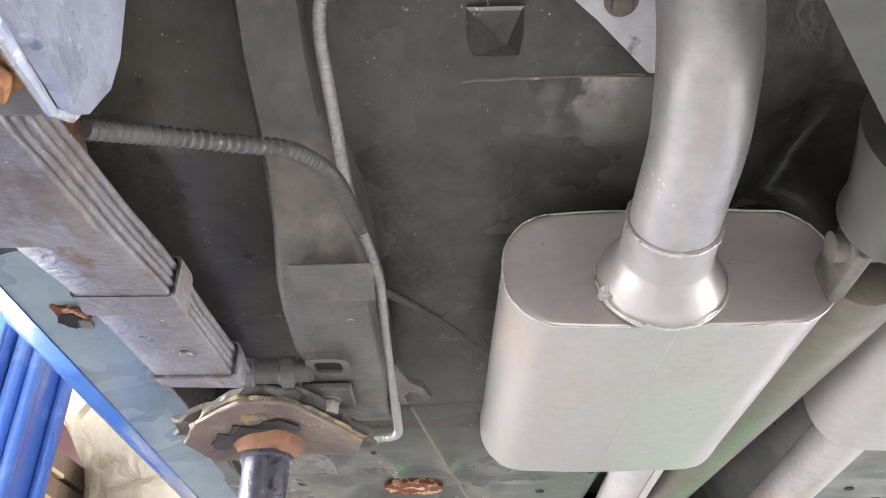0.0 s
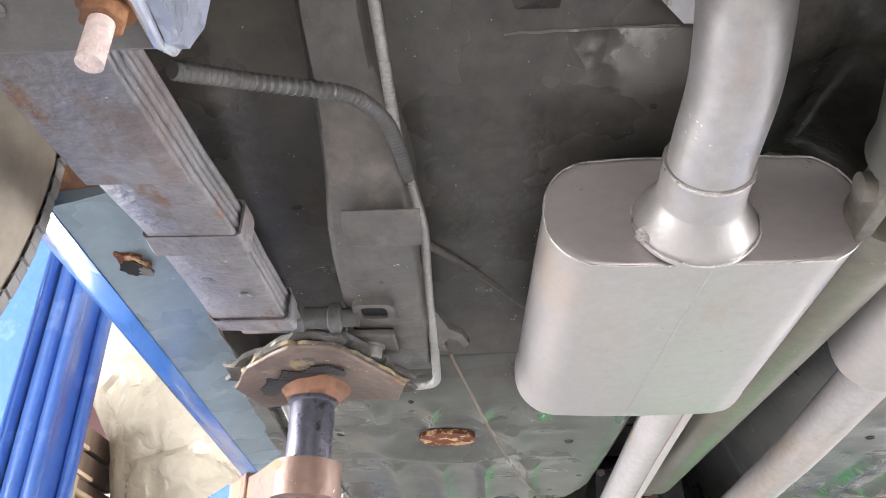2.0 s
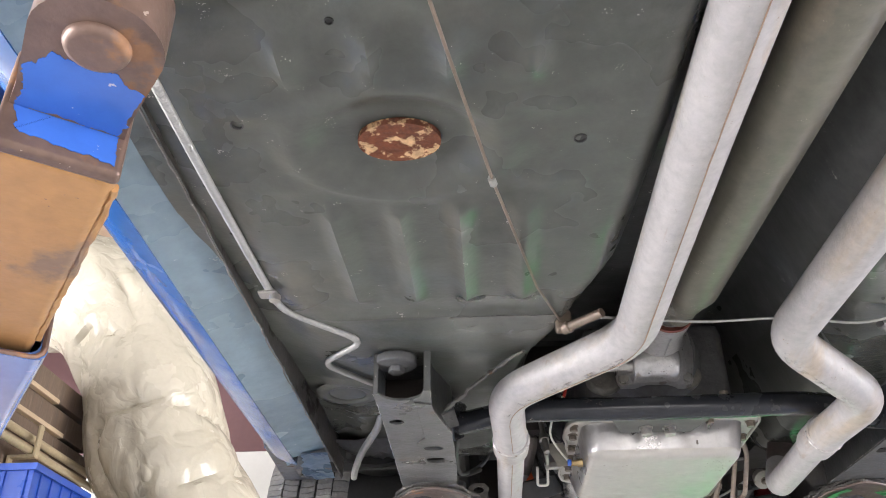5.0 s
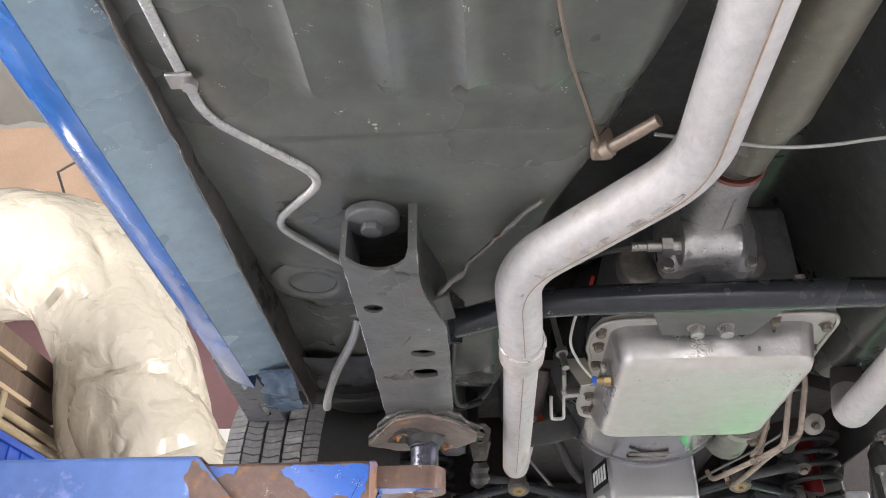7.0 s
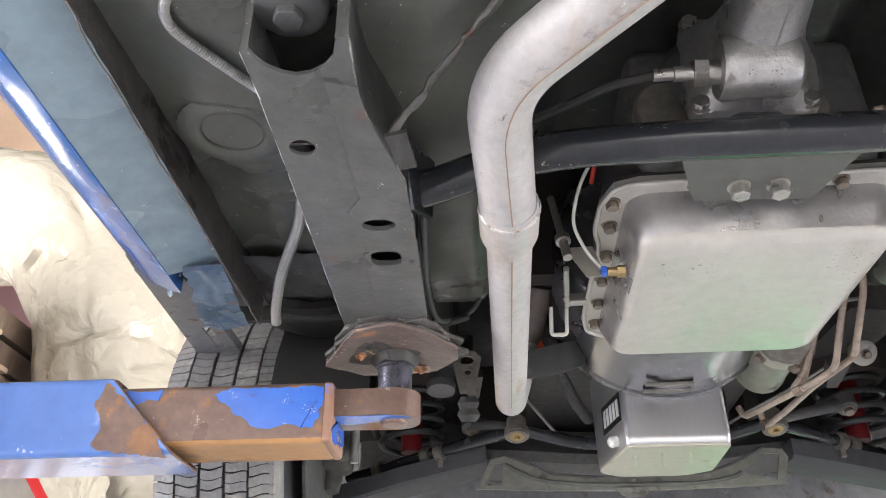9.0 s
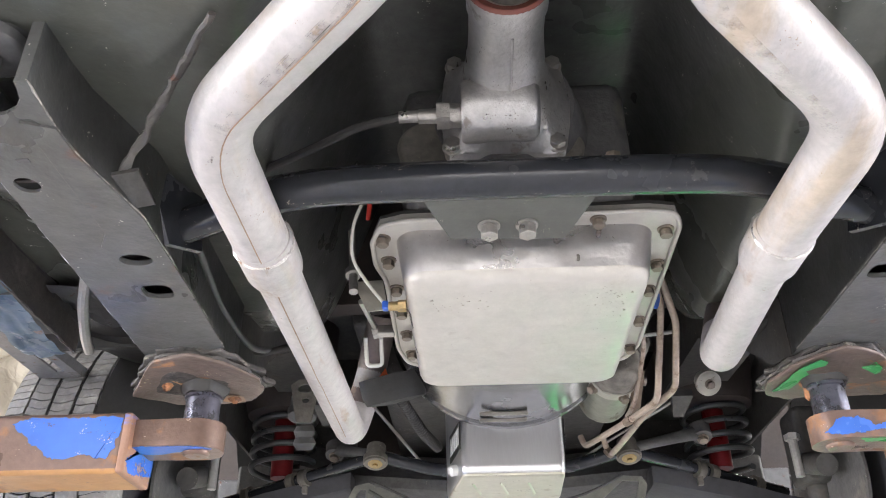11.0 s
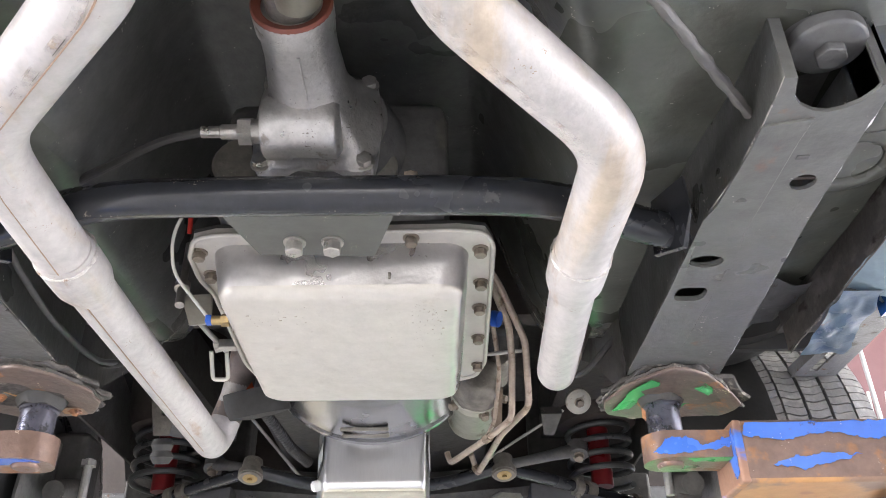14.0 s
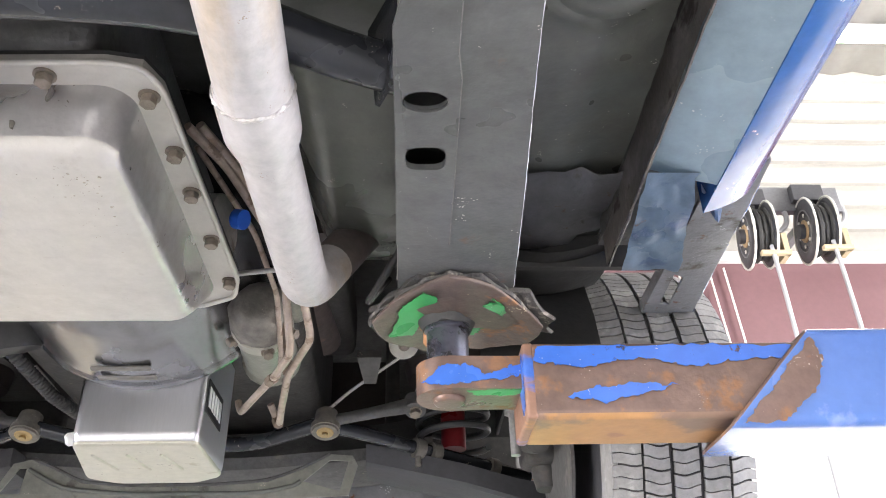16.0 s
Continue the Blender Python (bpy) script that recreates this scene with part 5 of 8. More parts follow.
# leaf springs
def leaf_spring(s):
    cx = s * 0.548

    def curve(y):
        return stepped(y, [(-0.7, 1.76), (-0.4, 1.71), (0.0, 1.665), (0.2, 1.662), (0.32, 1.666), (0.44, 1.68), (0.53, 1.694), (0.66, 1.703), (0.80, 1.714)])
    spring = None
    for k, (ya, yb, w) in enumerate(((-0.05, 0.435, 0.034), (-0.25, 0.695, 0.0335), (-0.35, 0.722, 0.034), (-0.45, 0.745, 0.033), (-0.7, 0.79, 0.034))):
        n = 26
        rings = []
        z0 = 0.0072 * k - 0.004
        for i in range(n + 1):
            y = ya + (yb - ya) * i / n
            z = curve(y) + z0 + 0.0006 * noise.noise(Vector((y * 12, k, s)))
            t = 0.0063 * (1.0 if yb - y > 0.02 else 0.6)
            sway = 0.0008 * noise.noise(Vector((y * 9, k * 3.0, s)))
            rings.append([(cx + sway + px * w, y, z + pz * t) for px, pz in ((-1, 0.3), (-0.95, 0), (0.95, 0), (1, 0.3), (1, 0.7), (0.95, 1), (-0.95, 1), (-1, 0.7))])
        leaf = part("leaf", loft(rings), SPRING_STEEL, spring or car, "" if spring else "layered grey leaf spring with rusty edges", sharp=50)
        if not spring:
            spring = leaf
            leaf.name = "leaf_spring"
    for y, zc, h in ((0.545, 1.6985, 0.0325), (0.708, 1.71, 0.032)):
        # band bent round the pack, its ends folded over the top leaf
        band = []
        for px, pz in ((-0.02, h), (-0.035, h - 0.002), (-0.0375, h - 0.008), (-0.0375, 0.0), (-0.034, -0.0035), (0.034, -0.0035), (0.0375, 0.0), (0.0375, h - 0.008), (0.035, h - 0.002), (0.02, h)):
            band.append((cx + px, pz + zc))
        inner = [(cx + (x - cx) * 0.95, zc + (z - zc) * 0.93 + 0.001) for x, z in band]
        bm = loft([[(x, y - 0.0125, z) for x, z in band + inner[::-1]], [(x, y + 0.0125, z) for x, z in band + inner[::-1]]])
        part("spring_clamp", jitter(bevel(bm, 0.001, 1, 50), 0.003, 45), SPRING_STEEL, spring, "bent steel spring clamp")
    placed("spring_nut", BOLT_RIVET, facing((s * 0.536, 0.64, 1.7045), (0, 0, -1)), spring)
    # hanger at the front eye
    eye = lathe([(-0.01, 0.014), (0.004, 0.014), (0.006, 0.011), (0.03, 0.011), (0.032, 0.015), (0.042, 0.015), (0.044, 0.01), (0.06, 0.01)], (cx - s * 0.03, 0.765, 1.742), (-s, 0, 0), 20)
    part("spring_hanger", jitter(eye, 0.0008, 60), GRIME_SHADE_BLACK, spring, "black spring eye bushing")
    # axle plate, studs and nuts
    plate = part("axle_plate", jitter(box(*sorted((s * 0.476, s * 0.615)), 0.10, 0.295, 1.650, 1.658, 0.003), 0.001, 30), RAIL_DUSTY, spring, "grimy axle spring plate")
    fl = [(0.10, 1.649), (0.288, 1.649), (0.299, 1.655), (0.31, 1.68), (0.31, 1.70), (0.295, 1.745), (0.24, 1.78), (0.10, 1.78)]
    x = s * 0.475
    bm = loft([[(x, y, z) for y, z in fl], [(x - s * 0.007, y, z) for y, z in fl]])
    pf = part("plate_flange", bevel(bm, 0.0025, 2, 40), FLANGE_BLUE, plate, "bluish mottled plate flange")
    edge = [Vector((x + s * 0.003, 0.10 + 0.0075 * k, 1.6475)) for k in range(26)] + [Vector((x + s * 0.001, 0.299, 1.654)), Vector((x, 0.309, 1.68))]
    part("rolled_edge", jitter(sweep(edge, [0.0034 + 0.0008 * noise.noise(p_ * 30) for p_ in edge], 10), 0.0006, 60), FLANGE_EDGE, pf, "bright rubbed edge")
    for dx in (-0.052, 0.047):
        for y in (0.17, 0.265):
            placed("stud_nut", NUT_RUST, facing((s * 0.54 - s * dx, y, 1.650), (0, 0, -1)), plate)
            placed("stud", STUD, facing((s * 0.54 - s * dx, y, 1.640), (0, 0, -1)), plate)
    for _ in range(5):
        p = (s * 0.54 + random.uniform(-0.06, 0.02), random.uniform(0.12, 0.30), 1.6495)
        part("grit_lump", jitter(lathe([(0, 0.004), (0.002, 0.003), (0.003, 0.001)], p, (0, 0, -1), 8), 0.0015, 300), RAIL_DUSTY, plate)
    return spring


BOLT_DULL_BIG = bolt_mesh("strap_bolt", 0.009, 0.008, BOLT_DULL)
BOLT_RIVET = bolt_mesh("spring_nut", 0.006, 0.003, SPRING_STEEL, 1.6)
NUT_RUST = bolt_mesh("stud_nut", 0.0108, 0.010, RUSTY, 1.25)
STUD = mesh_of(ribbed([(0, 0, 0), (0, 0, 0.016), (0, 0, 0.017), (0, 0, 0.026)], 0.006, 0.003, 0.0003, 16), "stud", STUD_PINK)
leaf_spring(-1), leaf_spring(1)
# pressings and fittings in the rear seat pan
def on_pan(x, y, drop):
    return Matrix.Translation((x, y, floor_height(x, y) - drop)) @ pose(0, 0, 0, -14)


r = 0.022
bm = loft([[(-r, -r, 0), (r, -r, 0), (r, r, 0), (-r, r, 0)], [(-r * 0.9, -r * 0.9, -0.0025), (r * 0.9, -r * 0.9, -0.0025), (r * 0.9, r * 0.9, -0.0025), (-r * 0.9, r * 0.9, -0.0025)], [(r * 0.35 + d, d2, -0.017) for d, d2 in ((-0.001, -0.001), (0.001, -0.001), (0.001, 0.001), (-0.001, 0.001))]])
part("square_pressing", turned(bm, on_pan(-0.283, 0.488, 0.002)), UNDERCOAT, car, "square pyramid pressing in the seat pan", False)
tri_ = [(-0.256, 0.424), (-0.158, 0.424), (-0.15, 0.5), (-0.154, 0.514), (-0.164, 0.513), (-0.205, 0.478), (-0.25, 0.44)]
lab = bevel(loft([[(x, y, floor_height(x, y) - d_ - 0.002 * math.sin(x * 60)) for x, y in tri_] for d_ in (0.0005, 0.006)]), 0.0015, 2, 50)
strap = part("strap_plate", lab, STRAP_PALE, car, "pale grey triangular strap plate")
placed("strap_bolt", BOLT_DULL_BIG, on_pan(-0.19, 0.460, 0.0085) @ pose(0, 0, 0, 180), strap)
part("strap_label", turned(box(-0.03, 0.026, -0.006, 0.006, -0.001, 0.0), on_pan(-0.215, 0.4385, 0.0105) @ pose(0, 0, 0, 0, 0, 4)), LABEL_WHITE, strap, "white printed label")
for k in range(7):
    part("label_bar", turned(box(-0.026 + 0.005 * k, -0.023 + 0.005 * k, -0.003, 0.001, -0.0006, 0.0), on_pan(-0.214, 0.4385, 0.0117) @ pose(0, 0, 0, 0, 0, 4)), DECAL_BLACK, strap)
part("rust_spot", turned(prism(oval(0, 0, 0.006, 0.006, 12), -0.001, 0.002), on_pan(-0.322, 0.425, 0.003)), RUSTY, car, "round rust spot")
part("pan_lap_joint", jitter(sweep([(x, 0.518 - 0.02 * (x + 0.17), floor_height(x, 0.518 - 0.02 * (x + 0.17)) - 0.0006) for x in [-0.31 + 0.0145 * k for k in range(11)]], 0.0012, 6), 0.0015, 90), SEAM_GREY, car, "lapped pan joint")

# pale painted patch beside the strap plate, for light reflected in the undercoat
rings = []
for j in range(7):
    t = j / 6
    row = []
    for i in range(13):
        x = -0.262 + 0.03 * t + (0.122 - 0.02 * t) * i / 12 + 0.012 * noise.noise(Vector((i * 0.5, j * 0.9, 6.0))) * min(1, t * 3)
        y = 0.519 + 0.056 * t + 0.012 * noise.noise(Vector((i * 0.7, j * 0.4, 2.0))) * t
        row.append((x, y, floor_height(x, y) - (0.0012 if 0 < i < 12 and j < 6 else -0.0005)))
    rings.append(row)
part("sheen_patch", loft(rings, False, False), PAN_SHEEN, car, "pale patch painted for the sheen on the undercoat")


def stain(path, r, pipe, lo, hi, along0, along1):
    """A thin skin of rust on a pipe: an arc of its girth between two stations of its path."""
    ps = filleted(path, 0.055, 8)
    n = len(ps)
    rows = []
    for i in range(n):
        if not along0 <= i / (n - 1) <= along1:
            continue
        d = (ps[min(i + 1, n - 1)] - ps[max(i - 1, 0)]).normalized()
        side = d.cross(Vector((0, 0, 1))).normalized()
        up = side.cross(d)
        t = (i / (n - 1) - along0) / (along1 - along0)
        wid = math.sin(math.pi * min(max(t, 0.04), 0.96)) ** 0.5
        mid, half = (lo + hi) / 2, (hi - lo) / 2 * wid
        row = []
        for k in range(9):
            a = radians(mid + half * (k / 4 - 1) + 8 * noise.noise(Vector((i * 0.7, k * 0.6, lo))))
            row.append(ps[i] + (side * math.cos(a) + up * math.sin(a)) * (r + (0.0006 if 0 < k < 8 else -0.0004)))
        rows.append(row)
    return part("rust_stain", loft(rows, False, False), RUST_STAIN, pipe, "brown rust stain")


stain(RIGHT_RUN[1:], 0.0304, right_main, -135, -95, 0.2, 0.72)
stain(LEFT_RUN[1:], 0.0304, left_main, -110, -85, 0.3, 0.8)


# ---- gearbox, engine and front suspension ----
gearbox = part("gearbox", bevel(merge(box(-0.13, 0.14, 2.05, 2.56, 1.776, 1.95, 0.02), lathe([(0.0, 0.075), (0.05, 0.095), (0.1, 0.12)], (-0.005, 2.0, 1.875), (0, 1, 0), 32)), 0), GRIME_SHADE_BLACK, car, "black gearbox case")
BOLT_TAIL = bolt_mesh("flange_bolt", 0.0085, 0.008, BOLT_DULL)
# tail housing: flange lofted down to the seal
FLANGE = [(-0.071, 1.939), (0.057, 1.935), (0.065, 1.869), (0.062, 1.837), (0.054, 1.801), (-0.076, 1.805), (-0.081, 1.859), (-0.077, 1.907)]


def blend_ring(y, k, r, cx, cz):
    """Between the flange's outline (k = 1) and a circle."""
    out = []
    for i in range(48):
        a = 2 * math.pi * i / 48
        c, q_ = math.cos(a), math.sin(a)
        far = 1.0
        for (x0, z0), (x1, z1) in zip(FLANGE, FLANGE[1:] + FLANGE[:1]):
            dx, dz = x1 - x0, z1 - z0
            det = c * dz - q_ * dx
            if abs(det) < 1e-9:
                continue
            t = ((x0 + 0.008) * dz - (z0 - 1.868) * dx) / det
            u_ = ((x0 + 0.008) * q_ - (z0 - 1.868) * c) / det
            if t > 0 and -0.001 <= u_ <= 1.001:
                far = t
        rad = r + (far - r) * k
        out.append((cx + rad * c, y, cz + rad * q_))
    return out


tail = part("tail_housing", loft([blend_ring(2.02, 1, 0.05, -0.008, 1.868), blend_ring(2.0, 1, 0.05, -0.008, 1.868), blend_ring(1.998, 0.9, 0.05, -0.008, 1.868), blend_ring(1.985, 0.42, 0.05, -0.008, 1.868), blend_ring(1.96, 0.2, 0.044, -0.009, 1.868), blend_ring(1.93, 0.06, 0.0405, -0.010, 1.867),
                                  blend_ring(1.88, 0, 0.0375, -0.010, 1.865), blend_ring(1.845, 0, 0.037, -0.010, 1.862), blend_ring(1.840, 0, 0.0392, -0.010, 1.861), blend_ring(1.815, 0, 0.0392, -0.010, 1.860)]), CAST_ALUMINIUM, gearbox, "cast aluminium tail housing")
BOLT_TAIL_STEEL = bolt_mesh("flange_bolt", 0.0095, 0.009, BOLT_STEEL, 1.2)
for dx, z in ((0.046, 1.813), (0.048, 1.924), (-0.068, 1.813), (-0.064, 1.928)):
    placed("flange_bolt", BOLT_TAIL_STEEL, facing((dx, 1.999, z), (0, -1, 0)), tail)
part("casting_seam", jitter(sweep([(-0.006, 1.85, 1.8252), (-0.006, 1.90, 1.8262), (-0.006, 1.93, 1.8235)], 0.0012, 6), 0.0008, 200), CAST_ALUMINIUM, tail)
part("shaft_seal", lathe([(0, 0.0392), (0.003, 0.0392), (0.005, 0.0375), (0.002, 0.0295), (-0.012, 0.028)], (-0.010, 1.8155, 1.860), (0, -1, 0), 40), SEAL_RED, tail, "reddish rubber shaft seal")
part("slip_yoke", lathe([(-0.02, 0.0245), (0.055, 0.0245), (0.06, 0.032), (0.085, 0.032), (0.095, 0.024)], (-0.010, 1.815, 1.858), (0, -1, -0.06), 28), CASE_DARK, shaft)
part("housing_rib", box(-0.052, 0.012, 1.925, 1.975, 1.862, 1.876, 0.004), CAST_ALUMINIUM, tail)
speedo = part("speedometer_drive", lathe([(-0.057, 0.031), (-0.053, 0.0335), (-0.03, 0.0335), (-0.028, 0.0315), (0.0, 0.0315), (0.005, 0.0335), (0.018, 0.0325), (0.024, 0.026)], (0, 1.955, 1.826), (1, 0, 0), 36), CAST_ALUMINIUM, tail, "round cast speedometer drive housing")
part("drive_nut", merge(lathe([(0, 0.013), (0.012, 0.013)], (-0.057, 1.955, 1.822), (-1, 0, 0), 24), lathe([(0.012, 0.0155), (0.026, 0.0155)], (-0.057, 1.955, 1.822), (-1, 0, 0), 6), lathe([(0.026, 0.008), (0.045, 0.008), (0.046, 0.0065), (0.066, 0.0065)], (-0.057, 1.955, 1.822), (-1, 0, 0), 18)), BOLT_STEEL, speedo, "bright steel cable nut")
part("drive_cable", sweep(filleted([(-0.122, 1.955, 1.822), (-0.165, 1.965, 1.821), (-0.235, 2.0, 1.812), (-0.32, 2.08, 1.84), (-0.35, 2.2, 1.9)], 0.05), 0.005, 10), RUBBER_BLACK, speedo, "black speedometer cable")
part("rear_case", lathe([(0, 0.034), (0.03, 0.036), (0.036, 0.03)], (-0.096, 2.06, 1.838), (0, -1, 0), 28), CASE_DARK, gearbox, "grimy round rear case boss")
part("rear_case", lathe([(0, 0.024), (0.02, 0.025), (0.024, 0.02)], (0.056, 2.05, 1.832), (0, -1, 0), 24), CASE_DARK, gearbox)

# pan with its flange and bolts
fl = [(-0.168, 2.115), (-0.155, 2.078), (-0.128, 2.068), (0.150, 2.062), (0.180, 2.068), (0.191, 2.095), (0.197, 2.44), (0.185, 2.49), (0.14, 2.515), (-0.12, 2.51), (-0.155, 2.485), (-0.165, 2.43), (-0.161, 2.21), (-0.17, 2.17)]
pan = part("gearbox_pan", bevel(prism(fl, 1.766, 1.7735), 0.002, 1, 60), PAN_PAINT, gearbox, "silver-grey painted sheet steel gearbox pan")
lip = [(x, y, 1.7645) for x, y in fl]
part("pan_lip", sweep(filleted(lip + lip[:1], 0.012, 3), 0.0032, 8), PAN_PAINT, pan, "rolled pan edge")
part("pan_gasket", prism([(x * 1.0, y) for x, y in fl], 1.7735, 1.778), RUBBER_BLACK, pan)
rings = []
for z, x0, x1, y0, y1, rad in ((1.767, -0.140, 0.163, 2.092, 2.492, 0.03), (1.76, -0.139, 0.162, 2.094, 2.49, 0.03), (1.716, -0.131, 0.155, 2.10, 2.448, 0.03), (1.706, -0.127, 0.151, 2.106, 2.438, 0.03), (1.702, -0.118, 0.142, 2.115, 2.428, 0.028), (1.7005, -0.10, 0.125, 2.13, 2.41, 0.02)):
    ring = []
    for cx, cy, a0 in ((x1 - rad, y1 - rad, 0), (x0 + rad, y1 - rad, 90), (x0 + rad, y0 + rad, 180), (x1 - rad, y0 + rad, 270)):
        for k in range(7):
            a = radians(a0 + 15 * k)
            ring.append((cx + rad * math.cos(a), cy + rad * math.sin(a), z))
    rings.append(ring)
body = loft(rings, True, False)
body.faces.new([v for v in body.verts if abs(v.co.z - 1.7005) < 1e-5])
tub = part("pan_body", body, PAN_PAINT, pan, sharp=60)
# Side walls get a silver copy of the paint, for the sky they reflect.
tub.data.materials.append(PAN_SIDE)
for f in tub.data.polygons:
    if f.normal.z > -0.45:
        f.material_index = 1
for x, y in ((0.176, 2.106), (0.18, 2.187), (0.181, 2.256), (0.183, 2.35), (0.186, 2.449), (0.095, 2.080), (-0.155, 2.108), (-0.153, 2.160), (-0.150, 2.235), (-0.149, 2.305), (-0.148, 2.378), (-0.146, 2.45), (-0.065, 2.08)):
    placed("pan_bolt", BOLT_PAN, facing((x, y, 1.766), (0, 0, -1)), pan)
# pitted, flaking paint along the rear edge of the pan
bm = bmesh.new()
for _ in range(80):
    side_ = random.random() < 0.45
    x = random.gauss(-0.075, 0.03) if side_ else random.gauss(0.115, 0.02)
    y = 2.135 + abs(random.gauss(0, 0.03)) if side_ else 2.13 + abs(random.gauss(0, 0.045))
    if not -0.11 < x < 0.135 or y > 2.40:
        continue
    r = 0.0003 + 0.0016 * random.random() ** 3
    pts = []
    for k in range(6):
        a_ = math.pi * k / 3
        rr = r * random.uniform(0.5, 1.4)
        pts.append((x + rr * math.cos(a_), y + rr * 0.7 * math.sin(a_)))
    top = [bm.verts.new((px, py, 1.7012)) for px, py in pts]
    low = [bm.verts.new((px, py, 1.7001)) for px, py in pts]
    bm.faces.new(low)
    for k in range(6):
        bm.faces.new((top[k], top[(k + 1) % 6], low[(k + 1) % 6], low[k]))
chips = part("paint_chips", bm, PAINT_CHIP, pan, "dark pits in the flaking paint", False)
chips["kind"] = "stuff"
# small cast bosses and one nick in the rear shoulder
part("nick", jitter(box(0.0685, 0.0715, 2.0955, 2.1, 1.722, 1.729, 0.0008), 0.0012, 200), CASE_DARK, pan)
for x, zc in ((-0.085, 1.740), (0.07, 1.738)):
    part("boss", jitter(lathe([(-0.004, 0.02), (-0.001, 0.015), (0.0006, 0.009), (0.001, 0.001)], (x, 2.0985, zc), (0, -1, -0.1), 20), 0.0006, 60), PAN_SIDE, pan)
ft = part("pan_fitting", merge(lathe([(0, 0.008), (0.01, 0.008)], (-0.134, 2.20, 1.722), (-1, 0, 0), 6), lathe([(0.01, 0.006), (0.022, 0.006)], (-0.134, 2.20, 1.722), (-1, 0, 0), 14)), BRASS, pan, "brass pan fitting")
part("wire_plug", box(-0.164, -0.156, 2.194, 2.206, 1.717, 1.728, 0.002), CONNECTOR_BLUE, pan, "blue wire connector")
part("sender_wire", sweep(filleted([(-0.16, 2.20, 1.724), (-0.178, 2.195, 1.745), (-0.199, 2.155, 1.765), (-0.192, 2.11, 1.79), (-0.172, 2.09, 1.82)], 0.02), 0.0022, 8), WIRE_WHITE, pan, "white sender wire")
part("red_wire", sweep(filleted([(-0.175, 2.12, 1.80), (-0.17, 2.10, 1.82), (-0.16, 2.09, 1.85)], 0.01), 0.003, 8), WIRE_RED, gearbox, "red wire")
plate_ = [(-0.205, 2.215, 1.766), (-0.168, 2.22, 1.77), (-0.158, 2.20, 1.718), (-0.182, 2.195, 1.713)]
br = part("shift_bracket", bevel(loft([plate_, [(x + 0.001, y + 0.004, z + 0.001) for x, y, z in plate_]]), 0.001, 1), BRIGHT_WORN, gearbox, "pale olive shift cable bracket")
part("cable_ferrule", lathe([(-0.03, 0.006), (0.0, 0.006), (0.0, 0.01), (0.01, 0.01), (0.01, 0.005), (0.09, 0.005)], (-0.205, 2.215, 1.775), (-0.1, 0.3, 0.9), 14), BOLT_STEEL, br)
u = filleted([(-0.213, 2.41, 1.775), (-0.213, 2.44, 1.742), (-0.19, 2.44, 1.742), (-0.19, 2.41, 1.775)], 0.006, 3)
part("shift_clip", sweep(u, 0.0032, 8), WIRE_WHITE, gearbox, "cream shift linkage clip")
part("shift_rod", sweep([(-0.20, 2.26, 1.76), (-0.195, 2.33, 1.765), (-0.19, 2.41, 1.775)], 0.004, 8), LINE_STEEL, gearbox)
part("shift_lever_nut", merge(box(-0.19, -0.165, 2.36, 2.375, 1.758, 1.772, 0.002), lathe([(0, 0.009), (0.01, 0.009)], (-0.188, 2.37, 1.766), (-1, 0, -0.3), 6)), BOLT_STEEL, gearbox)
tag_ = [(-0.236, 2.70, 1.868), (-0.224, 2.70, 1.868), (-0.204, 2.70, 1.815), (-0.238, 2.70, 1.807)]
part("tag", bevel(loft([tag_, [(x, y + 0.003, z) for x, y, z in tag_]]), 0.0008, 1), REFLECTOR_ORANGE, gearbox, "orange plastic tag")

# crossmember under the gearbox
half_ = [(0.115, 1.972, 1.7505), (0.21, 1.985, 1.757), (0.28, 2.012, 1.764), (0.345, 2.044, 1.760), (0.396, 2.06, 1.756)]
run_ = mirrored(half_[::-1]) + half_
xm = part("gearbox_crossmember", sweep(filleted(run_, 0.05), 0.0208, 28), SATIN_BLACK, car, "satin black tubular crossmember")
tp = [(-0.102, 1.982), (0.082, 1.982), (0.054, 2.074), (-0.074, 2.068)]
part("mount_plate", bevel(prism(tp, 1.738, 1.7435), 0.0015, 2, 50), PLATE_GREY, xm, "matt grey-green mount plate")
for x in (-0.031, 0.0103):
    placed("bright_bolt", BOLT_BRIGHT, facing((x, 2.0415, 1.738), (0, -0.06, -1)), xm)
placed("mount_stud", BOLT_TAIL, facing((0.098, 1.972, 1.768), (0, -0.2, 1)), xm)

# bell housing and engine
bell = part("bell_housing", lathe([(0, 0.16), (0.02, 0.19), (0.1, 0.202), (0.19, 0.212), (0.222, 0.214), (0.226, 0.218), (0.24, 0.218), (0.244, 0.212)], (0.008, 2.49, 1.95), (0, 1, 0), 56), BELL_GREY, gearbox, "dark grey bell housing")
for y in (2.66, 2.695):
    part("vent_slot", bevel(box(-0.045, 0.04, y - 0.006, y + 0.006, 1.735, 1.741), 0.003), CASE_DARK, bell)
engine = part("engine_block", merge(box(-0.24, 0.24, 2.745, 3.35, 1.84, 2.26, 0.03), box(-0.30, -0.2, 2.8, 3.2, 1.98, 2.1, 0.02), box(0.2, 0.30, 2.8, 3.2, 1.98, 2.1, 0.02)), DULL_DARK, car, "grimy black engine block")
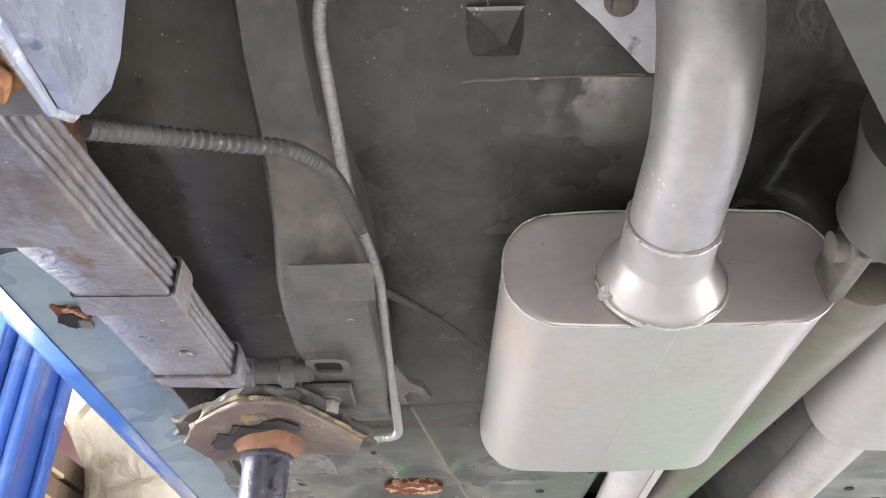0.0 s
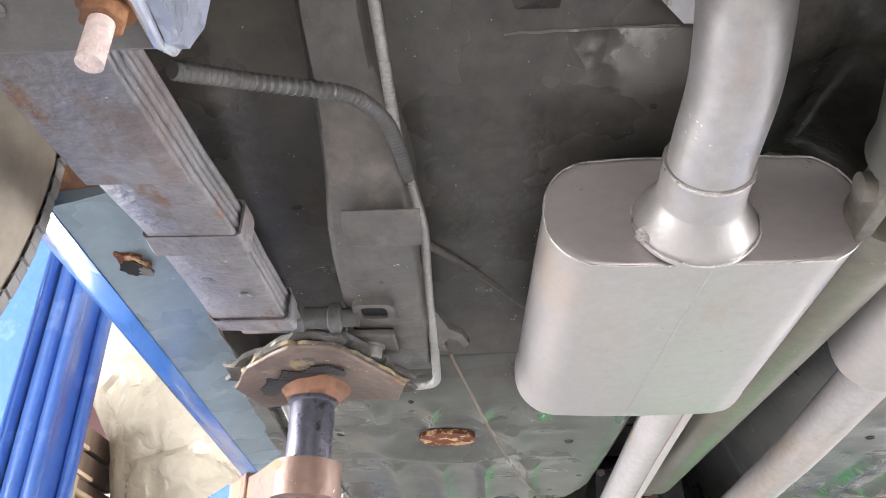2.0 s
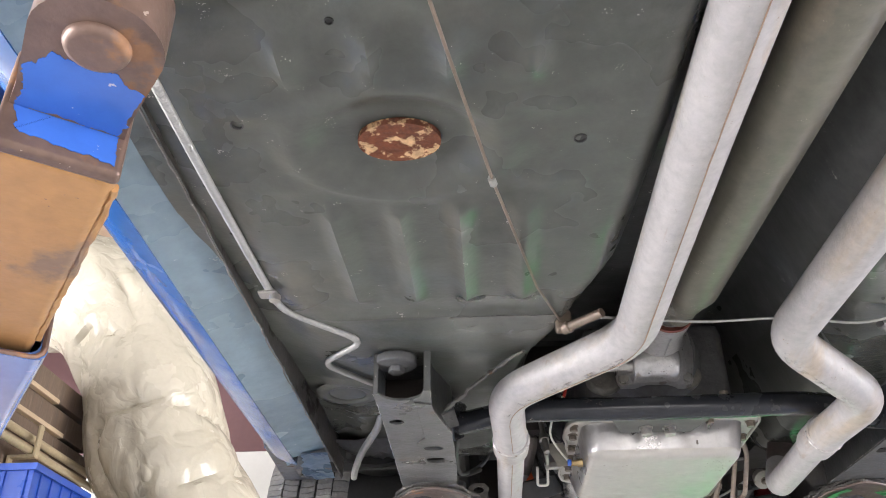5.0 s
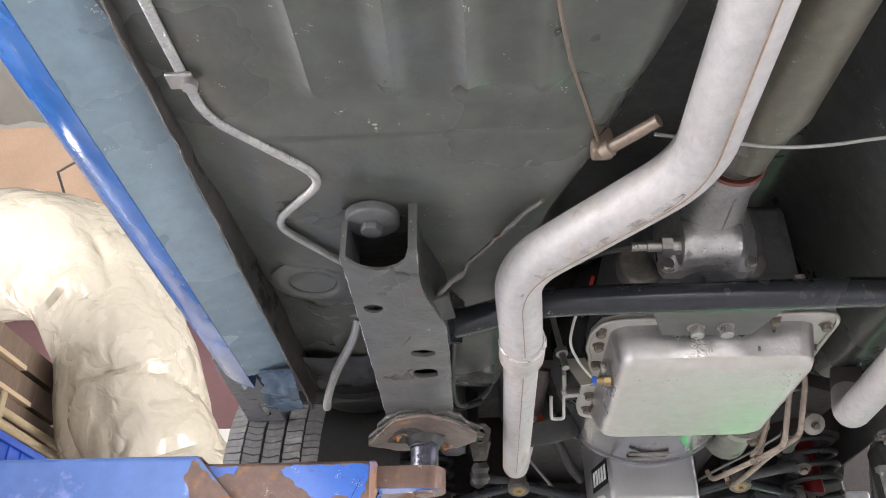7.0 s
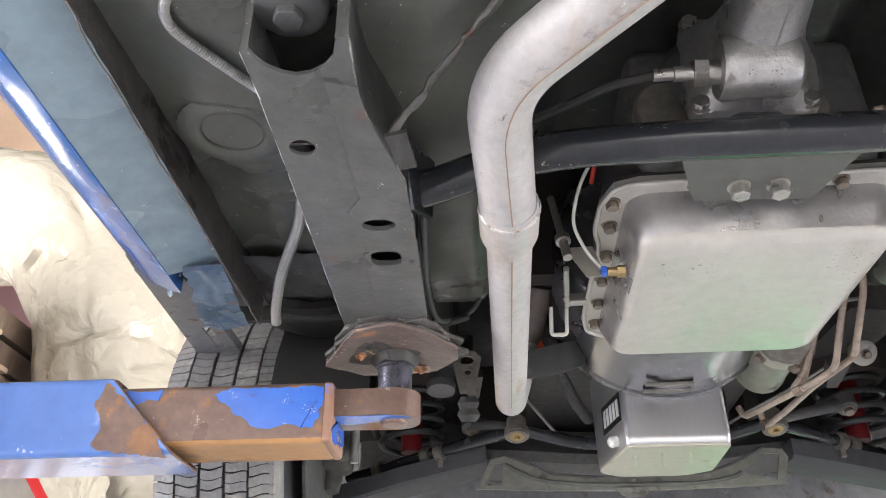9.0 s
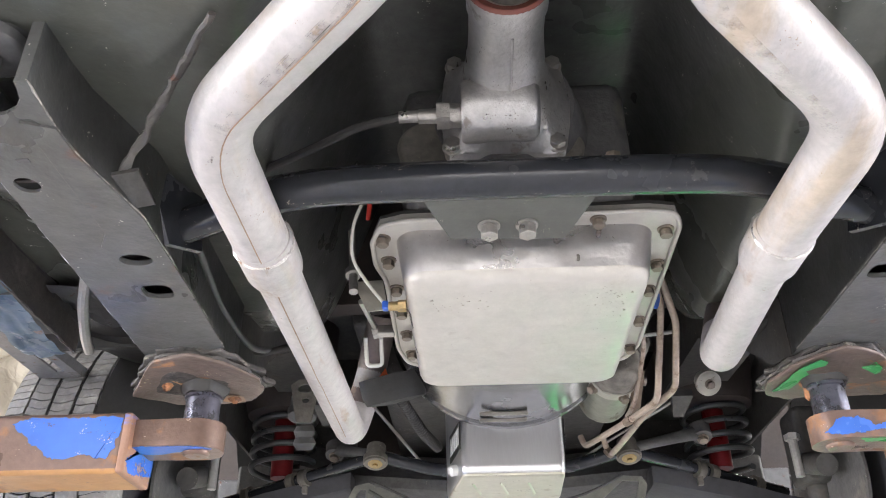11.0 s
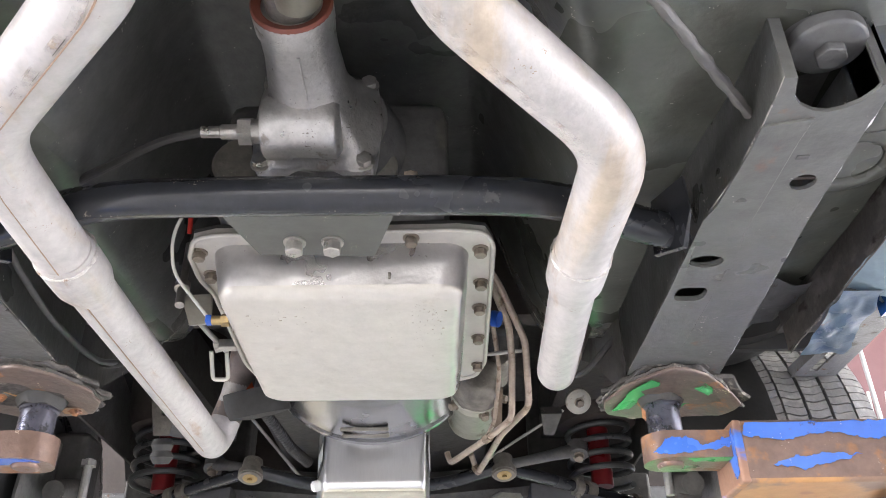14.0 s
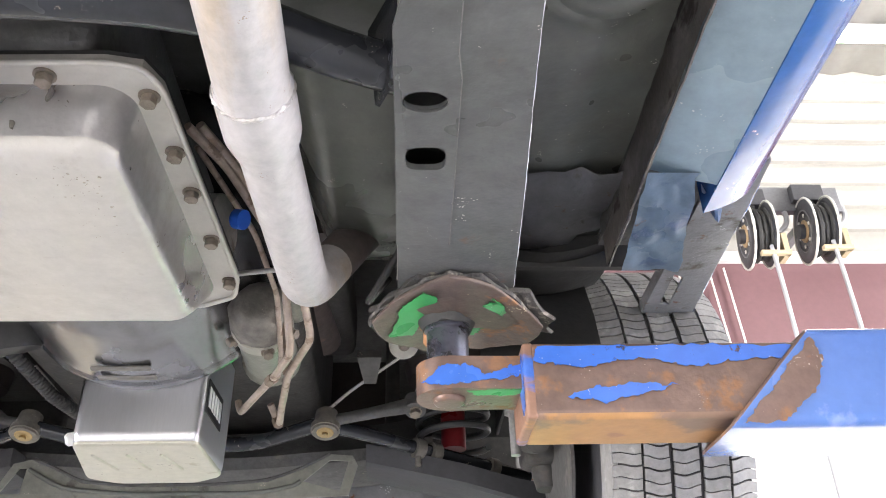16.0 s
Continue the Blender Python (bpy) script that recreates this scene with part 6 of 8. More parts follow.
def sump_ring(z, grow, drop):
    corners = [(0.104, 2.725 + drop), (0.108, 2.90), (0.06, 2.935), (-0.07, 2.935), (-0.112, 2.90), (-0.078, 2.725 + drop)]
    cx, cy = 0.0, 2.83
    ps = [Vector((cx + (x - cx) * grow, cy + (y - cy) * grow, z)) for x, y in corners]
    out = []
    for i in range(6):
        a_, b_, c_ = ps[i - 1], ps[i], ps[(i + 1) % 6]
        r = 0.012
        p_, q_ = b_ + (a_ - b_).normalized() * r, b_ + (c_ - b_).normalized() * r
        for k in range(5):
            t = k / 4
            out.append((1 - t) ** 2 * p_ + 2 * t * (1 - t) * b_ + t * t * q_)
    return out


sump = part("oil_pan", loft([sump_ring(1.83, 1.02, 0.012), sump_ring(1.76, 1.015, 0.010), sump_ring(1.668, 1.0, 0.0), sump_ring(1.658, 0.995, 0.0), sump_ring(1.652, 0.975, 0.002)]), OIL_PAN_METAL, engine, "bright brushed metal oil pan")
part("pan_base", loft([sump_ring(1.6525, 0.985, 0.0), sump_ring(1.649, 0.98, 0.0), sump_ring(1.6465, 0.96, 0.003)]), OIL_PAN_BASE, sump, "scuffed pale pan bottom")
for k in range(3):
    part("base_bead", sweep([(-0.06 + 0.05 * k, 2.77, 1.6462), (-0.045 + 0.05 * k, 2.85, 1.6462)], 0.003, 6, flat=0.4), OIL_PAN_BASE, sump)
part("drain_boss", lathe([(0, 0.010), (0.012, 0.010), (0.016, 0.006)], (-0.088, 2.77, 1.672), (-1, -0.3, -0.3), 16), LABEL_WHITE, sump, "white drain fitting")
for sx, x0, x1 in ((-1, -0.0795, -0.1005), (1, 0.1055, 0.1075)):
    n_ = Vector((2.832 - 2.735, x0 - x1, 0)).normalized() * sx
    quad = [Vector((x0, 2.737, 1.70)), Vector((x1, 2.832, 1.70)), Vector((x1, 2.832, 1.752)), Vector((x0, 2.737, 1.752))]
    d = part("decal", loft([[p + n_ * 0.0005 for p in quad], [p + n_ * 0.0022 for p in quad]]), DECAL_BLACK, sump, "black rectangular decal")
    for k in range(5):
        t0, t1 = 0.07 + 0.18 * k, 0.07 + 0.18 * k + 0.12
        bar = [quad[0].lerp(quad[1], t0) + Vector((0, 0, 0.01)), quad[0].lerp(quad[1], t1) + Vector((0, 0, 0.01)), quad[3].lerp(quad[2], t1) - Vector((0, 0, 0.01)), quad[3].lerp(quad[2], t0) - Vector((0, 0, 0.01))]
        part("decal_bar", loft([[p + n_ * 0.002 for p in bar], [p + n_ * 0.003 for p in bar]]), DECAL_WHITE, d)
starter = part("starter_motor", jitter(lathe([(0, 0.042), (0.11, 0.042), (0.114, 0.046), (0.126, 0.046), (0.13, 0.04), (0.134, 0.02)], (0.193, 2.66, 1.803), (-0.02, 1, 0), 32), 0.0008, 60), PAINT_OLIVE, engine, "olive painted starter motor")
part("end_housing", jitter(lathe([(-0.075, 0.018), (-0.072, 0.03), (-0.06, 0.042), (-0.022, 0.0445), (-0.02, 0.042)], (0.193, 2.66, 1.803), (-0.02, 1, 0), 32), 0.0022, 160), CASE_DARK, starter, "dark pitted end housing")
part("end_band", jitter(lathe([(-0.02, 0.043), (-0.018, 0.0455), (0.004, 0.0455), (0.006, 0.043)], (0.193, 2.66, 1.803), (-0.02, 1, 0), 32), 0.0006, 80), BRIGHT_WORN, starter, "cream end band")
for a_ in (215, 285, 340):
    placed("through_bolt", BOLT_PAN, facing((0.193 + 0.046 * math.cos(radians(a_)), 2.652, 1.803 + 0.046 * math.sin(radians(a_))), (math.cos(radians(a_)), -0.4, math.sin(radians(a_)))), starter)
part("solenoid", jitter(lathe([(0, 0.012), (0.01, 0.019), (0.09, 0.02), (0.10, 0.012)], (0.235, 2.60, 1.842), (0, 1, 0), 20), 0.001, 90), CASE_DARK, starter, "grimy solenoid")
strip_ = [(0.214, 2.60, 1.79), (0.236, 2.60, 1.785), (0.238, 2.70, 1.742), (0.222, 2.70, 1.742)]
part("starter_brace", bevel(loft([strip_, [(x, y, z + 0.003) for x, y, z in strip_]]), 0.0008, 1), LINE_BROWN, starter, "flat brown brace")
part("solenoid_cap", lathe([(0, 0.012), (0.012, 0.012)], (0.205, 2.36, 1.80), (1, -0.4, -0.4), 16), CONNECTOR_BLUE, engine, "blue plug cap")
part("kickdown_boss", lathe([(0, 0.04), (0.02, 0.038)], (0.165, 2.40, 1.815), (1, -0.2, 0), 24), CAST_ALUMINIUM, gearbox)
COOLER_RUNS = ([(0.17, 2.24, 1.84), (0.20, 2.31, 1.838), (0.235, 2.42, 1.818), (0.245, 2.50, 1.797), (0.2475, 2.588, 1.728), (0.215, 2.66, 1.722), (0.17, 2.74, 1.715), (0.148, 2.785, 1.714), (0.142, 2.79, 1.735)],
               [(0.18, 2.25, 1.85), (0.215, 2.33, 1.84), (0.262, 2.45, 1.805), (0.276, 2.5725, 1.743), (0.235, 2.66, 1.726), (0.215, 2.76, 1.715), (0.203, 2.828, 1.712), (0.196, 2.838, 1.722), (0.188, 2.818, 1.74)],
               [(0.165, 2.30, 1.86), (0.212, 2.44, 1.83), (0.228, 2.55, 1.80), (0.224, 2.66, 1.75), (0.215, 2.70, 1.74)])
for run, r_ in zip(COOLER_RUNS, (0.0056, 0.0056, 0.0038)):
    part("cooler_line", sweep(filleted(run, 0.018, 5), r_, 10), LINE_TAN, gearbox, "tan steel cooler line")
for p_, q_ in (((0.196, 2.838, 1.722), (0.2, 2.832, 1.714)), ((0.215, 2.66, 1.722), (0.207, 2.674, 1.7205))):
    part("line_nut", lathe([(0, 0.0085), (0.016, 0.0085)], p_, Vector(q_) - Vector(p_), 6), LINE_BROWN, gearbox)
part("throttle_rod", sweep([(0.13, 2.50, 1.795), (0.20, 2.49, 1.80), (0.27, 2.485, 1.805)], 0.0035, 8), LINE_GREY, gearbox, "thin pale rod")
part("floor_hose", sweep(filleted([(-0.372, 2.06, 1.78), (-0.376, 2.12, 1.762), (-0.386, 2.25, 1.755), (-0.388, 2.36, 1.76), (-0.383, 2.43, 1.767), (-0.36, 2.47, 1.785), (-0.33, 2.49, 1.81), (-0.31, 2.50, 1.86)], 0.03, 5), 0.0046, 10), MOUNT_RUBBER, car, "dark grey hose along the rail")
part("clutch_rod", sweep([(-0.278, 2.995, 1.883), (-0.16, 3.068, 1.757)], 0.0035, 8), LINE_STEEL, engine, "thin bright rod")
part("dust_shield", turned(lathe([(0, 0.02), (0.004, 0.045), (0.02, 0.05), (0.05, 0.05)], (0, 0, 0), (0, 0, 1), 28), Matrix.Translation((-0.192, 2.70, 1.776)) @ pose(0, 0, 0, 18, -12, 0) @ Matrix.Diagonal((1.2, 0.8, 1, 1))), RUBBER_BLACK, engine, "dark dished dust shield")
part("breather_hose", ribbed([(-0.19, 2.70, 1.79), (-0.15, 2.80, 1.75), (-0.125, 2.86, 1.74)], 0.011, 0.006, 0.0015), RUBBER_BLACK, engine, "black ribbed breather hose")
for s in (-1, 1):
    pts = [(s * 0.20, 2.75, 1.99), (s * 0.215, 2.80, 1.97), (s * 0.24, 3.1, 1.98)]
    part("exhaust_manifold", sweep(filleted(pts, 0.03), 0.035, 16), HEAT_BROWN, engine, "heat-browned exhaust manifold")

# front crossmember and suspension
rings = []
for k in range(25):
    x = -0.46 + 0.92 * k / 24
    sag = 0.055 * (abs(x) / 0.46) ** 2.2
    y0 = 3.10 + 0.04 * smooth01((abs(x) - 0.2) / 0.2)
    rings.append([(x, y0 + a, 1.715 + sag + b) for a, b in ((0.03, 0.03), (0.035, 0.008), (0.05, 0.0), (0.13, -0.012), (0.2, 0.0), (0.24, 0.03), (0.24, 0.1), (0.1, 0.1))])
fx = part("front_crossmember", loft(rings), GRIME_SHADE_BLACK, car, "dark green front crossmember")
# its rear web: a pressed plate with cut-outs, a rolled lip and a drilled tab
web = [(-0.352, 1.668), (-0.2, 1.660), (0.0, 1.656), (0.2, 1.660), (0.30, 1.664), (0.315, 1.72), (0.305, 1.738), (0.265, 1.741), (0.215, 1.714), (0.15, 1.69), (0.05, 1.684), (-0.10, 1.684), (-0.19, 1.692), (-0.235, 1.715), (-0.29, 1.737), (-0.32, 1.73)]
cuts = [[(-0.338, 1.674), (-0.298, 1.674), (-0.294, 1.722), (-0.308, 1.722)], [(0.215, 1.69), (0.283, 1.672), (0.298, 1.728), (0.262, 1.73)], oval(-0.018, 1.679, 0.007, 0.0035, 14)]
wb = part("rear_web", jitter(bevel(turned(holed(web, cuts, 0.0, 0.005), Matrix.Translation((0, 3.1, 0)) @ pose(0, 0, 0, 90)), 0.0015, 1, 50), 0.0012, 25), FRONT_OLIVE, fx, "grimy olive rear web with cut-outs")
lip_ = filleted([(-0.288, 3.092, 1.718), (-0.226, 3.09, 1.682), (-0.102, 3.088, 1.669), (0.132, 3.088, 1.668), (0.2, 3.09, 1.682), (0.21, 3.092, 1.69)], 0.04, 6)
part("web_lip", jitter(sweep(lip_, 0.0042, 8), 0.0008, 60), FRONT_GREEN, wb, "rolled lip of the web")
part("web_fold", jitter(sweep(filleted([(-0.285, 3.094, 1.739), (-0.235, 3.092, 1.717), (-0.19, 3.091, 1.694), (-0.10, 3.091, 1.686), (0.05, 3.091, 1.686), (0.15, 3.091, 1.692), (0.215, 3.092, 1.716), (0.262, 3.094, 1.742)], 0.03, 5), 0.003, 8), 0.0006, 60), GRIME_SHADE_BLACK, wb)
part("web_tab", turned(bevel(holed([(-0.052, 1.662), (-0.045, 1.648), (-0.03, 1.643), (-0.002, 1.643), (0.012, 1.649), (0.016, 1.662)], [oval(-0.017, 1.651, 0.009, 0.0035, 14)], 0.0, 0.005), 0.001, 1, 50), Matrix.Translation((0, 3.094, 0)) @ pose(0, 0, 0, 90)), FRONT_OLIVE, wb, "drilled tab under the web")
part("lower_valance", box(-0.75, 0.75, 3.42, 3.45, 1.60, 1.84, 0.01), FOOT_GREY, car, "dull grey lower valance")
# Unseen wall added to shut the background out of the bay.
part("radiator_wall", box(-0.86, 0.86, 3.6, 3.64, 1.7, 2.32), BULKHEAD_BROWN, car)
link = part("centre_link", sweep(filleted([(-0.262, 2.985, 1.765), (-0.2, 3.0, 1.752), (-0.13, 3.03, 1.742), (0.13, 3.03, 1.742), (0.2, 3.0, 1.752), (0.265, 2.985, 1.768)], 0.04), 0.0135, 14), SATIN_BLACK, car, "black steering centre link")
for s in (-1, 1):
    b = part("link_end", lathe([(0, 0.026), (0.012, 0.026), (0.014, 0.022), (0.04, 0.02)], (s * 0.262, 2.98, 1.748), (0, 0.35, 1), 24), CASE_DARK, link)
    part("cap_ring", lathe([(-0.001, 0.0225), (0.003, 0.0235), (0.006, 0.0235)], (s * 0.262, 2.9785, 1.7455), (0, 0.35, 1), 24), CASE_DARK, b)
    part("grease_cap", lathe([(-0.003, 0.013), (0.0, 0.0165), (0.004, 0.0165)], (s * 0.262, 2.9785, 1.7455), (0, 0.35, 1), 24), BRASS, b, "brass-coloured bushing cap")
    placed("cap_nut", bolt_mesh("cap_nut", 0.006, 0.005, BRASS, 0), facing((s * 0.262, 2.9775, 1.743), (0, -0.35, -1)), b)
    rod = part("tie_rod", sweep([(s * 0.262, 2.985, 1.762), (s * 0.36, 3.05, 1.757), (s * 0.43, 3.10, 1.752), (s * 0.66, 3.25, 1.735)], [0.013, 0.0125, 0.0125, 0.0125], 14), SATIN_BLACK, car, "black tie rod with clamps")
    for t in (0.42, 0.5, 0.8):
        p = Vector((s * 0.262, 2.985, 1.762)).lerp(Vector((s * 0.66, 3.25, 1.735)), t)
        part("rod_clamp", merge(lathe([(-0.01, 0.019), (0.01, 0.019)], p, (s * 0.4, 0.26, -0.03), 16), box(p.x - 0.006, p.x + 0.006, p.y - 0.008, p.y + 0.008, p.z - 0.035, p.z - 0.012, 0.002)), CASE_DARK, rod)
    # lower arm
    ring = []
    for x, y, w, z in ((0.33, 3.16, 0.06, 1.722), (0.40, 3.16, 0.065, 1.706), (0.52, 3.17, 0.065, 1.682), (0.62, 3.18, 0.05, 1.66), (0.70, 3.19, 0.035, 1.652)):
        ring.append([(s * x, y + a * w, z + b) for a, b in ((-1, 0.04), (-0.95, 0.006), (-0.8, 0), (0.9, 0), (1, 0.04))])
    part("lower_control_arm", jitter(loft(ring), 0.0015, 25), STEEL_DARK, car, "black lower control arm")
    tip = (0.423, 3.006, 1.8057) if s > 0 else (0.36, 3.056, 1.80)
    tip = Vector((s * tip[0], tip[1], tip[2]))
    a_ = Vector((s * 0.268, 2.985, 1.768))
    pit = part("steering_arm", sweep([a_, a_.lerp(tip, 0.25), a_.lerp(tip, 0.6), a_.lerp(tip, 0.92), tip], [0.013, 0.0125, 0.014, 0.0175, 0.012], 14, flat=0.75), GRIME_SHADE_BLACK, car, "black forged steering arm")
    part("arm_eye", jitter(lathe([(-0.018, 0.012), (-0.016, 0.02), (0.012, 0.021), (0.016, 0.016)], tip, (0, 0.45, 0.9), 20), 0.0008, 90), GRIME_SHADE_BLACK, pit)
    placed("arm_nut", BOLT_BIG_DULL, facing(tip + Vector((0, -0.008, -0.016)), (0, -0.45, -0.9)), pit)
    idler = part("idler_arm", merge(loft([[(s * 0.325, 2.80, 1.812), (s * 0.365, 2.80, 1.812), (s * 0.355, 2.86, 1.79), (s * 0.335, 2.86, 1.79)], [(s * 0.325, 2.81, 1.83), (s * 0.365, 2.81, 1.83), (s * 0.355, 2.87, 1.81), (s * 0.335, 2.87, 1.81)]])), DULL_DARK, car, "grimy cast steering arm")
    if s > 0:
        hub = part("arm_bushing", lathe([(0, 0.006), (0.0005, 0.019), (0.003, 0.0215), (0.004, 0.025), (0.012, 0.025), (0.013, 0.02), (0.03, 0.02)], (0.402, 2.81, 1.838), (-0.1, 0.8, 0.6), 32), BRIGHT_WORN, idler, "worn tan bushing washer")
        placed("bushing_bolt", BOLT_PAN, facing((0.402, 2.8095, 1.8375), (0.1, -0.8, -0.6)), idler)
    # coil spring and shock absorber
    coil, turns = [], 4.4
    for i in range(160):
        a = 2 * math.pi * turns * i / 159
        coil.append((s * 0.502 + 0.070 * math.cos(a), 3.17 + 0.070 * math.sin(a), 1.775 + 0.145 * i / 159))
    part("coil_spring", sweep(coil, 0.0072, 10), COIL_BLACK, car, "black front coil spring")
    part("shock_absorber", lathe([(0, 0.025), (0.24, 0.025), (0.25, 0.013), (0.32, 0.01)], (s * 0.502, 3.17, 1.77), (0, 0, 1), 24), SHOCK_RED, car, "red shock absorber inside the spring")
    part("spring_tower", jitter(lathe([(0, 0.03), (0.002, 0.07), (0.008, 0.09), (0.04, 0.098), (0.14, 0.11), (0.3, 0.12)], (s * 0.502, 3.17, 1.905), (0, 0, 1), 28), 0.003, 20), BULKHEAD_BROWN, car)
    part("tower_wall", box(*sorted((s * 0.36, s * 0.66)), 3.36, 3.40, 1.78, 2.3, 0.01), DULL_DARK, car)
    knuckle = part("steering_knuckle", merge(lathe([(0, 0.02), (0.03, 0.026), (0.07, 0.026), (0.09, 0.018), (0.14, 0.016)], (s * 0.665, 3.06, 1.66), (0.0, 0.1, 1), 18), lathe([(-0.05, 0.022), (0.05, 0.022)], (s * 0.63, 2.96, 1.72), (0, 1, 0.3), 16), box(*sorted((s * 0.62, s * 0.70)), 3.0, 3.1, 1.70, 1.86, 0.015)), DULL_DARK, car, "black steering knuckle")
    part("bump_stud", merge(lathe([(0, 0.009), (0.09, 0.009)], (s * 0.60, 2.98, 1.70), (0, 0, 1), 10), lathe([(0.0, 0.016), (0.012, 0.016)], (s * 0.60, 2.98, 1.775), (0, 0, 1), 6)), LINE_GREY, knuckle)
    part("brake_shield", lathe([(0, 0.14), (0.006, 0.14)], (s * 0.672, 2.99, 1.69), (s, 0, 0), 32), GRIME_SHADE_BLACK, car, "dark brake backing plate")
    if s > 0:
        part("brake_pipe", sweep(filleted([(s * 0.40, 2.42, 1.80), (s * 0.36, 2.5, 1.77), (s * 0.35, 2.56, 1.79), (s * 0.38, 2.62, 1.86)], 0.03), 0.005, 8), RUBBER_BLACK, car, "black brake hose")
    # inner fender over the wheel
    arch = []
    for k in range(15):
        a = radians(10 + 162 * k / 14)
        arch.append([(s * x, 2.98 - 0.47 * math.cos(a), 1.60 + 0.44 * math.sin(a)) for x in (0.50, 0.58, 0.66)])
    bm = loft(arch, False, False)
    bmesh.ops.solidify(bm, geom=bm.faces[:], thickness=0.006)
    part("inner_fender", bm, RUBBER_BLACK, car, "black inner fender")
    grid = []
    for j in range(9):
        t = j / 8
        grid.append([(s * (0.50 + 0.155 * i / 8), 2.27 + 0.20 * t - 0.05 * t * (i / 8 - 0.5), 1.805 + 0.035 * t * t + 0.02 * noise.noise(Vector((i * 0.7, j * 0.7, 3 * s))) - 0.02 * math.sin(3.14 * i / 8) * t) for i in range(9)])
    bm = loft(grid, False, False)
    bmesh.ops.solidify(bm, geom=bm.faces[:], thickness=0.004)
    part("splash_shield", bm, FOOT_GREY, car, "crumpled grey splash shield")
    flap = []
    for j in range(7):
        flap.append([(s * (0.48 + 0.20 * i / 8), 2.43 + 0.17 * j / 6, 1.845 - 0.05 * math.sin(math.pi * (0.15 + 0.7 * i / 8)) - 0.012 * j / 6 + 0.03 * (j / 6) ** 2) for i in range(9)])
    bm = loft(flap, False, False)
    bmesh.ops.solidify(bm, geom=bm.faces[:], thickness=0.005)
    # Dark plate added above the torn tip, standing in for the gap's shade.
    part("tip_closing", box(*sorted((s * 0.645, s * 0.74)), 2.2, 2.42, 1.80, 1.806), GRIME_SHADE_BLACK, car)
    part("rubber_flap", bm, RUBBER_BLACK, car, "black rubber wheelhouse flap")
    # Plate added to shut off the background, black for the hollow's shade.
    part("wheelhouse_wall", jitter(box(*sorted((s * 0.44, s * 0.735)), 2.455, 2.465, 1.79, 2.2), 0.004, 12), RUBBER_BLACK, car, "dark plate added to close the wheelhouse")


strap_ = [(-0.376, 1.796), (-0.362, 1.806), (-0.336, 1.806), (-0.324, 1.794), (-0.33, 1.765), (-0.336, 1.728), (-0.362, 1.728), (-0.370, 1.765)]
eye_ = [oval(-0.350, 1.789, 0.013, 0.008, 16), oval(-0.348, 1.767, 0.006, 0.005, 14)]
hang = part("hanger_strap", bevel(turned(holed(strap_, eye_, 0.0, 0.004), Matrix.Translation((0, 2.655, 0)) @ pose(0, 0, 0, 90)), 0.001, 1, 50), CASE_DARK, car, "grimy hanger strap")
part("hanger_boot", jitter(lathe([(0, 0.014), (0.01, 0.019), (0.02, 0.015), (0.03, 0.02), (0.042, 0.013)], (-0.349, 2.664, 1.726), (0, 0.3, -1), 18), 0.001, 70), RUBBER_BLACK, hang, "black rubber boot")
part("engine_mount", jitter(lathe([(0, 0.02), (0.003, 0.03), (0.018, 0.032), (0.022, 0.027), (0.05, 0.027)], (-0.418, 2.955, 1.838), (0, 0.2, 1), 24), 0.001, 60), MOUNT_RUBBER, car, "round grey rubber mount")
part("ground_wire", sweep(filleted([(0.392, 2.95, 1.874), (0.354, 2.965, 1.853), (0.305, 3.0, 1.833), (0.243, 3.097, 1.819), (0.179, 3.2, 1.799)], 0.03, 4), 0.0032, 8), LINE_STEEL, car, "thin bright wire")


